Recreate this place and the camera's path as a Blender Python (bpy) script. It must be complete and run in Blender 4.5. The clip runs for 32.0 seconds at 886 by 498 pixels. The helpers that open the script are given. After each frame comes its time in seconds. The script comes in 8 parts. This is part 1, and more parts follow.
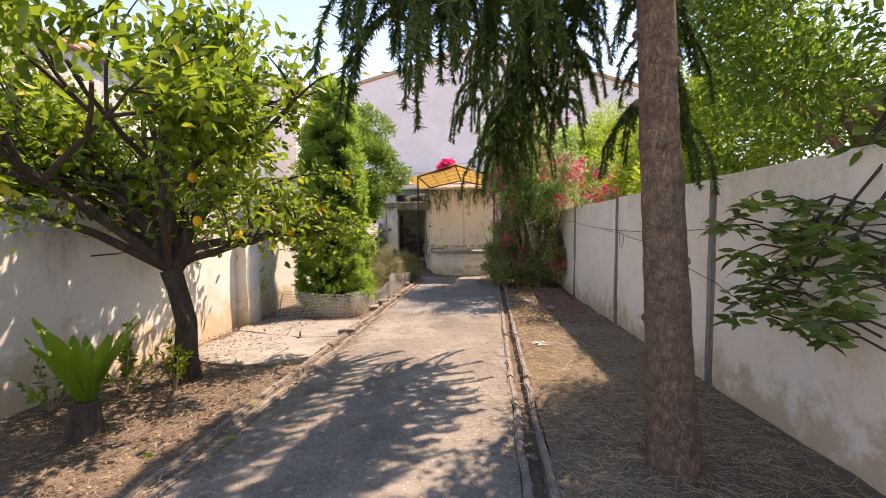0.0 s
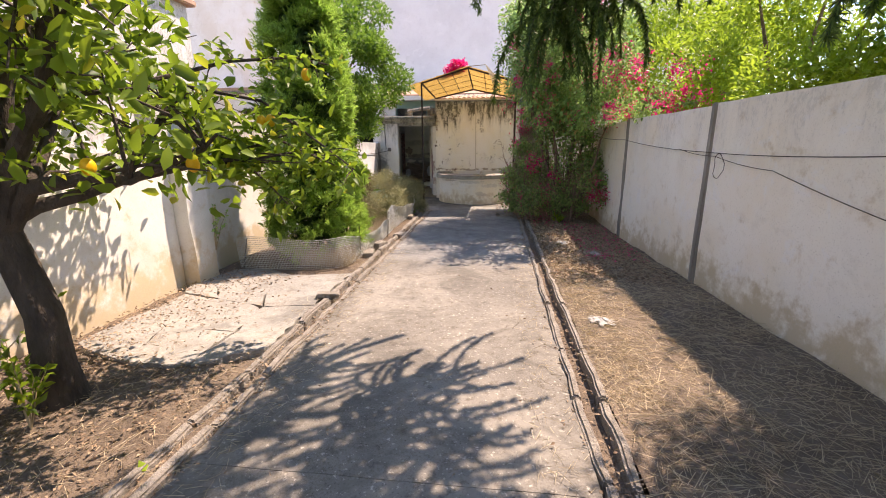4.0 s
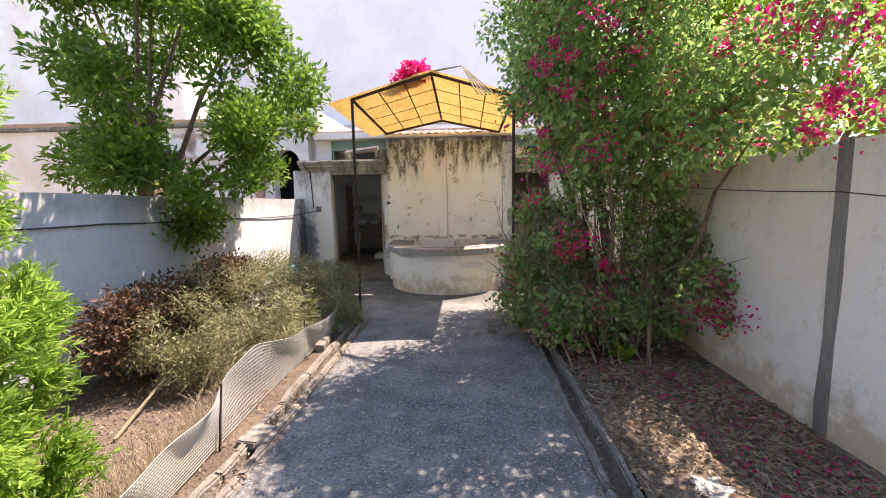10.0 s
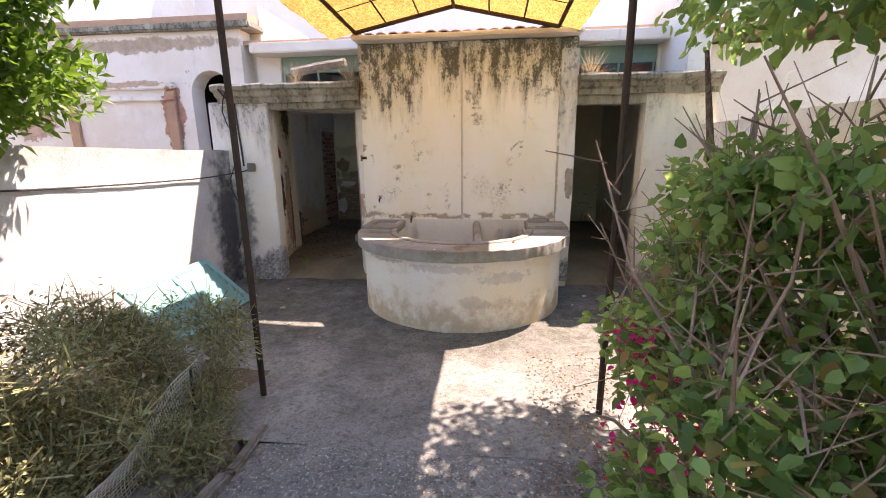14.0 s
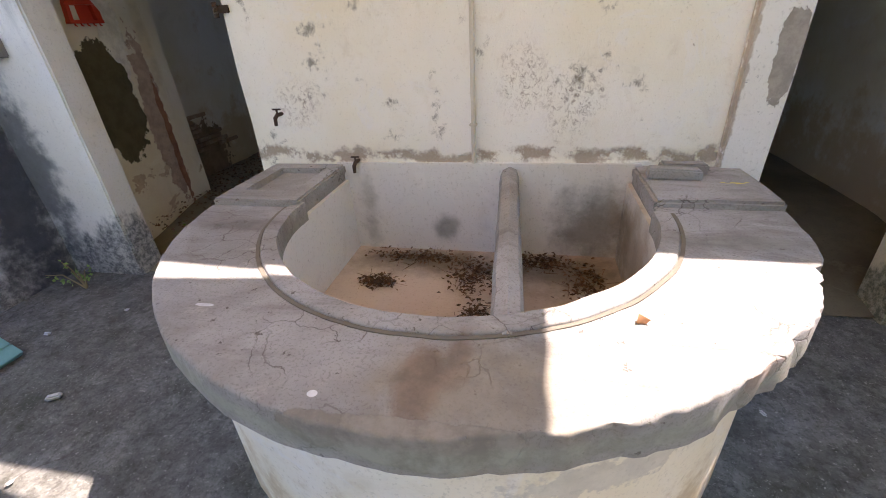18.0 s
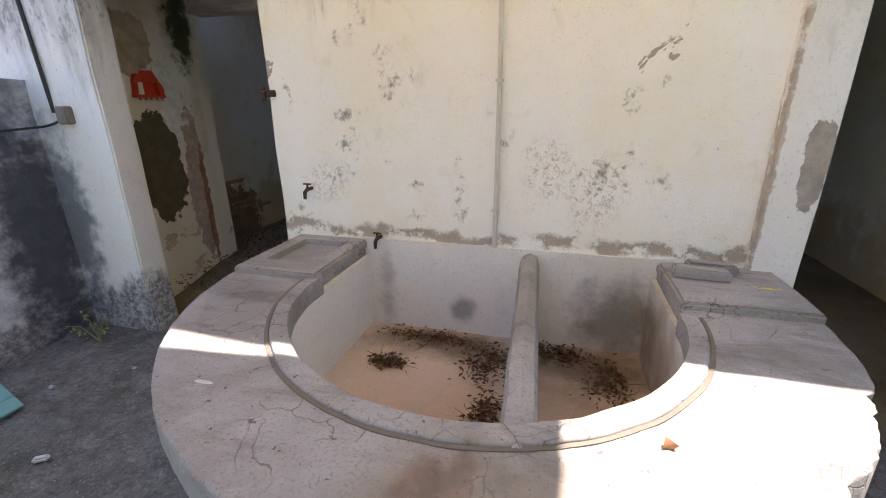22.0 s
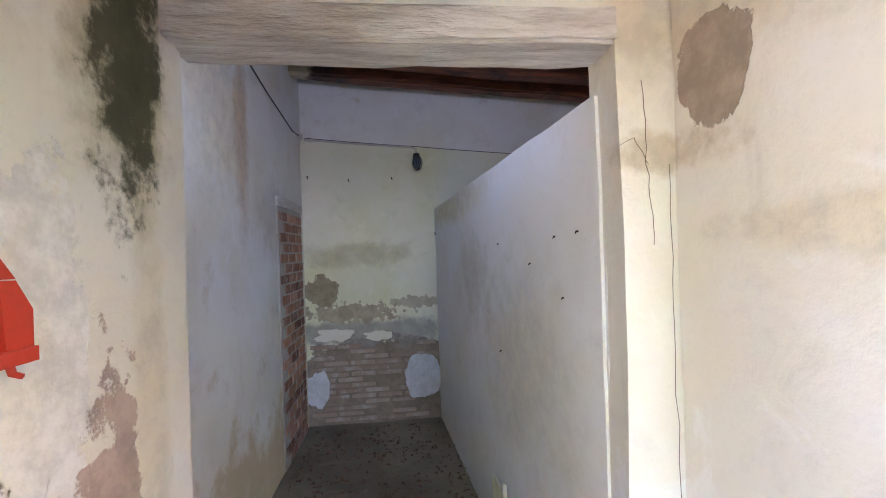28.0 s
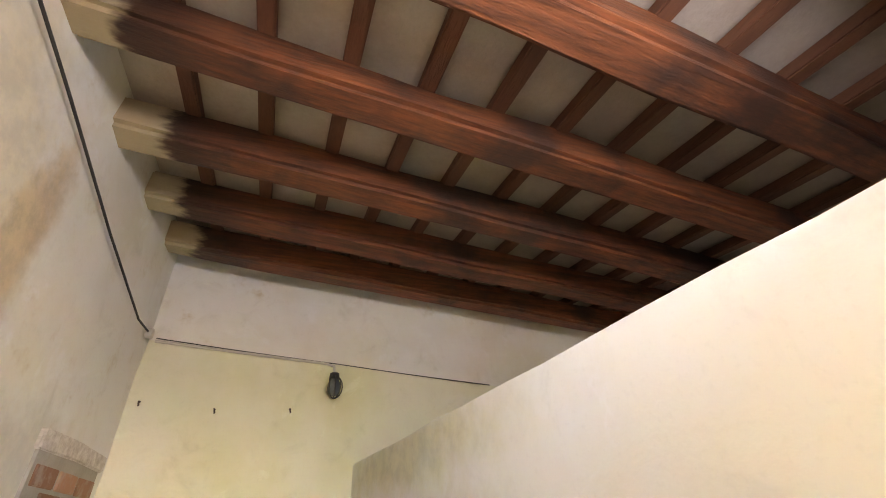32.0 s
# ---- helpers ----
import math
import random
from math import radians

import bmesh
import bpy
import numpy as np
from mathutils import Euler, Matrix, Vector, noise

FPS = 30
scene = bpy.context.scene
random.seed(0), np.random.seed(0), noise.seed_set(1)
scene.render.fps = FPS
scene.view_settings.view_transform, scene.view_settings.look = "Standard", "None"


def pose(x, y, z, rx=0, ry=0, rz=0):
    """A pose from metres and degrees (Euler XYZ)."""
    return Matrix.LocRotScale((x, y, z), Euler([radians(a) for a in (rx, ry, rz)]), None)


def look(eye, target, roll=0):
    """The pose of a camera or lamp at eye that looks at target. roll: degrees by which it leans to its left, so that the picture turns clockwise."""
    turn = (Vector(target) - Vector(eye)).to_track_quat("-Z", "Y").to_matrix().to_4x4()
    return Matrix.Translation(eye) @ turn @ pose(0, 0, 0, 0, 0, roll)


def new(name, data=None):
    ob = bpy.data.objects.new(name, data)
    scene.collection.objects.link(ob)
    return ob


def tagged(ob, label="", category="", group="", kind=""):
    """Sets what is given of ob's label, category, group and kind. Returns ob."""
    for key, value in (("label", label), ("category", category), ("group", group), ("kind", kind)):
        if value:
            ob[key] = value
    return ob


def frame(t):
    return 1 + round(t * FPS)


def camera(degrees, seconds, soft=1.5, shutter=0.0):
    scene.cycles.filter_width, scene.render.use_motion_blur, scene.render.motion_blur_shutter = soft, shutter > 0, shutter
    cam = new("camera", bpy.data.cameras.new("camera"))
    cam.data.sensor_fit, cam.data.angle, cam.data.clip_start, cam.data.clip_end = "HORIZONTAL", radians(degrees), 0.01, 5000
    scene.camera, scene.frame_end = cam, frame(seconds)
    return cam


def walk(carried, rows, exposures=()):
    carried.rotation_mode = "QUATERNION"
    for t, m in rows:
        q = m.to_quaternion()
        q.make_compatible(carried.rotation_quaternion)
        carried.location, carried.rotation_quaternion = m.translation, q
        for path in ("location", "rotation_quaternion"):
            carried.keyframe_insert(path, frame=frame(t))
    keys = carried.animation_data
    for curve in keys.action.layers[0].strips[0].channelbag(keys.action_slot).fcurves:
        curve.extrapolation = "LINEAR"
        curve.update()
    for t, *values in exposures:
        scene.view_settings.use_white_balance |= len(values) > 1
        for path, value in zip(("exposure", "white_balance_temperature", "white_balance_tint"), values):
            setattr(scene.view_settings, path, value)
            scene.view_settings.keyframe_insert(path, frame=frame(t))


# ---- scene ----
cam = camera(93.2, 32.0, 1.0)
EXPOSURES = [(0, 1.75, 8900, 28), (1, 1.86, 8800, 28), (2.5, 1.88, 8500, 27), (4, 1.88, 8300, 26), (6, 1.63, 8000, 25), (8, 1.83, 7700, 23), (11, 2.33, 7800, 26), (14, 2.55, 8100, 29), (16.5, 2.6, 7300, 25), (19, 2.8, 7100, 25), (22.5, 2.75, 7000, 24), (24.5, 2.25, 7800, 25), (26.5, 4.05, 7000, 28), (28, 5.3, 7000, 31), (29, 5.47, 7000, 31), (30, 5.87, 9000, 30), (31, 6.15, 11200, 29), (32, 6.45, 13400, 28)]
PATH = [
    (0, (1.313, 0.776, 1.57), (1.089, 2.76, 1.463), -0.4),
    (0.5, (1.298, 0.775, 1.521), (1.037, 2.749, 1.336), -0.6),
    (1, (1.276, 0.857, 1.456), (0.968, 2.815, 1.19), -0.8),
    (1.5, (1.282, 1.146, 1.431), (0.938, 3.086, 1.091), -0.8),
    (2, (1.26, 1.366, 1.429), (0.9, 3.293, 1.035), -0.7),
    (2.5, (1.091, 1.705, 1.475), (0.739, 3.625, 1.039), -0.5),
    (3, (0.978, 1.935, 1.624), (0.649, 3.852, 1.159), -0.7),
    (3.5, (0.967, 2.248, 1.606), (0.682, 4.168, 1.12), -0.7),
    (5.5, (0.865, 3.805, 1.597), (0.707, 5.746, 1.144), -0.4),
    (6, (0.803, 4.204, 1.592), (0.645, 6.145, 1.138), -0.5),
    (6.5, (0.802, 4.625, 1.586), (0.649, 6.569, 1.14), -0.7),
    (7, (0.821, 5.086, 1.594), (0.66, 7.036, 1.177), -1.1),
    (7.5, (0.745, 5.483, 1.627), (0.576, 7.439, 1.245), -1.7),
    (8, (0.757, 5.862, 1.636), (0.569, 7.824, 1.295), -2.1),
    (8.5, (0.792, 6.283, 1.645), (0.608, 8.25, 1.335), -2.1),
    (9, (0.797, 6.62, 1.646), (0.628, 8.592, 1.361), -1.9),
    (9.5, (0.743, 6.929, 1.651), (0.604, 8.909, 1.401), -1.3),
    (10, (0.737, 7.327, 1.66), (0.626, 9.31, 1.42), -1.0),
    (10.5, (0.714, 7.767, 1.632), (0.589, 9.747, 1.373), -1.3),
    (11, (0.637, 8.232, 1.587), (0.507, 10.205, 1.286), -0.9),
    (11.5, (0.64, 8.698, 1.536), (0.482, 10.659, 1.177), -0.4),
    (12, (0.594, 9.128, 1.498), (0.383, 11.072, 1.077), 0.4),
    (12.5, (0.576, 9.615, 1.549), (0.441, 11.568, 1.139), -0.1),
    (13, (0.646, 10.108, 1.531), (0.487, 12.061, 1.134), -0.9),
    (13.5, (0.639, 10.54, 1.592), (0.463, 12.485, 1.164), -0.4),
    (14, (0.697, 10.94, 1.639), (0.479, 12.876, 1.191), -0.6),
    (14.5, (0.651, 11.409, 1.561), (0.384, 13.34, 1.115), -0.1),
    (16.5, (0.641, 13.281, 1.43), (0.349, 15.124, 0.71), -2.2),
    (17, (0.537, 13.571, 1.448), (0.252, 15.391, 0.67), -2.5),
    (17.5, (0.596, 13.892, 1.422), (0.278, 15.676, 0.575), -3.1),
    (18, (0.638, 14.139, 1.459), (0.247, 15.857, 0.513), -3.5),
    (18.5, (0.607, 14.266, 1.458), (0.214, 15.953, 0.458), -3.7),
    (19, (0.606, 14.275, 1.436), (0.25, 15.968, 0.434), -3.2),
    (19.5, (0.624, 14.257, 1.442), (0.272, 15.965, 0.462), -2.8),
    (20, (0.619, 14.211, 1.467), (0.259, 15.94, 0.527), -2.3),
    (20.5, (0.645, 14.181, 1.469), (0.267, 15.92, 0.557), -1.7),
    (21, (0.66, 14.19, 1.473), (0.249, 15.943, 0.601), -1.3),
    (21.5, (0.633, 14.202, 1.45), (0.183, 15.978, 0.649), -0.9),
    (22, (0.643, 14.197, 1.501), (0.138, 16.024, 0.862), -0.5),
    (22.5, (0.66, 14.166, 1.598), (0.092, 16.046, 1.221), -0.1),
    (23, (0.521, 14.168, 1.578), (-0.215, 16.02, 1.407), 0.5),
    (23.5, (0.147, 14.232, 1.581), (-0.76, 16.009, 1.443), -0.9),
    (24, (-0.164, 14.377, 1.596), (-1.066, 16.155, 1.449), -2.4),
    (24.5, (-0.511, 14.659, 1.594), (-1.426, 16.429, 1.414), -2.5),
    (26.5, (-1.643, 15.947, 1.615), (-1.861, 17.911, 1.306), -2.6),
    (27, (-1.798, 16.103, 1.668), (-1.828, 18.09, 1.446), -1.6),
    (27.5, (-1.82, 16.24, 1.706), (-1.831, 18.239, 1.637), -0.5),
    (28, (-1.87, 16.364, 1.724), (-1.677, 18.355, 1.731), -2.0),
    (28.5, (-1.914, 16.405, 1.753), (-1.715, 18.394, 1.825), -3.4),
    (29, (-1.894, 16.497, 1.722), (-1.766, 18.493, 1.728), -4.0),
    (29.5, (-1.822, 16.766, 1.684), (-1.796, 18.765, 1.704), -2.8),
    (30, (-1.935, 17.125, 1.665), (-1.920, 19.114, 1.876), -4.4),
    (30.5, (-1.928, 17.395, 1.645), (-1.888, 19.356, 2.036), -2.2),
    (31, (-1.912, 17.545, 1.710), (-1.788, 19.478, 2.208), -4.4),
    (31.5, (-1.98, 17.59, 1.755), (-1.501, 19.302, 2.673), -6.2),
    (32, (-2.046, 17.583, 1.803), (-1.398, 19.125, 2.899), -4.0),
]
walk(cam, [(t, look(eye, target, roll)) for t, eye, target, roll in PATH], EXPOSURES)

# ---- world, sun, exposure ----
SUN_TO = Vector((0.44, 0.41, 1.0)).normalized()
world = bpy.data.worlds.new("sky")
scene.world = world
world.use_nodes = True
wn, wl = world.node_tree.nodes, world.node_tree.links
sky = wn.new("ShaderNodeTexSky")
sky.sky_type = "NISHITA"
sky.sun_disc = False
sky.sun_elevation = math.asin(SUN_TO.z)
sky.sun_rotation = math.atan2(SUN_TO.x, SUN_TO.y)
sky.air_density, sky.dust_density, sky.ozone_density, sky.altitude = 1.0, 0.0, 3.5, 0
wl.new(sky.outputs[0], wn["Background"].inputs[0])
wn["Background"].inputs[1].default_value = 0.13
sun = new("sun", bpy.data.lights.new("sun", "SUN"))
sun.data.energy, sun.data.angle, sun.data.color = 2.75, radians(0.53), (1.0, 0.965, 0.90)
sun.matrix_world = look(SUN_TO * 40, (0, 0, 0))
# sky light entering by the two clerestory openings
for x, w, watts in ((-1.65, 1.5, 0.30), (2.2, 1.4, 0.02)):
    lamp = new("clerestory_skylight", bpy.data.lights.new("clerestory_skylight", "AREA"))
    lamp.data.shape, lamp.data.size, lamp.data.size_y, lamp.data.energy, lamp.data.color = "RECTANGLE", w, 0.26, watts, (0.44, 0.61, 1.0)
    lamp.matrix_world = look((x, 17.60, 2.69), (x, 18.9, 2.25))


# ---- materials ----
class Nodes:
    """Small helper round one material's node tree."""

    def __init__(self, name):
        self.mat = bpy.data.materials.new(name)
        self.mat.use_nodes = True
        self.t = self.mat.node_tree
        self.b = self.t.nodes["Principled BSDF"]
        self.pos = self.t.nodes.new("ShaderNodeNewGeometry").outputs["Position"]

    def n(self, kind, **kw):
        node = self.t.nodes.new(kind)
        for k, v in kw.items():
            if k in node.inputs:
                self.put(node.inputs[k], v)
        return node

    def put(self, sock, v):
        if isinstance(v, bpy.types.NodeSocket):
            self.t.links.new(v, sock)
        else:
            sock.default_value = v

    def noise(self, scale, detail=4.0, rough=0.6, vec=None, stretch=None, distortion=0.0):
        vec = vec or self.pos
        if stretch:
            m = self.t.nodes.new("ShaderNodeMapping")
            self.put(m.inputs["Vector"], vec)
            m.inputs["Scale"].default_value = stretch
            vec = m.outputs[0]
        node = self.n("ShaderNodeTexNoise", Scale=scale, Detail=detail, Roughness=rough, Distortion=distortion)
        self.put(node.inputs["Vector"], vec)
        return node.outputs["Fac"]

    def ramp(self, fac, a, b, lo=0.0, hi=1.0):
        m = self.t.nodes.new("ShaderNodeMapRange")
        m.interpolation_type = "SMOOTHSTEP"
        for k, v in (("Value", fac), ("From Min", a), ("From Max", b), ("To Min", lo), ("To Max", hi)):
            self.put(m.inputs[k], v)
        return m.outputs[0]

    def mix(self, fac, a, b):
        m = self.t.nodes.new("ShaderNodeMix")
        m.data_type = "RGBA"
        self.put(m.inputs[0], fac)
        for s, v in ((m.inputs[6], a), (m.inputs[7], b)):
            self.put(s, v if isinstance(v, bpy.types.NodeSocket) else (*v, 1.0))
        return m.outputs[2]

    def math(self, op, a, b=0.0):
        m = self.t.nodes.new("ShaderNodeMath")
        m.operation = op
        self.put(m.inputs[0], a)
        self.put(m.inputs[1], b)
        return m.outputs[0]

    def axis(self, k):
        s = self.t.nodes.new("ShaderNodeSeparateXYZ")
        self.put(s.inputs[0], self.pos)
        return s.outputs[k]

    def patch(self, c, centre, radii, colour, rag=0.9, soft=0.04, amount=1.0, scale=7.0):
        """A stain or bare spot of ragged outline round a place; gives the colour and the mask."""
        s = self.t.nodes.new("ShaderNodeVectorMath")
        s.operation = "SUBTRACT"
        self.put(s.inputs[0], self.pos)
        s.inputs[1].default_value = centre
        d = self.t.nodes.new("ShaderNodeVectorMath")
        d.operation = "DIVIDE"
        self.put(d.inputs[0], s.outputs[0])
        d.inputs[1].default_value = radii
        ln = self.t.nodes.new("ShaderNodeVectorMath")
        ln.operation = "LENGTH"
        self.put(ln.inputs[0], d.outputs[0])
        edge = self.math("ADD", ln.outputs["Value"], self.math("MULTIPLY", self.math("SUBTRACT", self.noise(scale, 6, 0.66), 0.5), rag * 2))
        mask = self.ramp(edge, 1.0 - soft, 1.0 + soft, amount, 0.0)
        return self.mix(mask, c, colour), mask

    def bump(self, height, strength=0.4, dist=0.01):
        m = self.t.nodes.new("ShaderNodeBump")
        m.inputs["Strength"].default_value, m.inputs["Distance"].default_value = strength, dist
        self.put(m.inputs["Height"], height)
        self.put(self.b.inputs["Normal"], m.outputs[0])

    def end(self, colour, rough=0.85, metal=0.0, spec=0.35):
        self.put(self.b.inputs["Base Color"], colour if isinstance(colour, bpy.types.NodeSocket) else (*colour, 1.0))
        self.put(self.b.inputs["Roughness"], rough)
        self.b.inputs["Metallic"].default_value = metal
        self.b.inputs["Specular IOR Level"].default_value = spec
        return self.mat


def simple(name, a, b, scale=8.0, rough=0.8, bump=0.3, dist=0.005, metal=0.0, fine=60.0, stretch=None):
    """Two tones at two scales, with fine relief."""
    k = Nodes(name)
    big = k.ramp(k.noise(scale, 5, 0.65, stretch=stretch), 0.3, 0.7)
    small = k.noise(fine, 3, 0.7, stretch=stretch)
    c = k.mix(k.math("MULTIPLY", k.math("ADD", big, small), 0.55), a, b)
    k.bump(k.math("ADD", small, k.math("MULTIPLY", big, 0.6)), bump, dist)
    return k.end(c, rough, metal)


def plaster(name, clean, warm, grime, streaks=0.5, top=None, top_amount=0.9, base=None, flake=0.0, brickish=(0.42, 0.26, 0.19), grain=0.012, damp=None, cast=False, patches=(), dotted=0.75):
    """Old limewash: cloudy tones, mould dots, run-off streaks below z = top, flaked patches, damp near z = base."""
    k = Nodes(name)
    z = k.axis(2)
    cloud = k.noise(0.9, 5, 0.6)
    c = k.mix(k.ramp(cloud, 0.38, 0.66), clean, warm)
    mid = k.noise(5.0, 6, 0.68, distortion=0.6)
    c = k.mix(k.ramp(mid, 0.52, 0.80, 0.0, 0.40), c, tuple(v * 0.68 for v in warm))
    c = k.mix(k.ramp(k.noise(2.4, 5, 0.7, distortion=1.2), 0.58, 0.66, 0.0, 0.35), c, tuple(min(0.85, v * 1.12) for v in clean))
    dots = k.ramp(k.noise(38.0, 3, 0.65), 0.66, 0.73)
    dotmask = k.ramp(k.noise(1.7, 3, 0.6), 0.48, 0.66)
    c = k.mix(k.math("MULTIPLY", k.math("MULTIPLY", dots, dotmask), dotted), c, grime)
    if top is not None:
        run = k.noise(4.5, 6, 0.7, stretch=(1.0, 1.0, 0.20), distortion=0.15)
        fall = k.ramp(z, top - 1.25, top, 0.0, 0.34)
        edge = k.ramp(k.math("ADD", run, fall), 0.58, 0.86)
        c = k.mix(k.math("MULTIPLY", edge, top_amount * 0.75), c, tuple(v * 1.5 for v in grime))
        grit = k.noise(21.0, 5, 0.75, stretch=(1.0, 1.0, 0.6))
        fine = k.ramp(k.math("ADD", grit, k.math("MULTIPLY", k.math("SUBTRACT", edge, 0.5), 0.22)), 0.56, 0.70)
        c = k.mix(k.math("MULTIPLY", k.math("MULTIPLY", fine, k.ramp(z, top - 1.5, top - 0.2)), top_amount), c, grime)
    elif streaks:
        run = k.noise(5.0, 5, 0.62, stretch=(1.0, 1.0, 0.12))
        c = k.mix(k.ramp(run, 0.60, 0.82, 0.0, streaks), c, grime)
    if base is not None:
        moist = k.math("ADD", k.noise(4.0, 5, 0.7), k.ramp(z, base, base + 0.75, 0.32, 0.0))
        c = k.mix(k.ramp(moist, 0.56, 0.80, 0.0, 0.8), c, (0.56, 0.43, 0.26))
    if damp is not None:
        # rising damp: a ragged stained zone reaching about the given height
        rise = k.math("ADD", k.noise(3.2, 6, 0.72, stretch=(1.0, 1.0, 0.5)), k.ramp(z, 0.0, damp[0] * 1.35, 0.30, -0.25))
        wet = k.ramp(rise, 0.50, 0.66)
        crust = k.ramp(k.noise(24.0, 5, 0.8), 0.36, 0.62)
        c = k.mix(k.math("MULTIPLY", wet, k.math("ADD", 0.45, k.math("MULTIPLY", crust, 0.5))), c, damp[1])
    sandy = k.noise(70.0, 3, 0.6)
    c = k.mix(k.ramp(sandy, 0.55, 0.72, 0.0, 0.35 if dotted else 0.07), c, tuple(v * 0.55 for v in warm))
    h = k.math("ADD", k.math("MULTIPLY", mid, 0.8), k.math("MULTIPLY", sandy, 0.25))
    if cast:
        lumps = k.noise(40.0, 4, 0.7)
        c = k.mix(k.ramp(lumps, 0.30, 0.46, 0.35, 0.0), c, tuple(v * 0.45 for v in warm))
        h = k.math("ADD", h, k.math("MULTIPLY", lumps, 0.7))
    if flake:
        lost = k.ramp(k.math("ADD", k.noise(1.3, 6, 0.66, distortion=0.8), k.ramp(z, 0.2, 1.8, 0.06, -0.05)), 0.66 - flake, 0.67 - flake)
        bare = k.mix(k.ramp(k.noise(9.0, 4, 0.6), 0.4, 0.62), brickish, (0.50, 0.41, 0.33))
        c = k.mix(lost, c, bare)
        h = k.math("SUBTRACT", h, k.math("MULTIPLY", lost, 1.6))
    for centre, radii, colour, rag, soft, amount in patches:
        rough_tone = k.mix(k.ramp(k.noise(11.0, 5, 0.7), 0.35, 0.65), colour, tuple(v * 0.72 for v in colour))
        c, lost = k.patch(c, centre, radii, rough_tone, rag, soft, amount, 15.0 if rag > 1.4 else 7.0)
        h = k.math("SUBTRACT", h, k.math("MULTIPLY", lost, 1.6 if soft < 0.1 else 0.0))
    k.bump(h, 0.45, grain)
    return k.end(c, k.ramp(mid, 0.2, 0.8, 0.78, 0.95), spec=0.25)


def leafy(name, dark, light, yellow=None, through_light=0.35, rough=0.45):
    """Leaves: each island its own tone, light passing through the blade."""
    k = Nodes(name)
    g = k.t.nodes.new("ShaderNodeNewGeometry")
    r = g.outputs["Random Per Island"]
    c = k.mix(k.ramp(r, 0.0, 0.9), dark, light)
    if yellow:
        c = k.mix(k.ramp(r, 0.95, 0.97), c, yellow)
    c = k.mix(k.ramp(k.noise(1.6, 3, 0.6), 0.3, 0.7, 0.0, 0.4), c, dark)
    k.end(c, rough, spec=0.4)
    tr = k.t.nodes.new("ShaderNodeBsdfTranslucent")
    k.put(tr.inputs[0], k.mix(0.5, c, tuple(min(1.0, v * 1.7) for v in light)))
    mx = k.t.nodes.new("ShaderNodeMixShader")
    mx.inputs[0].default_value = through_light
    k.t.links.new(k.b.outputs[0], mx.inputs[1])
    k.t.links.new(tr.outputs[0], mx.inputs[2])
    k.t.links.new(mx.outputs[0], k.t.nodes["Material Output"].inputs[0])
    return k.mat


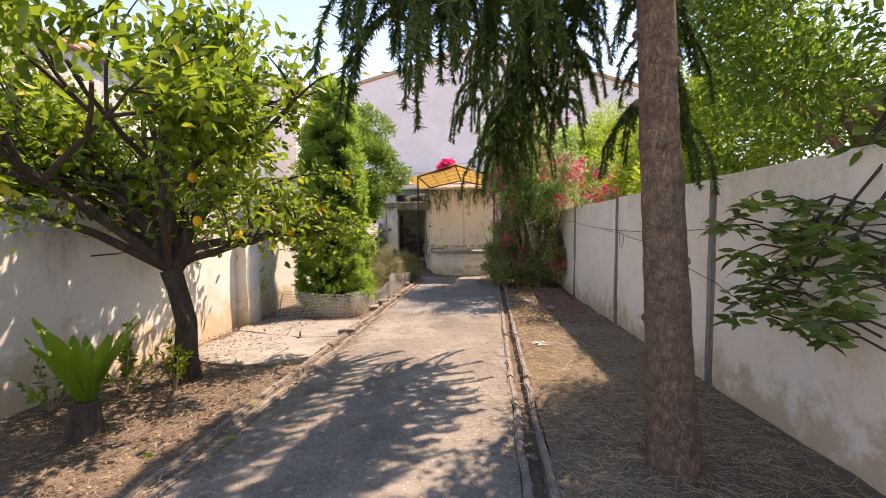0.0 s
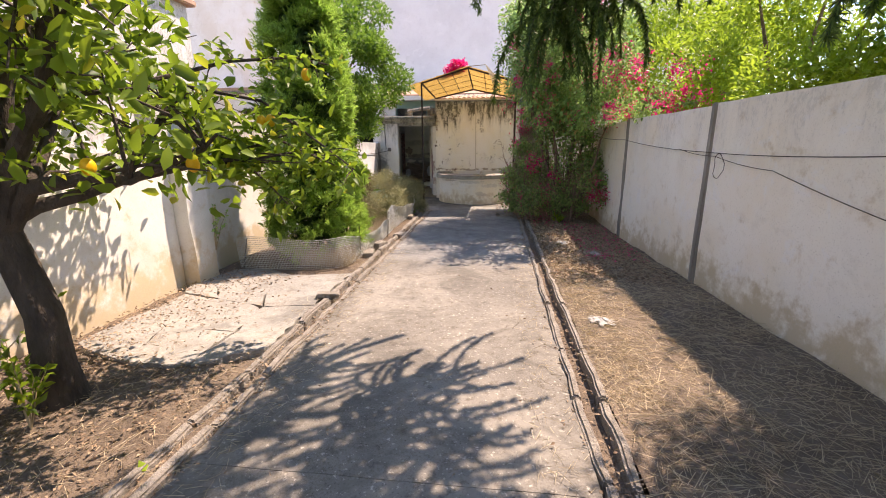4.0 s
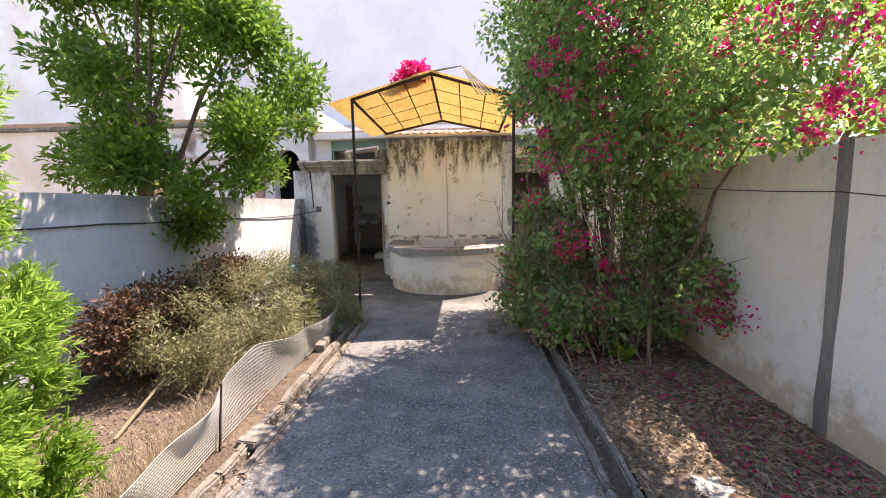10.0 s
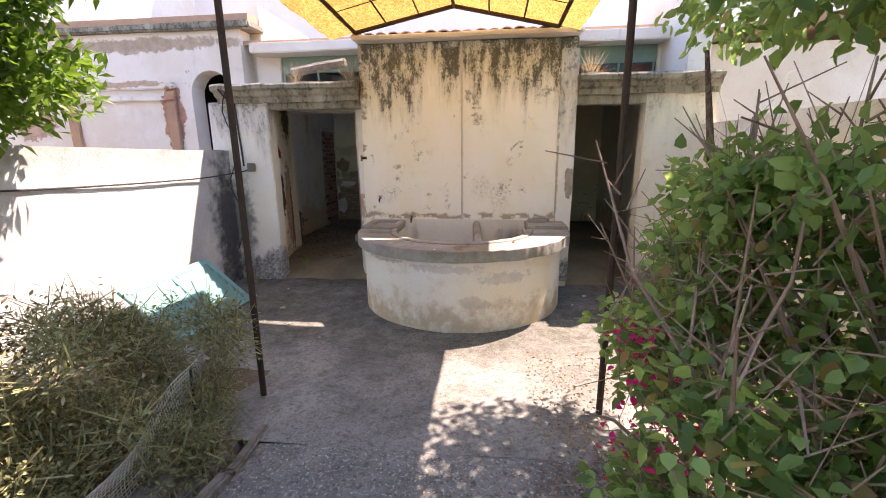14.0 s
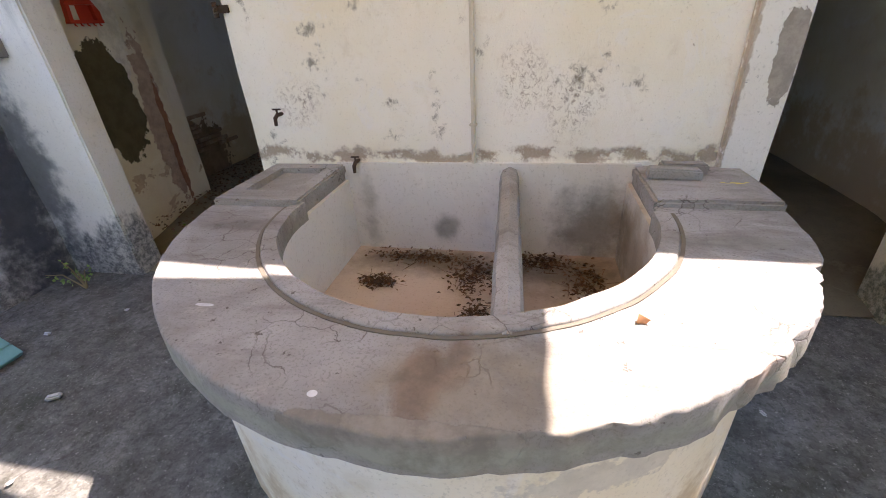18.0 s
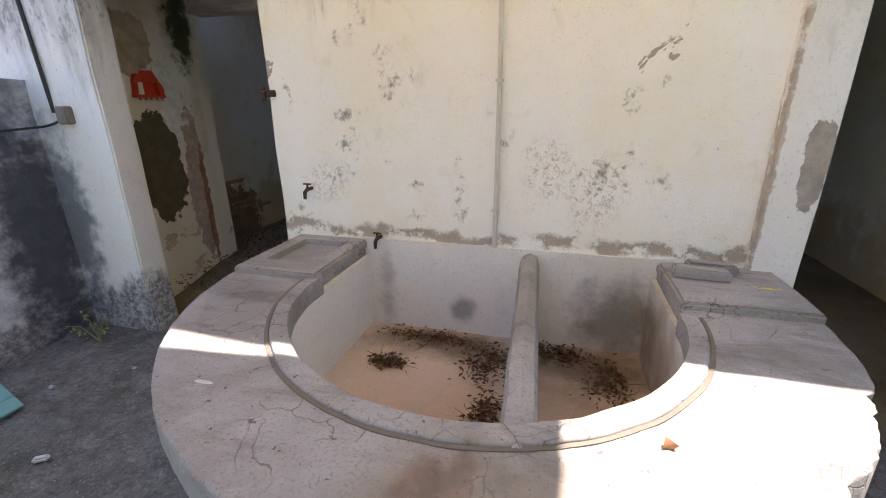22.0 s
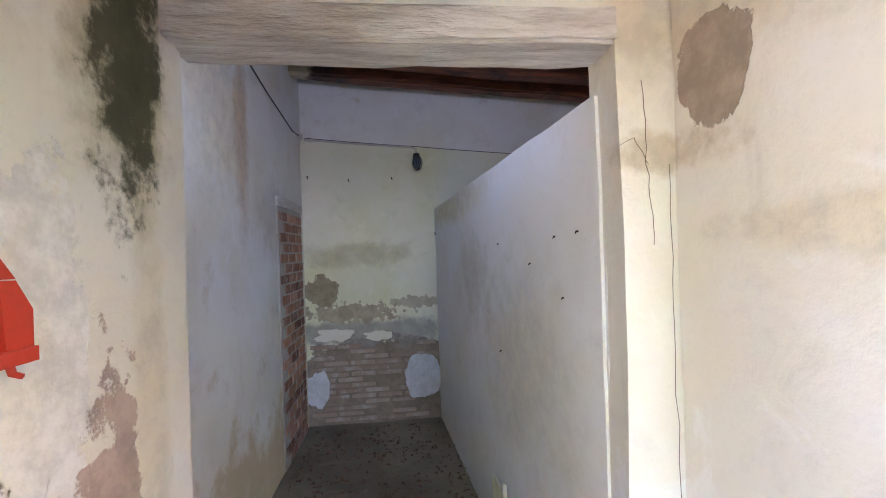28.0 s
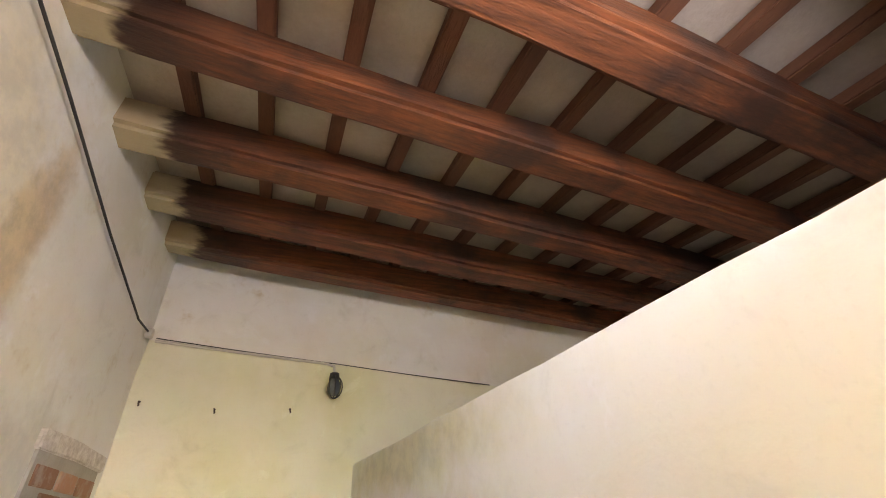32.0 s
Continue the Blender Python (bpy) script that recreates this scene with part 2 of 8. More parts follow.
def concrete(name, a, b, dirt, cracks=True, moss=None, grey_from=None, grit=0.6, damp_from=None):
    k = Nodes(name)
    big = k.noise(0.8, 6, 0.62, distortion=0.4)
    c = k.mix(k.ramp(big, 0.34, 0.64), a, b)
    c = k.mix(k.ramp(k.noise(3.5, 6, 0.7), 0.5, 0.75, 0.0, 0.6), c, dirt)
    sand = k.noise(85.0, 3, 0.75)
    c = k.mix(k.ramp(sand, 0.42, 0.62, 0.0, 0.55), c, tuple(min(0.8, v * 1.75) for v in b))
    c = k.mix(k.ramp(sand, 0.30, 0.42, 0.6, 0.0), c, tuple(v * 0.45 for v in dirt))
    chips = k.ramp(k.noise(33.0, 3, 0.6), 0.60, 0.68)
    c = k.mix(k.math("MULTIPLY", chips, grit), c, (0.66, 0.60, 0.52))
    c = k.mix(k.ramp(k.noise(14.0, 5, 0.75), 0.50, 0.68, 0.0, 0.5), c, tuple(v * 0.7 for v in dirt))
    c = k.mix(k.ramp(k.noise(1.5, 6, 0.72, distortion=0.8), 0.46, 0.64, 0.0, 0.5), c, tuple(v * 0.55 for v in b))
    if grey_from is not None:
        # darker grey stretch beyond the given y, with pale grit showing
        edge = k.ramp(k.math("ADD", k.axis(1), k.math("MULTIPLY", k.noise(1.2, 4, 0.6), 1.6)), grey_from + 0.3, grey_from + 1.3)
        far_grey = k.mix(k.ramp(k.noise(2.2, 5, 0.7), 0.35, 0.65), (0.125, 0.125, 0.125), (0.25, 0.245, 0.235))
        far_grey = k.mix(k.ramp(k.noise(26.0, 6, 0.85), 0.40, 0.50, 0.75, 0.0), far_grey, (0.045, 0.045, 0.045))
        far_grey = k.mix(k.ramp(k.noise(48.0, 4, 0.8), 0.56, 0.62, 0.0, 0.85), far_grey, (0.58, 0.56, 0.53))
        c = k.mix(k.math("MULTIPLY", edge, 0.85), c, far_grey)
    if moss:
        # algae film beyond y = damp_from, in blotches with paler worn spots
        reach = k.math("ADD", k.axis(1), k.math("MULTIPLY", k.noise(1.1, 5, 0.65), 1.6))
        film = k.ramp(reach, damp_from + 0.4, damp_from + 1.3)
        worn = k.ramp(k.noise(6.5, 6, 0.75), 0.36, 0.66, 1.0, 0.35)
        c = k.mix(k.math("MULTIPLY", k.math("MULTIPLY", film, worn), 0.66), c, k.mix(k.ramp(k.noise(2.6, 5, 0.7), 0.42, 0.62), (0.075, 0.070, 0.060), moss))
        c = k.mix(k.ramp(k.noise(30.0, 5, 0.85), 0.40, 0.50, 0.45, 0.0), c, (0.05, 0.048, 0.04))
        c = k.mix(k.ramp(k.noise(62.0, 4, 0.8), 0.60, 0.67, 0.0, 0.8), c, (0.40, 0.39, 0.36))
    h = k.math("ADD", k.math("MULTIPLY", sand, 0.35), k.noise(9.0, 5, 0.7))
    if cracks:
        v = k.n("ShaderNodeTexVoronoi", Scale=1.25)
        v.feature = "DISTANCE_TO_EDGE"
        warp = k.t.nodes.new("ShaderNodeTexNoise")
        warp.inputs["Scale"].default_value, warp.inputs["Detail"].default_value = 2.5, 6.0
        k.put(warp.inputs["Vector"], k.pos)
        add = k.t.nodes.new("ShaderNodeVectorMath")
        add.operation = "MULTIPLY_ADD"
        k.put(add.inputs[0], warp.outputs["Color"])
        add.inputs[1].default_value = (0.5, 0.5, 0.5)
        k.put(add.inputs[2], k.pos)
        k.put(v.inputs["Vector"], add.outputs[0])
        cr = k.math("MULTIPLY", k.ramp(v.outputs["Distance"], 0.003, 0.009, 1.0, 0.0), k.ramp(k.noise(0.9, 3, 0.6), 0.58, 0.66))
        c = k.mix(k.math("MULTIPLY", cr, 0.6), c, (0.10, 0.08, 0.065))
        h = k.math("SUBTRACT", h, k.math("MULTIPLY", cr, 1.5))
    k.bump(h, 0.5, 0.008)
    return k.end(c, 0.92, spec=0.2)


def basin_wash(name):
    """Cream limewash over grey render: grainy black mould below the coping, spots, hairlines and a crumbled band."""
    k = Nodes(name)
    x, z = k.axis(0), k.axis(2)
    c = k.mix(k.ramp(k.noise(1.1, 5, 0.62), 0.38, 0.64), (0.90, 0.885, 0.82), (0.87, 0.83, 0.70))
    mid = k.noise(6.0, 6, 0.7, distortion=0.7)
    c = k.mix(k.ramp(mid, 0.54, 0.76, 0.0, 0.4), c, (0.66, 0.60, 0.47))
    c = k.mix(k.ramp(k.noise(3.1, 5, 0.7, distortion=1.5), 0.57, 0.63, 0.0, 0.5), c, (0.87, 0.86, 0.82))
    grain = k.noise(95.0, 3, 0.75)
    c = k.mix(k.ramp(grain, 0.58, 0.72, 0.0, 0.35), c, (0.45, 0.41, 0.33))
    # mould in runs under the coping, broken up into specks
    run = k.noise(4.2, 6, 0.72, stretch=(1.0, 1.0, 0.10), distortion=0.15)
    fall = k.math("ADD", k.ramp(z, 1.5, 2.95, -0.10, 0.35), k.ramp(x, -0.90, -0.72, 0.07, 0.0))
    body = k.math("MULTIPLY", k.ramp(k.math("ADD", run, fall), 0.55, 0.84), k.ramp(k.noise(9.0, 5, 0.7, stretch=(1.0, 1.0, 0.4)), 0.30, 0.62, 0.35, 1.0))
    speck = k.noise(44.0, 7, 0.85, stretch=(1.0, 1.0, 0.8), distortion=0.8)
    black = k.ramp(k.math("ADD", speck, k.math("MULTIPLY", body, 0.30)), 0.66, 0.76)
    c = k.mix(k.math("MULTIPLY", body, 0.78), c, (0.31, 0.305, 0.245))
    c = k.mix(k.math("MULTIPLY", black, 0.88), c, (0.075, 0.073, 0.058))
    spots = k.ramp(k.math("ADD", k.noise(2.3, 4, 0.7), k.math("MULTIPLY", speck, 0.35)), 0.78, 0.86)
    c = k.mix(k.math("MULTIPLY", spots, 0.75), c, (0.16, 0.15, 0.12))
    for cx, cz, rx, rz in ((-0.62, 1.12, 0.12, 0.11), (0.82, 1.10, 0.12, 0.15), (0.58, 1.20, 0.10, 0.15)):
        m = k.patch(c, (cx, 16.31, cz), (rx, 0.3, rz), (0, 0, 0), 0.8, 0.6)[1]
        c = k.mix(k.math("MULTIPLY", m, k.ramp(speck, 0.50, 0.60, 0.0, 0.6)), c, (0.24, 0.185, 0.14))
    # crumbled band above the basin
    off = k.math("ABSOLUTE", k.math("SUBTRACT", z, k.math("ADD", 0.70, k.math("MULTIPLY", k.noise(3.0, 5, 0.7), 0.28))))
    band = k.math("MULTIPLY", k.ramp(off, 0.015, 0.05, 1.0, 0.0), k.ramp(k.noise(7.0, 4, 0.7), 0.40, 0.52))
    c = k.mix(band, c, k.mix(grain, (0.36, 0.29, 0.22), (0.52, 0.45, 0.37)))
    lost = k.ramp(k.math("ADD", k.noise(1.7, 6, 0.68, distortion=0.9), k.ramp(x, -0.93, -0.70, 0.10, 0.0)), 0.665, 0.675)
    c = k.mix(lost, c, k.mix(grain, (0.50, 0.44, 0.36), (0.36, 0.30, 0.24)))
    h = k.math("ADD", k.math("MULTIPLY", mid, 0.8), k.math("MULTIPLY", grain, 0.35))
    h = k.math("SUBTRACT", h, k.math("MULTIPLY", k.math("MAXIMUM", lost, band), 1.2))
    k.bump(h, 0.55, 0.012)
    return k.end(c, 0.9, spec=0.25)


def bricks_mat(name, a=(0.30, 0.12, 0.07), b=(0.47, 0.22, 0.13), smear=0.6):
    k = Nodes(name)
    info = k.t.nodes.new("ShaderNodeObjectInfo")
    c = k.mix(info.outputs["Random"], a, b)
    c = k.mix(k.ramp(k.noise(14.0, 4, 0.6), 0.45, 0.70, 0.0, smear), c, (0.46, 0.40, 0.34))
    k.bump(k.noise(60.0, 4, 0.7), 0.5, 0.004)
    return k.end(c, 0.9, spec=0.2)


M_DRIVE = concrete("drive_concrete", (0.265, 0.24, 0.205), (0.15, 0.136, 0.118), (0.115, 0.09, 0.068), grey_from=8.3, grit=0.5)
M_SLAB = concrete("slab_concrete", (0.33, 0.31, 0.275), (0.22, 0.21, 0.19), (0.20, 0.145, 0.10), grit=0.3)
M_INFLOOR = plaster("indoor_concrete", (0.25, 0.215, 0.15), (0.15, 0.125, 0.085), (0.05, 0.045, 0.03), streaks=0.0)
M_YARDFLOOR = concrete("yard_concrete", (0.30, 0.295, 0.28), (0.19, 0.185, 0.175), (0.12, 0.115, 0.10), moss=(0.028, 0.032, 0.015), grit=0.16, damp_from=14.2)
M_KERB = simple("kerb_concrete", (0.37, 0.33, 0.285), (0.17, 0.145, 0.12), 11, 0.92, 0.9, 0.02)
M_SCRAP = simple("dusty_plastic", (0.50, 0.49, 0.47), (0.26, 0.245, 0.22), 18, 0.6, 0.5, 0.01)
M_SOIL = simple("garden_soil", (0.22, 0.165, 0.12), (0.095, 0.07, 0.052), 2.5, 0.97, 0.9, 0.03, fine=35)
M_STRAWSOIL = simple("straw_soil", (0.27, 0.21, 0.155), (0.115, 0.085, 0.065), 1.6, 0.97, 0.9, 0.025, fine=45)
M_WALL_L = plaster("garden_wall_render", (0.74, 0.72, 0.68), (0.64, 0.60, 0.53), (0.22, 0.20, 0.17), top=1.95, top_amount=0.55, base=0.0)
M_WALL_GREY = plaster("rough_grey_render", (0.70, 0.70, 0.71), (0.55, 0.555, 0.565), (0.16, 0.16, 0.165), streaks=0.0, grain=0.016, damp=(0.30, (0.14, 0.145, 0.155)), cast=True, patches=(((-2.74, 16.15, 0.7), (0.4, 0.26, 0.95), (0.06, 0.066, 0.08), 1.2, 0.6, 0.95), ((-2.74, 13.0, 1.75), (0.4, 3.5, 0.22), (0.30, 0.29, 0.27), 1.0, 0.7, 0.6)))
M_WALL_R = plaster("white_wall_paint", (0.90, 0.85, 0.76), (0.88, 0.79, 0.65), (0.36, 0.34, 0.30), top=2.2, top_amount=0.25, base=-0.1)
M_PIER = basin_wash("basin_wall_limewash")
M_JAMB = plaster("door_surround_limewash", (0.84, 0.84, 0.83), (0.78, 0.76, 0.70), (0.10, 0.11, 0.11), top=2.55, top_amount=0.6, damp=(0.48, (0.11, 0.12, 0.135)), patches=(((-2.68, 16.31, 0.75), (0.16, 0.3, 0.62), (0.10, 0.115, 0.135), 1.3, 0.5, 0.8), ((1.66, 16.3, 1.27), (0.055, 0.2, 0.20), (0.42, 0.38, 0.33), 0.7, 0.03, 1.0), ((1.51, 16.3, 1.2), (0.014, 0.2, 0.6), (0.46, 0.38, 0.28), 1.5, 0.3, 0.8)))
M_JAMB_DRY = plaster("right_door_limewash", (0.82, 0.79, 0.70), (0.76, 0.70, 0.56), (0.14, 0.15, 0.12), top=2.55, top_amount=0.4, damp=(0.28, (0.13, 0.14, 0.10)))
M_CORNICE = plaster("cornice_render", (0.50, 0.48, 0.41), (0.34, 0.31, 0.25), (0.07, 0.07, 0.055), top=2.7, top_amount=0.8, grain=0.02)
M_IN = plaster("indoor_limewash", (0.80, 0.79, 0.75), (0.72, 0.67, 0.54), (0.30, 0.27, 0.22), streaks=0.35, base=0.3, grain=0.004, dotted=0.0, patches=(
    ((-2.78, 18.90, 2.45), (0.3, 0.10, 0.45), (0.62, 0.40, 0.20), 0.8, 0.5, 0.7),
    ((-2.78, 17.85, 0.36), (0.3, 0.52, 0.36), (0.30, 0.235, 0.17), 0.9, 0.04, 1.0),
    ((-2.78, 18.55, 2.55), (0.3, 0.30, 0.50), (0.72, 0.60, 0.36), 0.9, 0.6, 0.6),
    ((-2.78, 19.45, 2.0), (0.3, 0.40, 0.20), (0.55, 0.46, 0.34), 0.9, 0.6, 0.5)))
M_IN_YELLOW = plaster("indoor_yellow_wash", (0.78, 0.76, 0.62), (0.68, 0.66, 0.42), (0.34, 0.29, 0.20), streaks=0.2, flake=0.015, grain=0.005, dotted=0.0, brickish=(0.50, 0.41, 0.32), patches=(
    ((-2.1, 20.34, 0.45), (0.95, 0.3, 0.50), (0.30, 0.23, 0.16), 0.35, 0.03, 1.0),
    ((-2.2, 20.34, 0.98), (0.9, 0.3, 0.12), (0.33, 0.30, 0.26), 0.9, 0.3, 0.8),
    ((-2.62, 20.34, 1.38), (0.18, 0.3, 0.13), (0.36, 0.29, 0.18), 1.1, 0.03, 1.0),
    ((-2.35, 20.34, 1.17), (0.42, 0.3, 0.08), (0.46, 0.38, 0.26), 1.6, 0.05, 1.0),
    ((-1.75, 20.34, 1.25), (0.30, 0.3, 0.05), (0.46, 0.38, 0.26), 1.6, 0.05, 0.8),
    ((-2.3, 20.34, 1.72), (0.55, 0.3, 0.10), (0.52, 0.47, 0.26), 1.2, 0.5, 0.6)))
M_VEST = plaster("porch_limewash", (0.80, 0.78, 0.72), (0.74, 0.68, 0.55), (0.20, 0.19, 0.13), streaks=0.3, dotted=0.0, grain=0.010, flake=0.045, brickish=(0.60, 0.50, 0.40), patches=(
    ((-1.15, 16.95, 2.30), (0.3, 0.35, 0.16), (0.64, 0.52, 0.33), 1.0, 0.7, 0.6),
    ((-2.42, 16.95, 2.30), (0.3, 0.40, 0.16), (0.62, 0.50, 0.32), 1.0, 0.7, 0.6),
    ((-2.42, 17.05, 1.55), (0.3, 0.10, 0.35), (0.86, 0.85, 0.82), 1.0, 0.06, 0.9),
    ((-2.42, 17.33, 1.60), (0.3, 0.05, 0.55), (0.70, 0.62, 0.46), 1.0, 0.5, 0.6),
    ((-1.15, 17.0, 1.75), (0.3, 0.25, 0.05), (0.70, 0.60, 0.42), 1.3, 0.5, 0.6),
    ((-1.20, 17.40, 1.96), (0.09, 0.2, 0.06), (0.58, 0.47, 0.32), 1.2, 0.4, 0.8),
    ((-1.25, 17.40, 2.3), (0.12, 0.2, 0.14), (0.66, 0.54, 0.36), 1.0, 0.6, 0.6),
    ((-2.42, 16.79, 1.97), (0.3, 0.20, 0.20), (0.52, 0.42, 0.30), 0.7, 0.03, 1.0),
    ((-2.42, 17.20, 0.85), (0.3, 0.10, 0.66), (0.52, 0.40, 0.34), 0.9, 0.04, 1.0),
    ((-2.42, 17.265, 0.62), (0.3, 0.032, 0.55), (0.33, 0.15, 0.10), 1.1, 0.05, 0.9),
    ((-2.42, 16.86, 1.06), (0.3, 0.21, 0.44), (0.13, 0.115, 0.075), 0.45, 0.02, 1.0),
    ((-2.42, 17.27, 2.16), (0.3, 0.14, 0.30), (0.36, 0.33, 0.18), 0.9, 0.4, 0.7),
    ((-2.42, 17.28, 2.14), (0.3, 0.10, 0.28), (0.05, 0.055, 0.03), 1.6, 0.35, 0.9),
    ((-1.15, 17.26, 2.12), (0.12, 0.12, 0.13), (0.44, 0.34, 0.25), 0.6, 0.02, 1.0),
    ((-1.15, 16.72, 0.95), (0.2, 0.19, 0.50), (0.56, 0.42, 0.37), 0.8, 0.03, 1.0),
    ((-1.15, 16.70, 0.95), (0.2, 0.12, 0.40), (0.42, 0.22, 0.18), 1.7, 0.15, 0.7)))
M_PART = plaster("partition_wash", (0.80, 0.80, 0.80), (0.77, 0.74, 0.66), (0.35, 0.31, 0.25), streaks=0.12, grain=0.004, dotted=0.0, patches=(((-1.45, 19.0, 1.55), (0.3, 0.35, 0.25), (0.56, 0.48, 0.30), 1.0, 0.7, 0.5), ((-1.40, 18.2, 1.2), (0.3, 0.5, 0.4), (0.70, 0.62, 0.44), 1.0, 0.7, 0.5), ((-1.50, 19.6, 2.05), (0.3, 0.8, 0.10), (0.66, 0.58, 0.34), 1.0, 0.7, 0.6)))
M_BASIN = plaster("basin_render", (0.88, 0.85, 0.77), (0.86, 0.77, 0.58), (0.34, 0.30, 0.24), streaks=0.12, base=-0.25, patches=(
    ((0.30, 14.7, 0.56), (0.34, 0.4, 0.035), (0.60, 0.56, 0.49), 1.6, 0.14, 0.5),
    ((0.85, 14.8, 0.46), (0.24, 0.5, 0.06), (0.60, 0.55, 0.48), 1.5, 0.14, 0.5),
    ((0.55, 14.7, 0.22), (0.16, 0.5, 0.06), (0.58, 0.50, 0.40), 1.3, 0.2, 0.5),
    ((-0.40, 14.9, 0.60), (0.22, 0.6, 0.03), (0.60, 0.56, 0.50), 1.5, 0.08, 0.8)))
def trowelled(name, patches):
    """Floated cement: cloudy greys, trowel sweeps, fine crazing, pits and brown drips."""
    k = Nodes(name)
    c = k.mix(k.ramp(k.noise(1.8, 6, 0.65, distortion=0.6), 0.36, 0.66), (0.38, 0.365, 0.35), (0.255, 0.235, 0.212))
    sweep = k.noise(3.2, 6, 0.72, stretch=(0.5, 2.2, 1.0), distortion=0.9)
    c = k.mix(k.ramp(sweep, 0.50, 0.68, 0.0, 0.55), c, (0.175, 0.15, 0.135))
    c = k.mix(k.ramp(k.noise(7.5, 5, 0.7, distortion=0.5), 0.56, 0.72, 0.0, 0.5), c, (0.47, 0.445, 0.41))
    grain = k.noise(120.0, 3, 0.7)
    c = k.mix(k.ramp(grain, 0.36, 0.48, 0.4, 0.0), c, (0.14, 0.12, 0.105))
    pits = k.ramp(k.noise(34.0, 3, 0.6), 0.67, 0.71)
    c = k.mix(k.math("MULTIPLY", pits, 0.8), c, (0.10, 0.08, 0.07))
    warp = k.t.nodes.new("ShaderNodeTexNoise")
    warp.inputs["Scale"].default_value, warp.inputs["Detail"].default_value = 5.0, 6.0
    k.put(warp.inputs["Vector"], k.pos)
    add = k.t.nodes.new("ShaderNodeVectorMath")
    add.operation = "MULTIPLY_ADD"
    k.put(add.inputs[0], warp.outputs["Color"])
    add.inputs[1].default_value = (0.22, 0.22, 0.22)
    k.put(add.inputs[2], k.pos)
    v = k.n("ShaderNodeTexVoronoi", Scale=6.5)
    v.feature = "DISTANCE_TO_EDGE"
    k.put(v.inputs["Vector"], add.outputs[0])
    craze = k.math("MULTIPLY", k.ramp(v.outputs["Distance"], 0.006, 0.018, 1.0, 0.0), k.ramp(k.noise(2.2, 4, 0.6), 0.48, 0.58))
    c = k.mix(k.math("MULTIPLY", craze, 0.7), c, (0.11, 0.09, 0.075))
    h = k.math("ADD", k.math("MULTIPLY", sweep, 0.7), k.math("MULTIPLY", grain, 0.15))
    h = k.math("SUBTRACT", h, k.math("MULTIPLY", k.math("MAXIMUM", craze, pits), 0.5))
    for centre, radii, colour, rag, soft, amount in patches:
        tone = k.mix(k.ramp(k.noise(11.0, 5, 0.7), 0.35, 0.65), colour, tuple(q * 0.66 for q in colour))
        c, lost = k.patch(c, centre, radii, tone, rag, soft, amount, 7.0)
        h = k.math("SUBTRACT", h, k.math("MULTIPLY", lost, 1.2 if soft < 0.1 else 0.0))
    k.bump(h, 0.5, 0.009)
    return k.end(c, k.ramp(sweep, 0.3, 0.7, 0.72, 0.92), spec=0.3)


M_RIM = trowelled("basin_cement", (
    ((0.42, 14.80, 0.77), (0.05, 0.13, 0.3), (0.16, 0.09, 0.07), 0.9, 0.35, 0.8),
    ((0.49, 14.88, 0.77), (0.035, 0.10, 0.3), (0.17, 0.10, 0.08), 0.9, 0.35, 0.7),
    ((0.55, 14.80, 0.77), (0.22, 0.16, 0.3), (0.36, 0.29, 0.20), 0.9, 0.6, 0.5),
    ((-0.55, 15.55, 0.77), (0.22, 0.05, 0.3), (0.22, 0.19, 0.17), 0.8, 0.6, 0.7),
    ((1.30, 15.55, 0.77), (0.22, 0.05, 0.3), (0.24, 0.23, 0.20), 0.8, 0.6, 0.7),
    ((0.55, 14.66, 0.74), (0.42, 0.035, 0.08), (0.33, 0.29, 0.24), 0.6, 0.05, 0.9),
    ((1.15, 14.95, 0.74), (0.32, 0.04, 0.08), (0.50, 0.40, 0.35), 0.6, 0.05, 0.9),
    ((0.36, 14.66, 0.69), (1.3, 1.4, 0.028), (0.36, 0.37, 0.29), 0.8, 0.6, 0.6),
    ((0.19, 14.725, 0.775), (0.012, 0.010, 0.1), (0.78, 0.78, 0.80), 0.3, 0.1, 1.0),
    ((-0.30, 15.00, 0.775), (0.03, 0.007, 0.1), (0.78, 0.78, 0.80), 0.6, 0.1, 0.8)))
M_BASIN_FLOOR = plaster("basin_floor_dust", (0.56, 0.46, 0.39), (0.44, 0.34, 0.27), (0.14, 0.11, 0.08), streaks=0.0, patches=(((0.1, 16.15, 0.3), (0.45, 0.14, 0.2), (0.16, 0.13, 0.10), 0.9, 0.7, 0.85), ((0.85, 16.1, 0.3), (0.3, 0.2, 0.2), (0.16, 0.13, 0.10), 0.9, 0.7, 0.85)))
M_BASIN_IN = plaster("basin_inside", (0.74, 0.72, 0.68), (0.66, 0.59, 0.49), (0.24, 0.22, 0.18), streaks=0.3, patches=(
    ((0.18, 16.29, 0.42), (0.07, 0.1, 0.07), (0.26, 0.26, 0.23), 0.9, 0.6, 0.8),
    ((0.98, 16.29, 0.45), (0.18, 0.3, 0.20), (0.24, 0.22, 0.18), 0.9, 0.6, 0.85),
    ((-0.28, 16.20, 0.50), (0.06, 0.1, 0.25), (0.30, 0.29, 0.26), 0.9, 0.6, 0.8),
    ((1.12, 16.0, 0.45), (0.08, 0.3, 0.25), (0.34, 0.24, 0.14), 0.9, 0.6, 0.7)))
M_GABLE = plaster("gable_render", (0.72, 0.70, 0.72), (0.66, 0.64, 0.66), (0.45, 0.42, 0.42), streaks=0.2, grain=0.02)
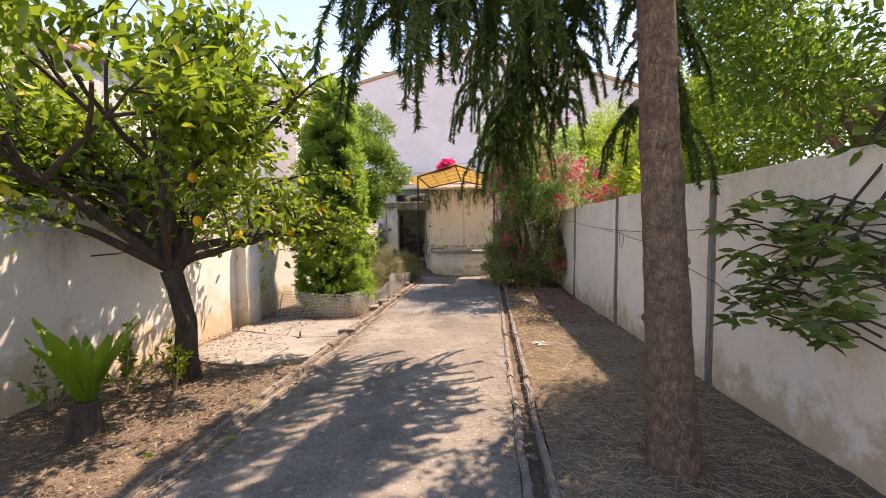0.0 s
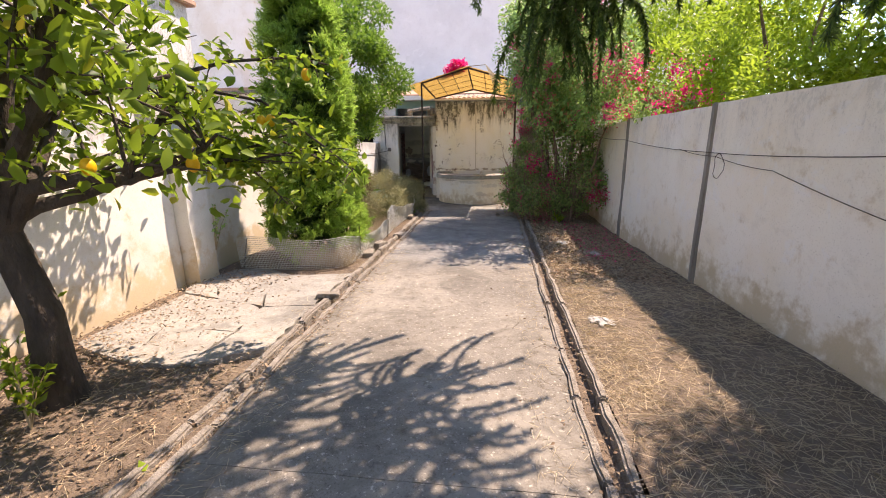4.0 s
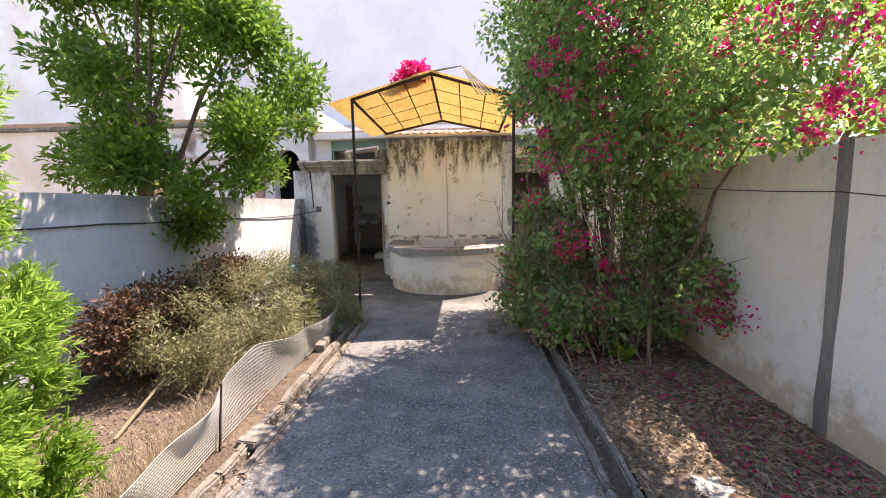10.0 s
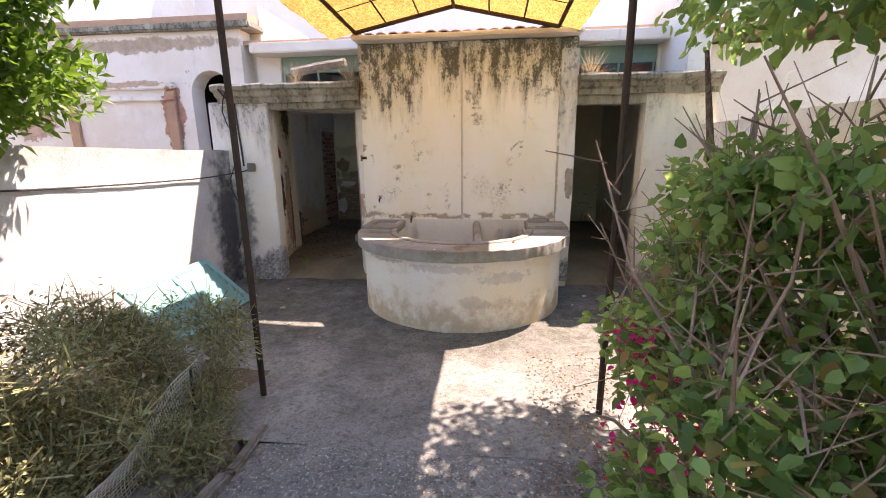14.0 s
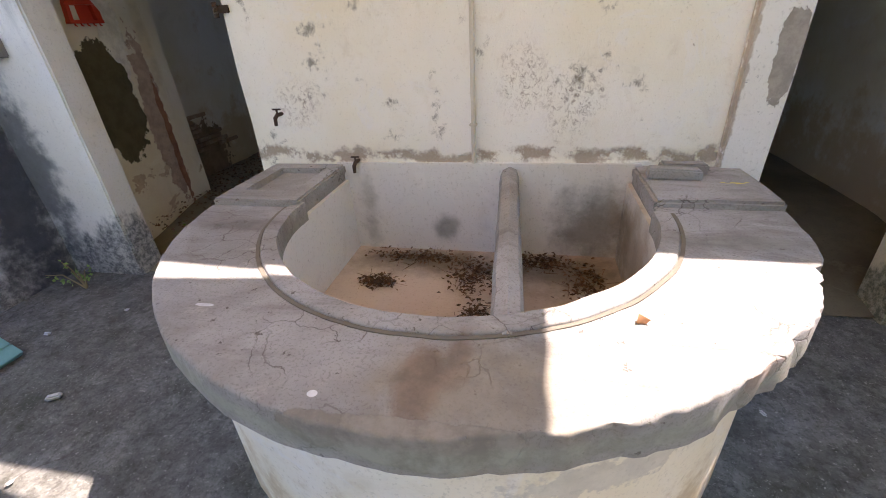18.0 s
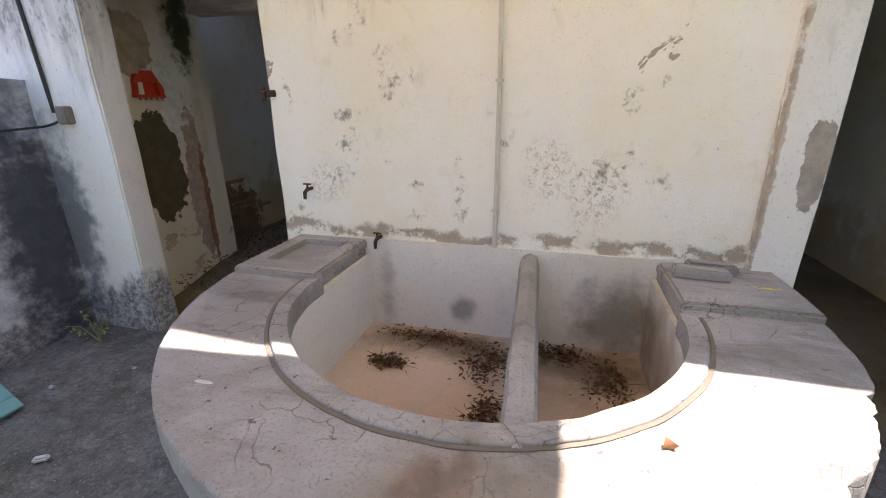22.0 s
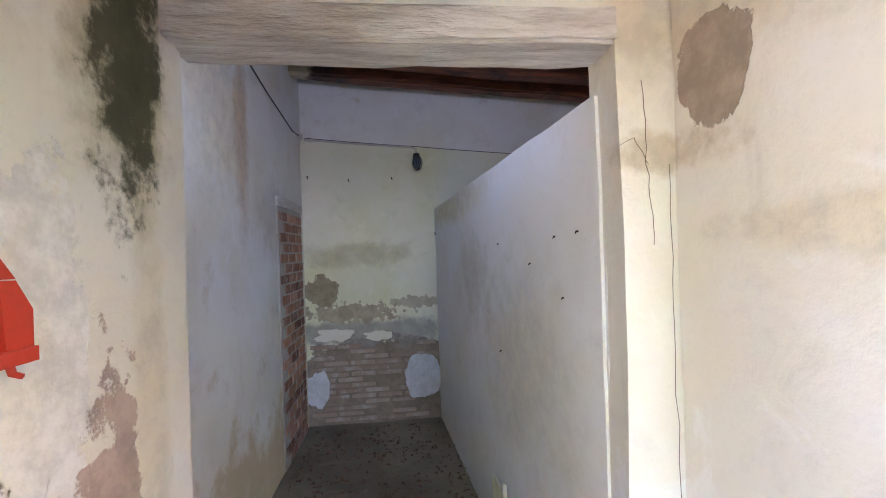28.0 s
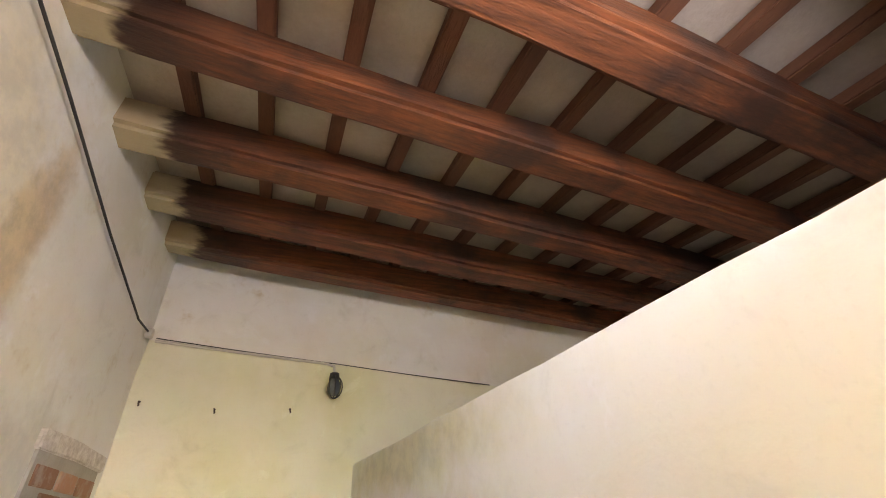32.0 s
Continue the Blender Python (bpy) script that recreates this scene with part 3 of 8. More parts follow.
M_HOUSE = plaster("house_limewash", (0.80, 0.77, 0.73), (0.72, 0.65, 0.57), (0.32, 0.25, 0.18), streaks=0.45, flake=0.05, brickish=(0.58, 0.40, 0.30), patches=(
    ((-4.15, 17.2, 2.2), (0.16, 0.3, 0.5), (0.50, 0.27, 0.20), 0.9, 0.05, 1.0),
    ((-5.1, 17.2, 2.70), (1.0, 0.3, 0.05), (0.60, 0.42, 0.30), 1.3, 0.1, 0.9),
    ((-5.8, 17.2, 3.12), (0.14, 0.3, 0.32), (0.24, 0.18, 0.13), 0.9, 0.4, 0.9),
    ((-6.6, 17.2, 2.15), (0.35, 0.3, 0.25), (0.56, 0.40, 0.32), 1.0, 0.05, 1.0),
    ((-4.6, 17.2, 3.25), (1.5, 0.3, 0.10), (0.46, 0.36, 0.27), 1.3, 0.2, 0.9)))
M_POST = simple("grey_concrete_post", (0.40, 0.365, 0.32), (0.15, 0.13, 0.11), 5, 0.93, 0.8, 0.014, stretch=(1, 1, 0.2))
M_BRICK = bricks_mat("old_brick", (0.17, 0.075, 0.05), (0.50, 0.25, 0.16))
M_BRICK_DULL = bricks_mat("mortar_smeared_brick", (0.30, 0.21, 0.15), (0.42, 0.30, 0.22), 0.85)
M_MORTAR = simple("mortar", (0.46, 0.42, 0.37), (0.36, 0.32, 0.27), 10, 0.95, 0.5, 0.006)
M_GROOVE_STONE = simple("groove_shade_and_stone", (0.20, 0.175, 0.14), (0.15, 0.13, 0.105), 6, 0.95, 0.5, 0.006)
M_RED = simple("red_paint", (0.66, 0.065, 0.03), (0.52, 0.045, 0.025), 7, 0.5, 0.15, 0.003)
M_YELLOWPAINT = simple("yellow_paint", (0.72, 0.56, 0.06), (0.60, 0.50, 0.12), 14, 0.6, 0.2, 0.002)
M_IRON = simple("rusty_iron", (0.10, 0.055, 0.035), (0.045, 0.035, 0.03), 12, 0.75, 0.4, 0.003, metal=0.3)
M_WIRE = simple("black_wire", (0.05, 0.045, 0.04), (0.03, 0.03, 0.03), 20, 0.6, 0.1, 0.001)
M_CRACK = simple("crack_shadow", (0.16, 0.13, 0.09), (0.10, 0.08, 0.06), 20, 0.95, 0.2, 0.001)
M_GREEN = simple("green_window_paint", (0.22, 0.34, 0.29), (0.15, 0.25, 0.21), 6, 0.6, 0.3, 0.004)
M_TEAL = simple("teal_shutter_paint", (0.20, 0.44, 0.43), (0.13, 0.33, 0.33), 6, 0.55, 0.3, 0.004)
def beam_wood(name):
    """Red-brown stained timber: long grain, smoke-blackened stretches, bare pale ends in the wall."""
    k = Nodes(name)
    grain = k.noise(26.0, 5, 0.7, stretch=(0.12, 1.5, 1.5))
    c = k.mix(k.ramp(grain, 0.32, 0.68), (0.26, 0.080, 0.034), (0.10, 0.034, 0.018))
    c = k.mix(k.ramp(k.noise(2.6, 4, 0.6), 0.48, 0.66, 0.0, 0.85), c, (0.045, 0.024, 0.018))
    reach = k.math("ADD", k.axis(0), k.math("MULTIPLY", k.noise(9.0, 4, 0.6, stretch=(0.4, 1, 1)), 0.35))
    c = k.mix(k.ramp(reach, -2.40, -2.05, 0.85, 0.0), c, (0.04, 0.02, 0.014))
    c = k.mix(k.ramp(reach, -2.50, -2.42, 1.0, 0.0), c, (0.46, 0.36, 0.23))
    k.bump(grain, 0.6, 0.012)
    return k.end(c, 0.55, spec=0.35)


M_BEAM = beam_wood("dark_red_beam")
M_BATTEN = simple("batten_wood", (0.24, 0.09, 0.045), (0.11, 0.042, 0.024), 5, 0.7, 0.5, 0.006, stretch=(2.0, 0.25, 2.0))
M_TILE = simple("ceiling_tile", (0.66, 0.57, 0.48), (0.48, 0.38, 0.30), 5, 0.9, 0.4, 0.006)
M_LINTEL = simple("whitewashed_timber", (0.88, 0.84, 0.78), (0.46, 0.39, 0.32), 12, 0.9, 0.8, 0.012, fine=40, stretch=(0.3, 2.0, 2.0))
M_TERRA = simple("terracotta_roof", (0.55, 0.34, 0.23), (0.36, 0.23, 0.16), 5, 0.9, 0.5, 0.008)
def scaly_bark(name):
    """Conifer bark: small pale plates between dark fissures, with knotty dark bands."""
    k = Nodes(name)
    m = k.t.nodes.new("ShaderNodeMapping")
    k.put(m.inputs["Vector"], k.pos)
    m.inputs["Scale"].default_value = (1.0, 1.0, 0.4)
    warp = k.t.nodes.new("ShaderNodeTexNoise")
    warp.inputs["Scale"].default_value, warp.inputs["Detail"].default_value = 14.0, 4.0
    k.put(warp.inputs["Vector"], k.pos)
    add = k.t.nodes.new("ShaderNodeVectorMath")
    add.operation = "MULTIPLY_ADD"
    k.put(add.inputs[0], warp.outputs["Color"])
    add.inputs[1].default_value = (0.11, 0.11, 0.11)
    k.put(add.inputs[2], m.outputs[0])
    v = k.n("ShaderNodeTexVoronoi", Scale=30.0)
    v.feature = "DISTANCE_TO_EDGE"
    k.put(v.inputs["Vector"], add.outputs[0])
    plate = k.ramp(v.outputs["Distance"], 0.02, 0.16)
    tone = k.noise(16.0, 5, 0.7)
    c = k.mix(k.ramp(tone, 0.35, 0.65), (0.33, 0.23, 0.165), (0.19, 0.13, 0.095))
    c = k.mix(k.ramp(plate, 0.0, 1.0, 0.30, 0.0), c, (0.13, 0.075, 0.055))
    c = k.mix(k.ramp(k.noise(3.4, 4, 0.6), 0.55, 0.68, 0.0, 0.6), c, (0.13, 0.09, 0.07))
    k.bump(k.math("ADD", k.math("MULTIPLY", plate, 0.4), tone), 1.0, 0.025)
    return k.end(c, 0.95, spec=0.15)


M_BARK = scaly_bark("tree_bark")
M_BARK_DARK = simple("dark_bark", (0.11, 0.085, 0.065), (0.035, 0.027, 0.022), 9, 0.95, 0.8, 0.02, fine=40, stretch=(1, 1, 0.4))
M_TWIG = simple("dry_twig", (0.42, 0.35, 0.22), (0.24, 0.18, 0.11), 6, 0.95, 0.3, 0.003)
M_LEMON = leafy("lemon_leaves", (0.03, 0.08, 0.008), (0.23, 0.33, 0.028), (0.66, 0.54, 0.06), 0.46)
M_CYPRESS = leafy("cypress_sprays", (0.05, 0.125, 0.018), (0.37, 0.55, 0.10), None, 0.52, 0.5)
M_DEADWOOD = simple("brown_twig", (0.42, 0.30, 0.22), (0.22, 0.14, 0.10), 9, 0.95, 0.4, 0.003)
M_SPRUCE_AND_CORE = leafy("spruce_and_dark_core", (0.020, 0.052, 0.012), (0.10, 0.17, 0.03), None, 0.3, 0.6)
M_BROAD = leafy("broad_leaves", (0.045, 0.115, 0.015), (0.18, 0.31, 0.04), None, 0.42)
M_YELLOWGREEN = leafy("yellow_green_leaves", (0.10, 0.20, 0.015), (0.32, 0.43, 0.045), None, 0.5)
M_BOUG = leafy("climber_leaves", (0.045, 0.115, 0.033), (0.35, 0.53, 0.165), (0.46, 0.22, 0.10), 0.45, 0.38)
M_WITHER = leafy("withered_leaves", (0.34, 0.14, 0.06), (0.50, 0.26, 0.14), None, 0.3, 0.7)
M_BRACT = leafy("magenta_bracts", (0.68, 0.012, 0.12), (0.85, 0.035, 0.22), None, 0.45)
M_DRY = leafy("dry_sprigs", (0.11, 0.115, 0.05), (0.42, 0.40, 0.21), None, 0.22, 0.8)
M_DRYDARK = leafy("dead_brown_leaves", (0.07, 0.04, 0.025), (0.19, 0.10, 0.055), None, 0.15, 0.8)
M_STRAW = leafy("straw", (0.26, 0.20, 0.13), (0.56, 0.46, 0.31), None, 0.2, 0.85)
M_LITTER = leafy("leaf_litter", (0.16, 0.105, 0.07), (0.42, 0.30, 0.20), None, 0.12, 0.85)
M_FERN = leafy("nest_fern", (0.06, 0.15, 0.012), (0.20, 0.36, 0.03), None, 0.45, 0.35)
M_GLOSSY = leafy("glossy_leaves", (0.04, 0.085, 0.015), (0.17, 0.25, 0.05), None, 0.34, 0.28)
M_LEMONFRUIT = simple("lemon_skin", (0.85, 0.48, 0.02), (0.78, 0.40, 0.015), 9, 0.45, 0.3, 0.003)
M_NET = simple("white_plastic_net", (0.66, 0.66, 0.62), (0.48, 0.48, 0.44), 4, 0.5, 0.1, 0.001)
M_REED = Nodes("yellow_roof_sheet")
_k = M_REED
_w = _k.noise(55.0, 4, 0.75, stretch=(1.0, 0.35, 1.0))
_c = _k.mix(_k.ramp(_w, 0.35, 0.65), (0.33, 0.18, 0.035), (0.66, 0.44, 0.14))
_c = _k.mix(_k.ramp(_k.noise(4.0, 4, 0.7), 0.45, 0.75, 0.0, 0.55), _c, (0.36, 0.20, 0.05))
_k.bump(_w, 0.6, 0.01)
M_REED = _k.end(_c, 0.75)
_t = _k.t.nodes.new("ShaderNodeBsdfTranslucent")
_k.put(_t.inputs[0], _c)
_m = _k.t.nodes.new("ShaderNodeMixShader")
_m.inputs[0].default_value = 0.5
_k.t.links.new(_k.b.outputs[0], _m.inputs[1])
_k.t.links.new(_t.outputs[0], _m.inputs[2])
_k.t.links.new(_m.outputs[0], _k.t.nodes["Material Output"].inputs[0])
M_CREAM = simple("cream_plastic", (0.74, 0.72, 0.60), (0.66, 0.63, 0.50), 5, 0.45, 0.1, 0.002)
M_UNLIT = simple("unlit_room_black", (0.03, 0.03, 0.03), (0.02, 0.02, 0.02), 4, 0.9, 0.1, 0.002)
M_PIPE = simple("painted_pipe", (0.66, 0.63, 0.55), (0.50, 0.46, 0.38), 7, 0.6, 0.2, 0.002)
M_BAG = simple("white_plastic", (0.70, 0.70, 0.70), (0.45, 0.44, 0.42), 14, 0.5, 0.4, 0.01)
M_GLASS_DARK = simple("dusty_glass", (0.10, 0.12, 0.13), (0.06, 0.075, 0.08), 5, 0.25, 0.1, 0.001)


# ---- building helpers ----
def link(name, bm, material, smooth=False):
    me = bpy.data.meshes.new(name)
    bm.normal_update()
    bm.to_mesh(me)
    bm.free()
    if smooth:
        me.polygons.foreach_set("use_smooth", [True] * len(me.polygons))
        me.set_sharp_from_angle(angle=radians(38))
    me.materials.append(material)
    return new(name, me)


def part(name, bm, material, parent, label="", smooth=False):
    """One mesh object under a thing or a part; coordinates are world ones unless the parent has been moved later."""
    ob = link(name, bm, material, smooth)
    ob.parent = parent
    ob.matrix_parent_inverse = parent.matrix_world.inverted()
    if label:
        ob["label"] = label
    return ob


def thing(name, label, category, at=(0, 0, 0), group="", kind=""):
    ob = new(name)
    ob.empty_display_size = 0.1
    ob.matrix_world = Matrix.Translation(at)
    ob.matrix_basis = Matrix.Translation(at)
    return tagged(ob, label, category, group, kind)


def solid(name, bm, material, label, category, group="", kind="", smooth=False):
    return tagged(link(name, bm, material, smooth), label, category, group, kind)


def box(bm, x0, x1, y0, y1, z0, z1, bevel=0.0, rough=0.0, seg=0):
    """A block; bevel rounds its edges, rough wobbles it, seg cuts it up first."""
    old = set(bm.verts)
    vs = bmesh.ops.create_cube(bm, size=1.0)["verts"]
    for v in vs:
        v.co = Vector((x0 + (v.co.x + 0.5) * (x1 - x0), y0 + (v.co.y + 0.5) * (y1 - y0), z0 + (v.co.z + 0.5) * (z1 - z0)))
    if bevel:
        bmesh.ops.bevel(bm, geom=list({e for v in vs for e in v.link_edges}), offset=bevel, segments=2, affect="EDGES", clamp_overlap=True)
        vs = [v for v in bm.verts if v not in old]
    if seg:
        size = max(x1 - x0, y1 - y0, z1 - z0)
        long = [e for e in {e for v in vs for e in v.link_edges} if e.calc_length() > 0.12 * size]
        bmesh.ops.subdivide_edges(bm, edges=long, cuts=seg, use_grid_fill=True)
        vs = [v for v in bm.verts if v not in old]
    if rough:
        for v in vs:
            v.co += noise.noise_vector(v.co * 3.1) * rough + noise.noise_vector(v.co * 11.0) * rough * 0.5
    return vs


def tube(bm, pts, radii, sides=8):
    """A swept round of given radii along points, ends closed."""
    pts = [Vector(p) for p in pts]
    rings = []
    side = None
    for i, p in enumerate(pts):
        d = (pts[min(i + 1, len(pts) - 1)] - pts[max(i - 1, 0)]).normalized()
        if side is None:
            side = d.orthogonal().normalized()
        side = (side - d * side.dot(d)).normalized()
        up = d.cross(side)
        r = radii[i] if isinstance(radii, (list, tuple)) else radii
        rings.append([bm.verts.new(p + (side * math.cos(a) + up * math.sin(a)) * r) for a in (2 * math.pi * k / sides for k in range(sides))])
    for a, b in zip(rings, rings[1:]):
        for k in range(sides):
            bm.faces.new((a[k], a[(k + 1) % sides], b[(k + 1) % sides], b[k]))
    bm.faces.new(rings[0][::-1])
    bm.faces.new(rings[-1])


def raw_mesh(name, verts, faces, material):
    """A mesh from numpy arrays of vertices and equal-sided faces."""
    me = bpy.data.meshes.new(name)
    n = faces.shape[1]
    me.vertices.add(len(verts))
    me.vertices.foreach_set("co", np.ascontiguousarray(verts, dtype=np.float32).ravel())
    me.loops.add(faces.size)
    me.loops.foreach_set("vertex_index", np.ascontiguousarray(faces, dtype=np.int32).ravel())
    me.polygons.add(len(faces))
    me.polygons.foreach_set("loop_start", np.arange(0, faces.size, n, dtype=np.int32))
    me.polygons.foreach_set("loop_total", np.full(len(faces), n, dtype=np.int32))
    me.update(calc_edges=True)
    me.materials.append(material)
    return new(name, me)


def under(ob, parent, label=""):
    ob.parent = parent
    ob.matrix_parent_inverse = parent.matrix_world.inverted()
    if label:
        ob["label"] = label
    return ob


def unit(v):
    return v / np.maximum(np.linalg.norm(v, axis=1, keepdims=True), 1e-9)


def leaves(name, at, along, length, width, material, rng, fold=0.25, curl=0.2, fine=False):
    """Many leaf blades, each folded along its midrib: a four-triangle diamond, or a fine eight-triangle oval."""
    n = len(at)
    along = unit(along)
    side = unit(np.cross(along, unit(rng.normal(size=(n, 3)) + np.array([0, 0, 1.2]))))
    up = np.cross(side, along)
    L = (length * rng.uniform(0.65, 1.25, n))[:, None]
    W = (width * rng.uniform(0.7, 1.2, n))[:, None]
    b = at
    mid = at + along * L * 0.5
    drop = up * L * curl * rng.uniform(0, 1, (n, 1))
    tip = at + along * L - drop
    if fine:
        lo_, hi_ = at + along * L * 0.30 - drop * 0.08, at + along * L * 0.66 - drop * 0.45
        v = np.stack([b, lo_ + side * W * 0.46 + up * W * fold, hi_ + side * W * 0.40 + up * W * fold * 0.8, tip, hi_ - side * W * 0.40 + up * W * fold * 0.8, lo_ - side * W * 0.46 + up * W * fold, lo_, hi_], axis=1).reshape(-1, 3)
        k = np.arange(n)[:, None] * 8
        f = np.concatenate([k + t for t in ([0, 1, 6], [0, 6, 5], [1, 2, 7], [1, 7, 6], [5, 6, 7], [5, 7, 4], [2, 3, 7], [7, 3, 4])], axis=1).reshape(-1, 3)
        return raw_mesh(name, v, f, material)
    v = np.stack([b, mid + side * W / 2 + up * W * fold, tip, mid - side * W / 2 + up * W * fold, mid], axis=1).reshape(-1, 3)
    k = np.arange(n)[:, None] * 5
    f = np.concatenate([k + [0, 1, 4], k + [1, 2, 4], k + [2, 3, 4], k + [3, 0, 4]], axis=1).reshape(-1, 3)
    return raw_mesh(name, v, f, material)


def blades(name, at, along, length, width, material, rng):
    """Thin straight blades (straw, needles): one long triangle pair each."""
    n = len(at)
    along = unit(along)
    side = unit(np.cross(along, rng.normal(size=(n, 3))))
    L = (length * rng.uniform(0.5, 1.3, n))[:, None]
    W = width * rng.uniform(0.7, 1.3, (n, 1))
    v = np.stack([at - side * W / 2, at + side * W / 2, at + along * L + side * W / 4, at + along * L - side * W / 4], axis=1).reshape(-1, 3)
    k = np.arange(n)[:, None] * 4
    return raw_mesh(name, v, (k + [0, 1, 2, 3]).reshape(-1, 4), material)


def grow(start, heading, length, radius, levels, rng, spread=0.7, kids=3, droop=0.0, steps=5, wander=0.25):
    """Limbs by recursion: a list of (points, radii) and an array of twig points with headings."""
    limbs, tips = [], []

    def limb(p, d, ln, r, lv):
        pts, rad = [Vector(p)], [r]
        d = Vector(d).normalized()
        for s in range(steps):
            d = (d + Vector(rng.normal(size=3)) * wander * 0.5 + Vector((0, 0, -droop))).normalized()
            pts.append(pts[-1] + d * ln / steps)
            rad.append(r * (1 - 0.55 * (s + 1) / steps))
            if lv <= 1:
                tips.append((pts[-1].copy(), d.copy()))
        limbs.append((pts, rad, lv))
        if lv > 0:
            for c in range(kids):
                f = rng.uniform(0.45, 1.0)
                at = pts[max(1, int(f * steps))]
                nd = (d + Vector(rng.normal(size=3)) * spread).normalized()
                limb(at, nd, ln * rng.uniform(0.55, 0.8), r * 0.55, lv - 1)

    limb(start, heading, length, radius, levels)
    return limbs, tips


def limbs_bm(limbs, sides=(5, 6, 8, 10)):
    bm = bmesh.new()
    for pts, rad, lv in limbs:
        tube(bm, pts, [max(r, 0.003) for r in rad], sides[min(lv, len(sides) - 1)])
    return bm

# ---- ground and paving ----
FY = 16.31          # front face of the washhouse
LWX = -2.74         # garden face of the boundary wall by the lemon tree
rng = np.random.default_rng(7)


def grid_sheet(x0, x1, y0, y1, step, height, y_step=None):
    """A sheet of squares with its own height."""
    nx, ny = max(1, round((x1 - x0) / step)), max(1, round((y1 - y0) / (y_step or step)))
    bm = bmesh.new()
    vs = {}
    for i in range(nx + 1):
        for j in range(ny + 1):
            x, y = x0 + (x1 - x0) * i / nx, y0 + (y1 - y0) * j / ny
            vs[i, j] = bm.verts.new((x, y, height(x, y)))
    for i in range(nx):
        for j in range(ny):
            bm.faces.new((vs[i, j], vs[i + 1, j], vs[i + 1, j + 1], vs[i, j + 1]))
    return bm


def rwx(y):
    """The slightly skewed garden face of the far boundary wall."""
    return 3.15 + 0.062 * max(0.0, 10.2 - y)


bm = bmesh.new()
s = 400.0
inner = [(-14.0, -12.0), (14.0, -12.0), (14.0, 30.0), (-14.0, 30.0)]
outer = [(-s, -s), (s, -s), (s, s), (-s, s)]
iv = [bm.verts.new((x, y, -0.17)) for x, y in inner]
ov = [bm.verts.new((x, y, -0.05)) for x, y in outer]
for k in range(4):
    bm.faces.new((ov[k], ov[(k + 1) % 4], iv[(k + 1) % 4], iv[k]))
bm.faces.new(iv)
solid("ground", bm, M_SOIL, "bare brown earth round the garden", "ground", kind="structure")

# planting bed on the lemon-tree side and the straw-covered strip on the other
YARD = 0.08          # fall of the yard towards the house


def fall_to_house(y):
    return -YARD * min(1.0, max(0.0, (y - 13.1) / 1.3))


bm = grid_sheet(LWX, -0.80, -6.0, 14.0, 0.12, lambda x, y: -0.015 + fall_to_house(y) + 0.03 * noise.noise(Vector((x * 2.2, y * 2.2, 0))) + 0.012 * noise.noise(Vector((x * 9, y * 9, 3))) - (0.04 if 5.3 < y < 7.6 else 0))
solid("ground_bed", bm, M_SOIL, "brown garden bed soil with dry litter", "soil", kind="structure", smooth=True)
bm = grid_sheet(1.72, 3.75, -6.0, 14.1, 0.12, lambda x, y: -0.005 + fall_to_house(y) + 0.03 * noise.noise(Vector((x * 1.8, y * 1.8, 5))) + 0.012 * noise.noise(Vector((x * 8, y * 8, 2))))
solid("ground_strip", bm, M_STRAWSOIL, "dry earth strip covered with cut straw", "soil", kind="structure", smooth=True)

drive = thing("driveway", "sun-bleached cracked concrete driveway with gravelly surface", "driveway", kind="structure")
cuts = [-6.0, 4.3, 12.95]
for a, b in zip(cuts, cuts[1:]):
    bm = grid_sheet(-0.62, 1.50, a + (0.004 if a > 0 else 0.0), b, 0.1, lambda x, y: 0.006 * noise.noise(Vector((x * 3, y * 3, 0))) - 0.012 * max(0, (abs(x - 0.44) - 0.95)) * 8)
    top = list(bm.faces)
    ext = bmesh.ops.extrude_face_region(bm, geom=[e for e in bm.edges if e.is_boundary])
    for v in [g for g in ext["geom"] if isinstance(g, bmesh.types.BMVert)]:
        v.co.z = -0.08
    part("concrete_slab", bm, M_DRIVE, drive, smooth=True)
yard = thing("floor_yard", "damp mossy concrete yard round the wash basin", "floor", kind="structure")
bm = grid_sheet(-2.78, 3.2, 12.947, 16.6, 0.12, lambda x, y: 0.002 + fall_to_house(y) + 0.010 * noise.noise(Vector((x * 1.7, y * 1.7, 7))) - (0.05 if x > 1.8 and y < 13.95 else 0) - (0.03 if x < -1.05 and y < 13.9 else 0))
part("concrete_floor", bm, M_YARDFLOOR, yard, smooth=True)

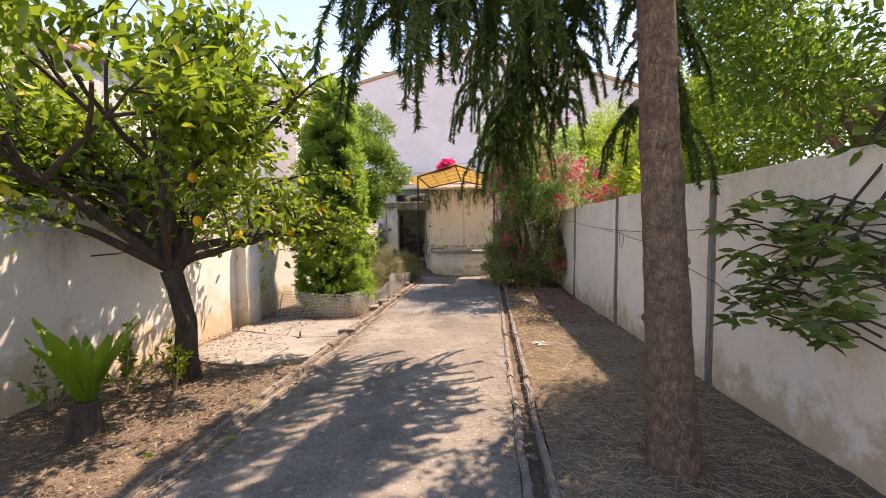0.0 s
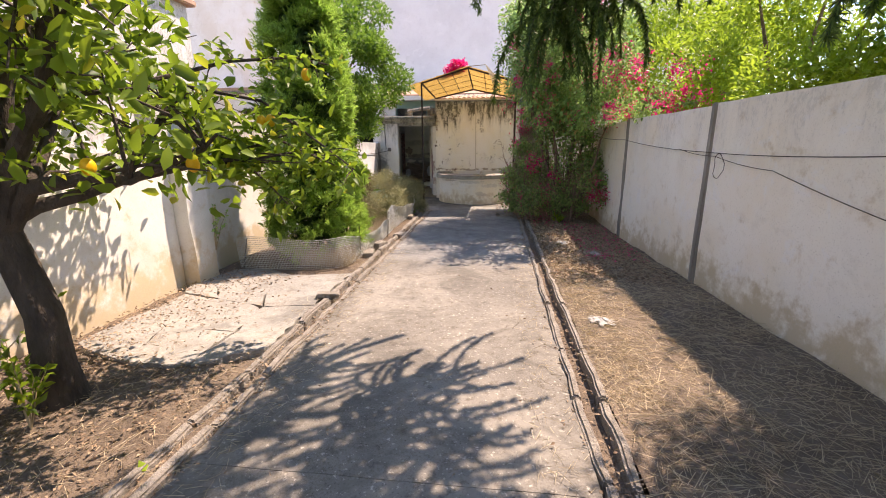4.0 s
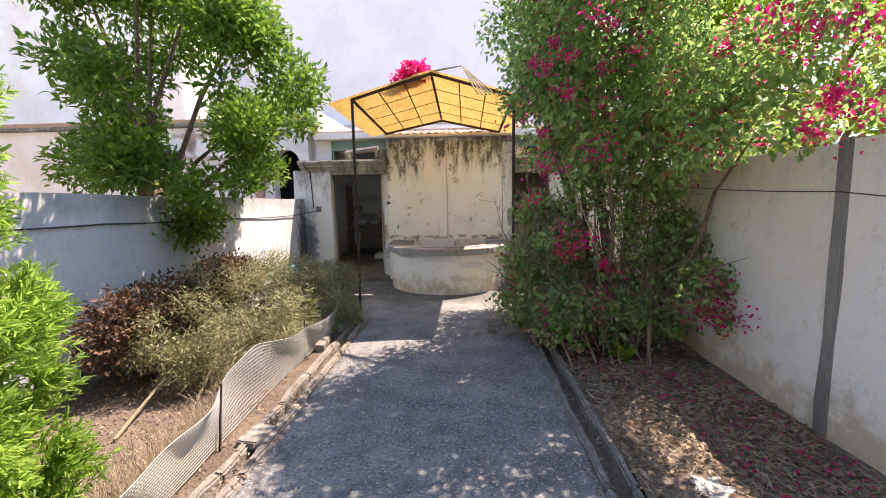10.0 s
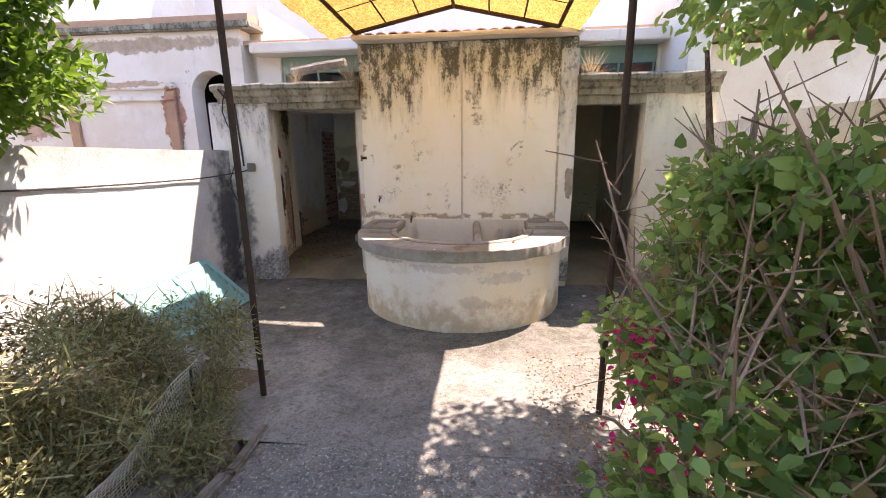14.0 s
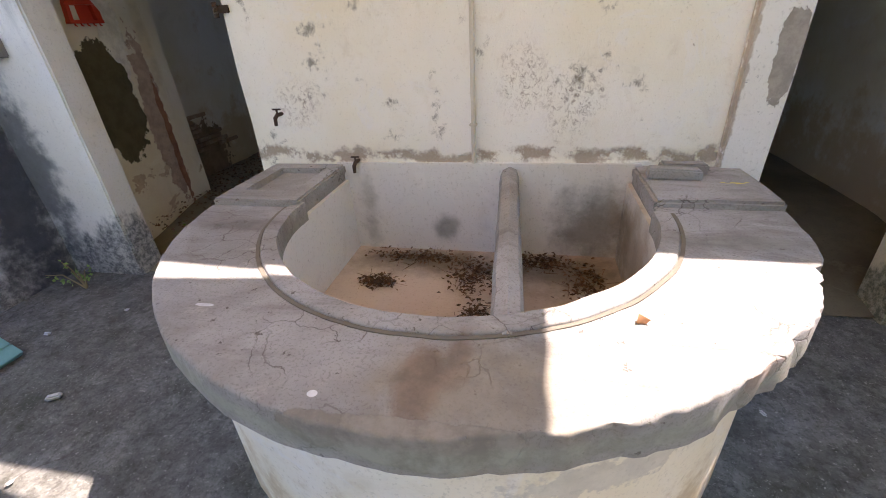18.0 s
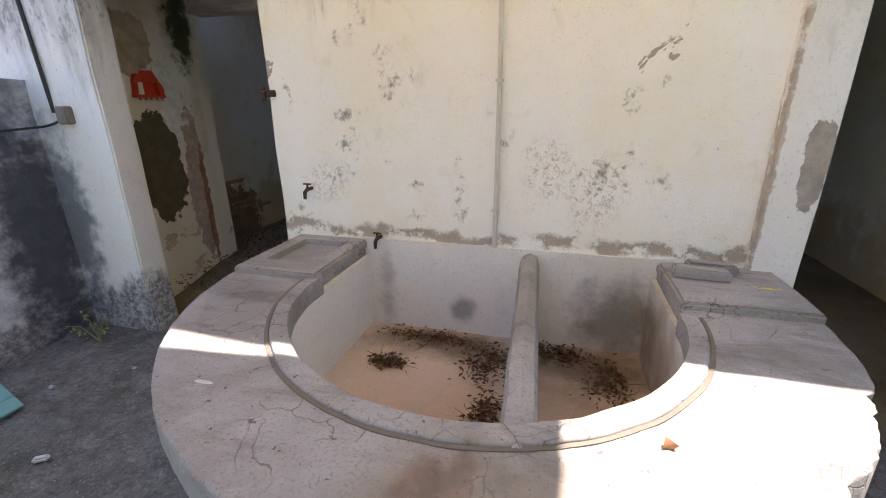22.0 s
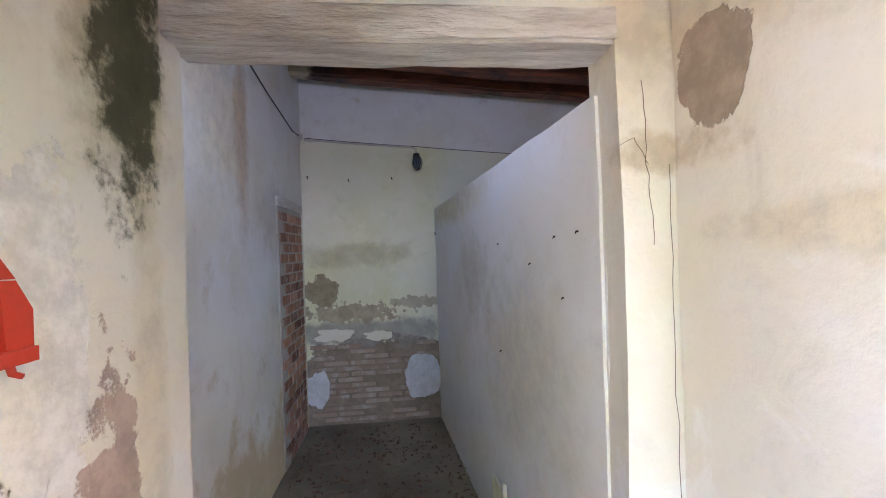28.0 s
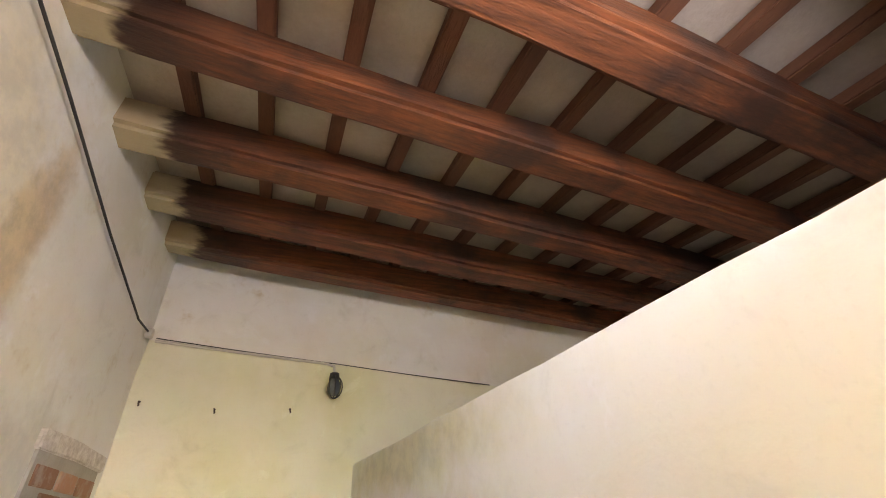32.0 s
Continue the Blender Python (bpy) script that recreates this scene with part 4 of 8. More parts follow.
# broken paving slabs by the lemon tree
paving = thing("pavement", "broken grey concrete paving with wide cracks", "paving", kind="structure")
random.seed(5)
xs = [-2.62, -2.0, -1.45, -0.86]
ys = [5.35, 5.95, 6.55, 7.05, 7.62]
pt = {}
for i in range(4):
    for j in range(5):
        jx = 0 if i in (0, 3) else random.uniform(-0.26, 0.26)
        pt[i, j] = (xs[i] + jx + (0.15 * random.random() if i == 0 else 0), ys[j] + random.uniform(-0.2, 0.2))
for i in range(3):
    for j in range(4):
        q = [Vector((*pt[a], 0)) for a in ((i, j), (i + 1, j), (i + 1, j + 1), (i, j + 1))]
        c = sum(q, Vector()) / 4
        z = random.uniform(-0.004, 0.016)
        bm = bmesh.new()
        loop = []
        for a, b in zip(q, q[1:] + q[:1]):
            for f in (0.0, 0.16, 0.33, 0.5, 0.66, 0.83):
                p = a.lerp(b, f)
                p = c + (p - c) * (0.99 - 0.012 * random.random())
                loop.append(p + Vector((random.uniform(-.022, .022), random.uniform(-.022, .022), z)))
        topv = [bm.verts.new(p) for p in loop]
        lowv = [bm.verts.new(p + Vector((0, 0, -0.08))) for p in loop]
        bm.faces.new(topv)
        for k in range(len(loop)):
            bm.faces.new((lowv[k], lowv[(k + 1) % len(loop)], topv[(k + 1) % len(loop)], topv[k]))
        bmesh.ops.bevel(bm, geom=[e for e in bm.edges if abs(e.verts[0].co.z - e.verts[1].co.z) < 0.001 and e.verts[0].co.z > -0.03], offset=0.008, segments=1, affect="EDGES")
        part("paving_slab", bm, M_SLAB, paving)


# open drains: two worn cement lips and a floor each, in lengths
def drain(name, x0, x1, y0, y1, label, lip=0.055, bed=lambda y: -0.072):
    d = thing(name, label, "drain", kind="structure")
    y = y0
    while y < y1 - 0.05:
        e = min(y1, y + random.uniform(0.55, 1.0))
        for cx, side in ((x0 + lip / 2, -1), (x1 - lip / 2, 1)):
            bm = bmesh.new()
            box(bm, cx - lip / 2, cx + lip / 2, y + 0.006, e - 0.006, -0.10, 0.022 + random.uniform(-0.012, 0.012), bevel=0.014, seg=4, rough=0.024)
            part("drain_lip", bm, M_KERB, d, smooth=True)
        y = e
    bm = grid_sheet(x0, x1, y0, y1, 0.1, lambda x, y: bed(y) + 0.012 * noise.noise(Vector((x * 8, y * 8, 0))))
    part("drain_floor", bm, M_SOIL, d, smooth=True)
    return d


drain("drain_right", 1.50, 1.71, -3.0, 13.0, "narrow open drain with worn cement lips and dry leaves")
drain("drain_left", -0.83, -0.62, -3.0, 13.1, "broken open drain with crumbling cement lips", 0.07, lambda y: -0.012 - 0.055 * min(1.0, max(0.0, (y - 4.6) / 0.8)))

# ---- boundary walls ----


def wall_block(x0, x1, y0, y1, z0, z1, step=0.25, rough=0.012, slope=0.0):
    """A rendered wall with wavering faces and a rounded uneven top."""
    bm = bmesh.new()
    nx, ny, nz = 1, max(1, round((y1 - y0) / step)), max(1, round((z1 - z0) / step))
    if x1 - x0 > y1 - y0:
        nx, ny = max(1, round((x1 - x0) / step)), 1
    r = {}

    def vert(i, j, k):
        if (i, j, k) not in r:
            x, y = x0 + (x1 - x0) * i / nx, y0 + (y1 - y0) * j / ny
            z = z0 + (z1 + slope * (y - y0) - z0) * k / nz
            p = Vector((x, y, z))
            w = noise.noise_vector(p * 1.3) * rough + noise.noise_vector(p * 5.0) * rough * 0.5
            if k == 0:
                w.z = 0
            r[i, j, k] = bm.verts.new(p + w)
        return r[i, j, k]

    for j in range(ny):
        for k in range(nz):
            for i in (0, nx):
                q = (vert(i, j, k), vert(i, j + 1, k), vert(i, j + 1, k + 1), vert(i, j, k + 1))
                bm.faces.new(q if i else q[::-1])
    for i in range(nx):
        for k in range(nz):
            for j in (0, ny):
                q = (vert(i, j, k), vert(i + 1, j, k), vert(i + 1, j, k + 1), vert(i, j, k + 1))
                bm.faces.new(q[::-1] if j else q)
        for j in range(ny):
            bm.faces.new((vert(i, j, nz), vert(i + 1, j, nz), vert(i + 1, j + 1, nz), vert(i, j + 1, nz)))
    return bm


wl_ = thing("wall_left", "old rendered garden boundary wall with stains and peeling whitewash", "wall", kind="structure")
part("wall_face", wall_block(LWX - 0.28, LWX, -6.0, 7.05, -0.2, 1.56), M_WALL_L, wl_, "patchy whitewashed render", smooth=True)
part("wall_upper_course", wall_block(LWX - 0.25, LWX - 0.04, -6.0, 6.2, 1.54, 1.86), M_WALL_GREY, wl_, "darker unpainted upper course", smooth=True)
part("wall_face", wall_block(LWX - 0.30, LWX - 0.10, 7.05, 9.6, -0.2, 2.1), M_WALL_L, wl_, smooth=True)
part("buttress", wall_block(LWX - 0.30, LWX + 0.18, 7.06, 7.42, -0.2, 1.45, 0.12, 0.03), M_WALL_L, wl_, "low stepped buttress", smooth=True)
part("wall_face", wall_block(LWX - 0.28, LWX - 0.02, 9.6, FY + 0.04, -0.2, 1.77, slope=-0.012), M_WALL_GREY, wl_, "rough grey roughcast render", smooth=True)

wr_ = thing("wall_right", "white-painted garden wall divided by grey concrete posts", "wall", kind="structure")
posts = [-2.4, 0.1, 2.6, 5.12, 7.68, 10.17, 12.7, 15.3]
for a, b in zip([-6.0] + posts, posts + [FY + 0.3]):
    m = (a + b) / 2
    bm = wall_block(0, 0.22, a + 0.046, b - 0.046, -0.2, 2.06 - 0.008 * m, 0.3, 0.01)
    for v in bm.verts:
        v.co.x += rwx(v.co.y)
    part("wall_panel", bm, M_WALL_R, wr_, smooth=True)
for p in posts:
    bm = bmesh.new()
    box(bm, rwx(p) - 0.022, rwx(p) + 0.23, p - 0.05, p + 0.05, -0.2, 2.08 - 0.008 * p, bevel=0.014, seg=4, rough=0.014)
    part("concrete_post", bm, M_POST, wr_, "weathered grey concrete post", smooth=True)

# enclosing wall behind the start
bm = wall_block(-3.0, 4.2, -6.25, -6.0, -0.2, 2.2)
solid("wall_back", bm, M_WALL_L, "plain rendered wall closing the garden behind", "wall", kind="structure", smooth=True)

# ---- the washhouse ----
wf = thing("wall_front", "peeling limewashed washhouse front with two doorways", "wall", kind="structure")


def rough_box(x0, x1, y0, y1, z0, z1, seg=6, rough=0.012, bevel=0.012):
    bm = bmesh.new()
    box(bm, x0, x1, y0, y1, z0, z1, bevel=bevel, seg=seg, rough=rough)
    return bm


part("pier", rough_box(-0.93, 1.70, FY, FY + 0.24, -0.1, 2.93, 10, 0.012), M_PIER, wf, "cream wall behind the basin with black run-off streaks", smooth=True)
part("pier_strip", rough_box(1.50, 1.705, FY - 0.035, FY + 0.01, 0.0, 2.80, 6, 0.010), M_JAMB, wf, "white pilaster strip", smooth=True)
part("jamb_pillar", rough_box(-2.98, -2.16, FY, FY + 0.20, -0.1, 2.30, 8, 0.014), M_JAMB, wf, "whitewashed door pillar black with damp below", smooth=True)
part("door_head", rough_box(-2.17, -0.92, FY + 0.004, FY + 0.22, 2.20, 2.30, 6, 0.008), M_CORNICE, wf, "stained door head", smooth=True)
part("jamb_pillar", rough_box(2.50, 3.30, FY, FY + 0.24, -0.1, 2.30, 6, 0.012), M_JAMB_DRY, wf, smooth=True)
part("door_head", rough_box(1.69, 2.51, FY + 0.004, FY + 0.22, 2.18, 2.30, 5, 0.008), M_CORNICE, wf, smooth=True)


def cornice(x0, x1, name):
    """A moulded ledge, its profile swept along x."""
    prof = [(FY, 2.28), (FY - 0.05, 2.28), (FY - 0.06, 2.34), (FY - 0.10, 2.365), (FY - 0.12, 2.41), (FY - 0.17, 2.43), (FY - 0.18, 2.475), (FY - 0.16, 2.50), (FY + 0.22, 2.52), (FY + 0.22, 2.28)]
    bm = bmesh.new()
    n = 14
    rings = []
    for i in range(n + 1):
        x = x0 + (x1 - x0) * i / n
        ring = []
        for y, z in prof:
            p = Vector((x, y, z))
            ring.append(bm.verts.new(p + noise.noise_vector(p * 6) * 0.016))
        rings.append(ring)
    for a, b in zip(rings, rings[1:]):
        for k in range(len(prof)):
            bm.faces.new((a[k], b[k], b[(k + 1) % len(prof)], a[(k + 1) % len(prof)]))
    bm.faces.new(rings[0])
    bm.faces.new(rings[-1][::-1])
    part(name, bm, M_CORNICE, wf, "crumbling moulded cornice dark with lichen")


cornice(-2.80, -0.935, "cornice")
cornice(1.705, 3.25, "cornice")
# main wall set back behind the flat porch roofs: clerestory lights, eaves and tiles
MY = 17.42
part("porch_roof", rough_box(-2.78, -0.935, FY + 0.10, MY, 2.40, 2.51, 4, 0.008), M_CORNICE, wf, "flat porch roof with dry weeds", smooth=True)
part("porch_roof", rough_box(1.705, 3.25, FY + 0.10, MY, 2.40, 2.51, 4, 0.008), M_CORNICE, wf, smooth=True)
part("eaves_band", rough_box(-2.78, 3.25, MY - 0.30, MY + 0.14, 3.06, 3.20, 10, 0.016), M_HOUSE, wf, "thin broken plaster eaves band", smooth=True)
part("clerestory_pillar", rough_box(-2.85, -2.46, MY - 0.02, MY + 0.14, 2.50, 3.07, 3, 0.01), M_HOUSE, wf, smooth=True)
part("clerestory_pillar", rough_box(2.95, 3.25, MY - 0.02, MY + 0.14, 2.50, 3.07, 3, 0.01), M_HOUSE, wf, smooth=True)
part("clerestory_pillar", rough_box(-0.85, 1.45, MY, MY + 0.14, 2.50, 3.07, 3, 0.01), M_IN, wf, smooth=True)
part("pier_coping", rough_box(-0.95, 1.71, FY - 0.19, FY + 0.22, 2.935, 2.985, 8, 0.010), M_HOUSE, wf, "pinkish coping with lichen", smooth=True)


def clerestory(name, x0, x1, glazed):
    w = thing(name, "low clerestory light under a faded green board", "window", (x0, MY, 2.52), kind="structure")
    bars = [(x0, x1, 2.83, 3.06), (x0, x1, 2.51, 2.55)] + [(x0 + (x1 - x0) * f - 0.015, x0 + (x1 - x0) * f + 0.015, 2.55, 2.83) for f in (0.02, 0.35, 0.67, 0.98)]
    for k, (a, b, c, d) in enumerate(bars):
        bm = bmesh.new()
        box(bm, a, b, MY + 0.01, MY + 0.06, c, d, bevel=0.006)
        part("frame_board" if k == 0 else "frame_bar", bm, M_GREEN, w)
    if glazed:
        for k in range(3):
            f0, f1 = (0.03, 0.345, 0.66)[k], (0.34, 0.655, 0.97)[k]
            bm = bmesh.new()
            box(bm, x0 + (x1 - x0) * f0, x0 + (x1 - x0) * f1, MY + 0.03, MY + 0.036, 2.55, 2.83)
            part("pane", bm, M_GLASS_DARK, w, "dusty dark pane")
    return w


clerestory("window_1", -2.46, -0.85, False)
clerestory("window_2", 1.45, 2.95, True)

# half-round roof tiles along the eaves and over the pier
roof = thing("roof", "mossy terracotta half-round tile roof edge", "roof", kind="structure")
prof = [(0.082 * math.cos(math.pi * a / 10), 0.055 * math.sin(math.pi * a / 10)) for a in range(11)]
tile_me = None
spots = [(-0.88 + k * 0.145, FY - 0.03, 2.985, 0.22) for k in range(18)] + [(-0.88 + k * 0.145, FY + 0.33, 3.065, 0.22) for k in range(18)]
for x, y, z, tilt in spots:
    if tile_me is None:
        bm = bmesh.new()
        rings = []
        for (yy, sc) in ((-0.12, 1.0), (0.34, 0.86)):
            rings.append([bm.verts.new((px * sc, yy, pz * sc)) for px, pz in prof] + [bm.verts.new((px * sc * 0.8, yy, pz * sc * 0.76)) for px, pz in prof[::-1]])
        m_ = len(rings[0])
        for q in range(m_):
            bm.faces.new((rings[0][q], rings[0][(q + 1) % m_], rings[1][(q + 1) % m_], rings[1][q]))
        bm.faces.new(rings[0][::-1])
        bm.faces.new(rings[1])
        ob = part("roof_tile", bm, M_TERRA, roof, smooth=True)
        tile_me = ob.data
    else:
        ob = new("roof_tile", tile_me)
        ob.parent = roof
    ob.location = (x, y + random.uniform(-0.02, 0.02), z + random.uniform(-0.006, 0.006))
    ob.rotation_euler = (tilt, random.uniform(-0.06, 0.06), random.uniform(-0.06, 0.06))
for x0, x1, y0, y1, z0, z1 in ((-3.0, 3.3, MY - 0.15, 20.62, 3.215, 3.74), (-0.93, 1.70, FY + 0.2, MY + 0.02, 2.985, 3.21)):
    bm = bmesh.new()
    box(bm, x0, x1, y0, y1, 0.0, 0.05)
    for v in bm.verts:
        v.co.z += z0 + (z1 - z0) * (v.co.y - y0) / (y1 - y0)
    part("roof_deck", bm, M_TERRA, roof, "plain roof deck")

# porch behind the left doorway
IZ = 0.14
wi = thing("wall_porch", "flaking porch walls inside the left doorway", "wall", kind="structure")
bm = bmesh.new()
box(bm, -2.80, -2.42, FY + 0.202, 17.40, -0.1, 2.41, seg=8, rough=0.010)
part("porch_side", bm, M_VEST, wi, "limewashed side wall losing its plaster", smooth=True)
bm = bmesh.new()
box(bm, -2.80, -2.425, 17.404, 17.50, -0.1, 2.51, seg=6, rough=0.008)
part("inner_pillar", bm, M_VEST, wi, smooth=True)
bm = bmesh.new()
box(bm, -1.15, -0.93, FY + 0.242, 17.40, -0.1, 2.41, seg=8, rough=0.010)
for v in bm.verts:
    if v.co.x < -1.0 and v.co.y < 16.75:
        v.co.x += (16.75 - v.co.y) * 0.45
part("porch_side", bm, M_VEST, wi, "cracked limewashed side wall", smooth=True)
bm = bmesh.new()
box(bm, -1.30, -0.80, 17.404, 17.56, -0.1, 2.51, seg=6, rough=0.008)
part("inner_pillar", bm, M_VEST, wi, "cream pilaster with a long crack", smooth=True)
bm = bmesh.new()
box(bm, -2.43, -1.29, 17.398, 17.562, 2.25, 2.345, bevel=0.01, seg=8, rough=0.016)
part("lintel", bm, M_LINTEL, wi, "whitewashed worn timber lintel", smooth=True)
bm = bmesh.new()
box(bm, -2.43, -1.29, 17.404, 17.556, 2.34, 2.51, seg=5, rough=0.006)
part("over_lintel", bm, M_VEST, wi, smooth=True)
bm = bmesh.new()
box(bm, -2.43, -1.10, FY + 0.225, 17.41, 2.365, 2.405, seg=5, rough=0.008)
part("porch_soffit", bm, M_VEST, wi, "stained yellowish porch soffit", smooth=True)

wc = thing("wall_corridor", "limewashed corridor walls stained by damp", "wall", kind="structure")
bm = bmesh.new()
box(bm, -3.0, -2.78, 17.49, 20.60, -0.1, 3.8, seg=12, rough=0.008)
part("corridor_side", bm, M_IN, wc, "white-blue limewash with ochre stains", smooth=True)
bm = bmesh.new()
box(bm, -2.78, 3.2, 20.34, 20.58, -0.1, 2.80, seg=12, rough=0.008)
for v in bm.verts:
    if v.co.z > 2.7:
        v.co.z -= 0.08 * min(max(v.co.x + 2.78, 0.0), 3.4)
part("corridor_end", bm, M_IN_YELLOW, wc, "yellowish end wall, plaster lost near the floor", smooth=True)
bm = bmesh.new()
box(bm, -2.78, 3.2, 20.352, 20.578, 2.30, 3.85, seg=8, rough=0.004)
part("corridor_end_top", bm, M_IN, wc, "pinkish band above the cable", smooth=True)
bm = bmesh.new()
box(bm, 3.0, 3.25, FY + 0.24, 20.36, -0.1, 3.8, seg=4, rough=0.008)
part("corridor_side", bm, M_IN, wc, smooth=True)
bm = bmesh.new()
box(bm, -1.31, -1.21, 17.50, 20.35, IZ - 0.1, 2.13, bevel=0.01, seg=16, rough=0.007)
for v in bm.verts:
    v.co.x -= 0.086 * (v.co.y - 17.5)
    if v.co.z > 1.9:
        v.co.z += 0.010 * (20.35 - v.co.y)
pw = solid("partition_wall", bm, M_PART, "low whitewashed partition wall not reaching the beams", "wall", kind="structure", smooth=True)
for y, z in ((17.79, 1.76), (17.63, 1.77), (17.74, 1.55), (18.42, 1.75), (18.02, 1.66), (18.44, 1.21)):
    bm = bmesh.new()
    x = -1.31 - 0.086 * (y - 17.5)
    tube(bm, [(x + 0.01, y, z), (x - 0.006, y, z - 0.001), (x - 0.009, y, z - 0.008)], [0.0035, 0.0035, 0.002], 6)
    part("nail", bm, M_IRON, pw, "rusty nail left in the plaster")
bm = bmesh.new()
box(bm, -0.82, 1.50, 17.43, 17.56, -0.1, 2.5, seg=4, rough=0.006)
part("pier_back", bm, M_IN, wc, smooth=True)
bm = bmesh.new()
box(bm, 0.60, 0.72, 17.56, 20.34, -0.1, 2.6, seg=5, rough=0.008)
part("cross_wall", bm, M_IN, wc, smooth=True)
bm = grid_sheet(-2.8, 3.1, FY + 0.05, 20.4, 0.12, lambda x, y: -0.07 + (IZ + 0.07) * min(1.0, max(0.0, (y - FY - 0.05) / 1.0)) + 0.012 * noise.noise(Vector((x * 3, y * 3, 9))))
solid("floor_indoor", bm, M_INFLOOR, "dirty dark concrete floor strewn with dry leaves", "floor", kind="structure", smooth=True)

# the roof falls a little from the corridor side
def fall(x):
    return -0.08 * min(max(x + 2.78, 0.0), 3.4)


# ceiling: beams, battens and flat tiles between them
bm = grid_sheet(-2.82, 3.1, MY + 0.02, 20.45, 0.285, lambda x, y: 3.50 + fall(x) - (20.1 - y) * 0.12 + 0.006 * noise.noise(Vector((x * 4, y * 4, 1))), 0.15)
bmesh.ops.inset_individual(bm, faces=list(bm.faces), thickness=0.009, depth=-0.016)
solid("ceiling", bm, M_TILE, "flat clay tiles laid over wooden battens", "ceiling", kind="structure")
beams = thing("ceiling_beams", "dark red-brown rough timber roof beams and battens", "beams", kind="structure")
for y in [20.10 - 0.515 * k for k in range(6)]:
    z = 3.30 - (20.1 - y) * 0.12
    bm = bmesh.new()
    box(bm, -2.83, 3.05, y - 0.075, y + 0.075, z - 0.02, z + 0.15, bevel=0.02, seg=9, rough=0.022)
    for v in bm.verts:
        v.co.z += fall(v.co.x)
    part("beam", bm, M_BEAM, beams, smooth=True)
for k in range(20):
    x = -2.535 + k * 0.285
    bm = bmesh.new()
    box(bm, x - 0.03, x + 0.03, MY + 0.05, 20.36, 3.435, 3.49, bevel=0.006)
    for v in bm.verts:
        v.co.z += fall(v.co.x) - (20.1 - v.co.y) * 0.12
    part("batten", bm, M_BATTEN, beams)

# ---- gable house and neighbour behind ----
gh = thing("gable_house", "tall pale lilac rendered gable wall of the house behind", "house", (1.0, 26.0, 0))
bm = bmesh.new()
GY = 24.0
outline = [(-9.0, -0.2), (11.5, -0.2), (11.5, 7.9), (1.1, 11.25), (-9.0, 8.75)]
f0 = [bm.verts.new((x, GY, z)) for x, z in outline]
f1 = [bm.verts.new((x, GY + 6.0, z)) for x, z in outline]
bm.faces.new(f0)
bm.faces.new(f1[::-1])
for k in range(5):
    bm.faces.new((f0[k], f1[k], f1[(k + 1) % 5], f0[(k + 1) % 5]))
part("wall", bm, M_GABLE, gh)
for (xa, za), (xb, zb) in (((-9.3, 8.68), (1.1, 11.26)), ((1.1, 11.26), (11.8, 7.82))):
    bm = bmesh.new()
    q = [bm.verts.new(p) for p in ((xa, GY - 0.12, za), (xb, GY - 0.12, zb), (xb, GY + 6, zb), (xa, GY + 6, za))]
    u = [bm.verts.new(v.co + Vector((0, 0, 0.16))) for v in q]
    bm.faces.new(q[::-1])
    bm.faces.new(u)
    for k in range(4):
        bm.faces.new((q[k], q[(k + 1) % 4], u[(k + 1) % 4], u[k]))
    part("roof", bm, M_TERRA, gh, "thin tiled verge")
bm = bmesh.new()
box(bm, -9.0, 11.5, GY - 0.10, GY, 4.55, 4.70, bevel=0.02)
part("ledge", bm, M_GABLE, gh)

nh = thing("side_house", "low whitewashed house with rusty streaks and an arched opening", "house", (-5.5, 17.2, 0))
HY = 17.2
bm = bmesh.new()
# facade round an arched opening
ax, aw, asz = -3.49, 0.325, 2.54
arch = [(ax - aw, 0.9)] + [(ax - aw * math.cos(math.pi * k / 10), asz + 0.33 * math.sin(math.pi * k / 10)) for k in range(11)] + [(ax + aw, 0.9)]
top_z = 3.42


def prism(bm, pts, y0, y1):
    a = [bm.verts.new((x, y0, z)) for x, z in pts]
    b = [bm.verts.new((x, y1, z)) for x, z in pts]
    bm.faces.new(a)
    bm.faces.new(b[::-1])
    for k in range(len(pts)):
        bm.faces.new((a[k], b[k], b[(k + 1) % len(pts)], a[(k + 1) % len(pts)]))


half = len(arch) // 2
prism(bm, [(-12.0, -0.2), (ax, -0.2)] + [(ax, 0.9)] + arch[:half + 1] + [(ax, top_z), (-12.0, top_z)], HY, HY + 0.3)
prism(bm, [(ax, 0.9)] + [(ax, -0.2), (-2.95, -0.2), (-2.95, top_z), (ax, top_z)] + arch[half:], HY, HY + 0.3)
part("wall", bm, M_HOUSE, nh)
# near-black sheet: the darkness inside the arch is painted on
bm = bmesh.new()
box(bm, -12.0, -2.95, HY + 0.9, HY + 1.0, -0.2, 3.6)
part("black_backing", bm, M_UNLIT, nh, "near-black backing painted to stand in for the unlit room behind the arch")
bm = bmesh.new()
box(bm, -12.2, -2.75, HY - 0.10, HY + 0.35, top_z, top_z + 0.10, bevel=0.02, seg=10, rough=0.02)
part("eaves_moulding", bm, M_CORNICE, nh, "stained eaves moulding")
bm = bmesh.new()
box(bm, -12.2, -2.8, HY, HY + 3.0, top_z + 0.09, top_z + 0.2)
part("roof", bm, M_TERRA, nh)
for xa, xb, z in ((-5.9, -4.05, 2.62), (-5.9, -4.05, 2.45)):
    bm = bmesh.new()
    box(bm, xa, xb, HY - 0.07, HY, z, z + 0.08, bevel=0.015, seg=6, rough=0.014)
    part("window_moulding", bm, M_HOUSE, nh)
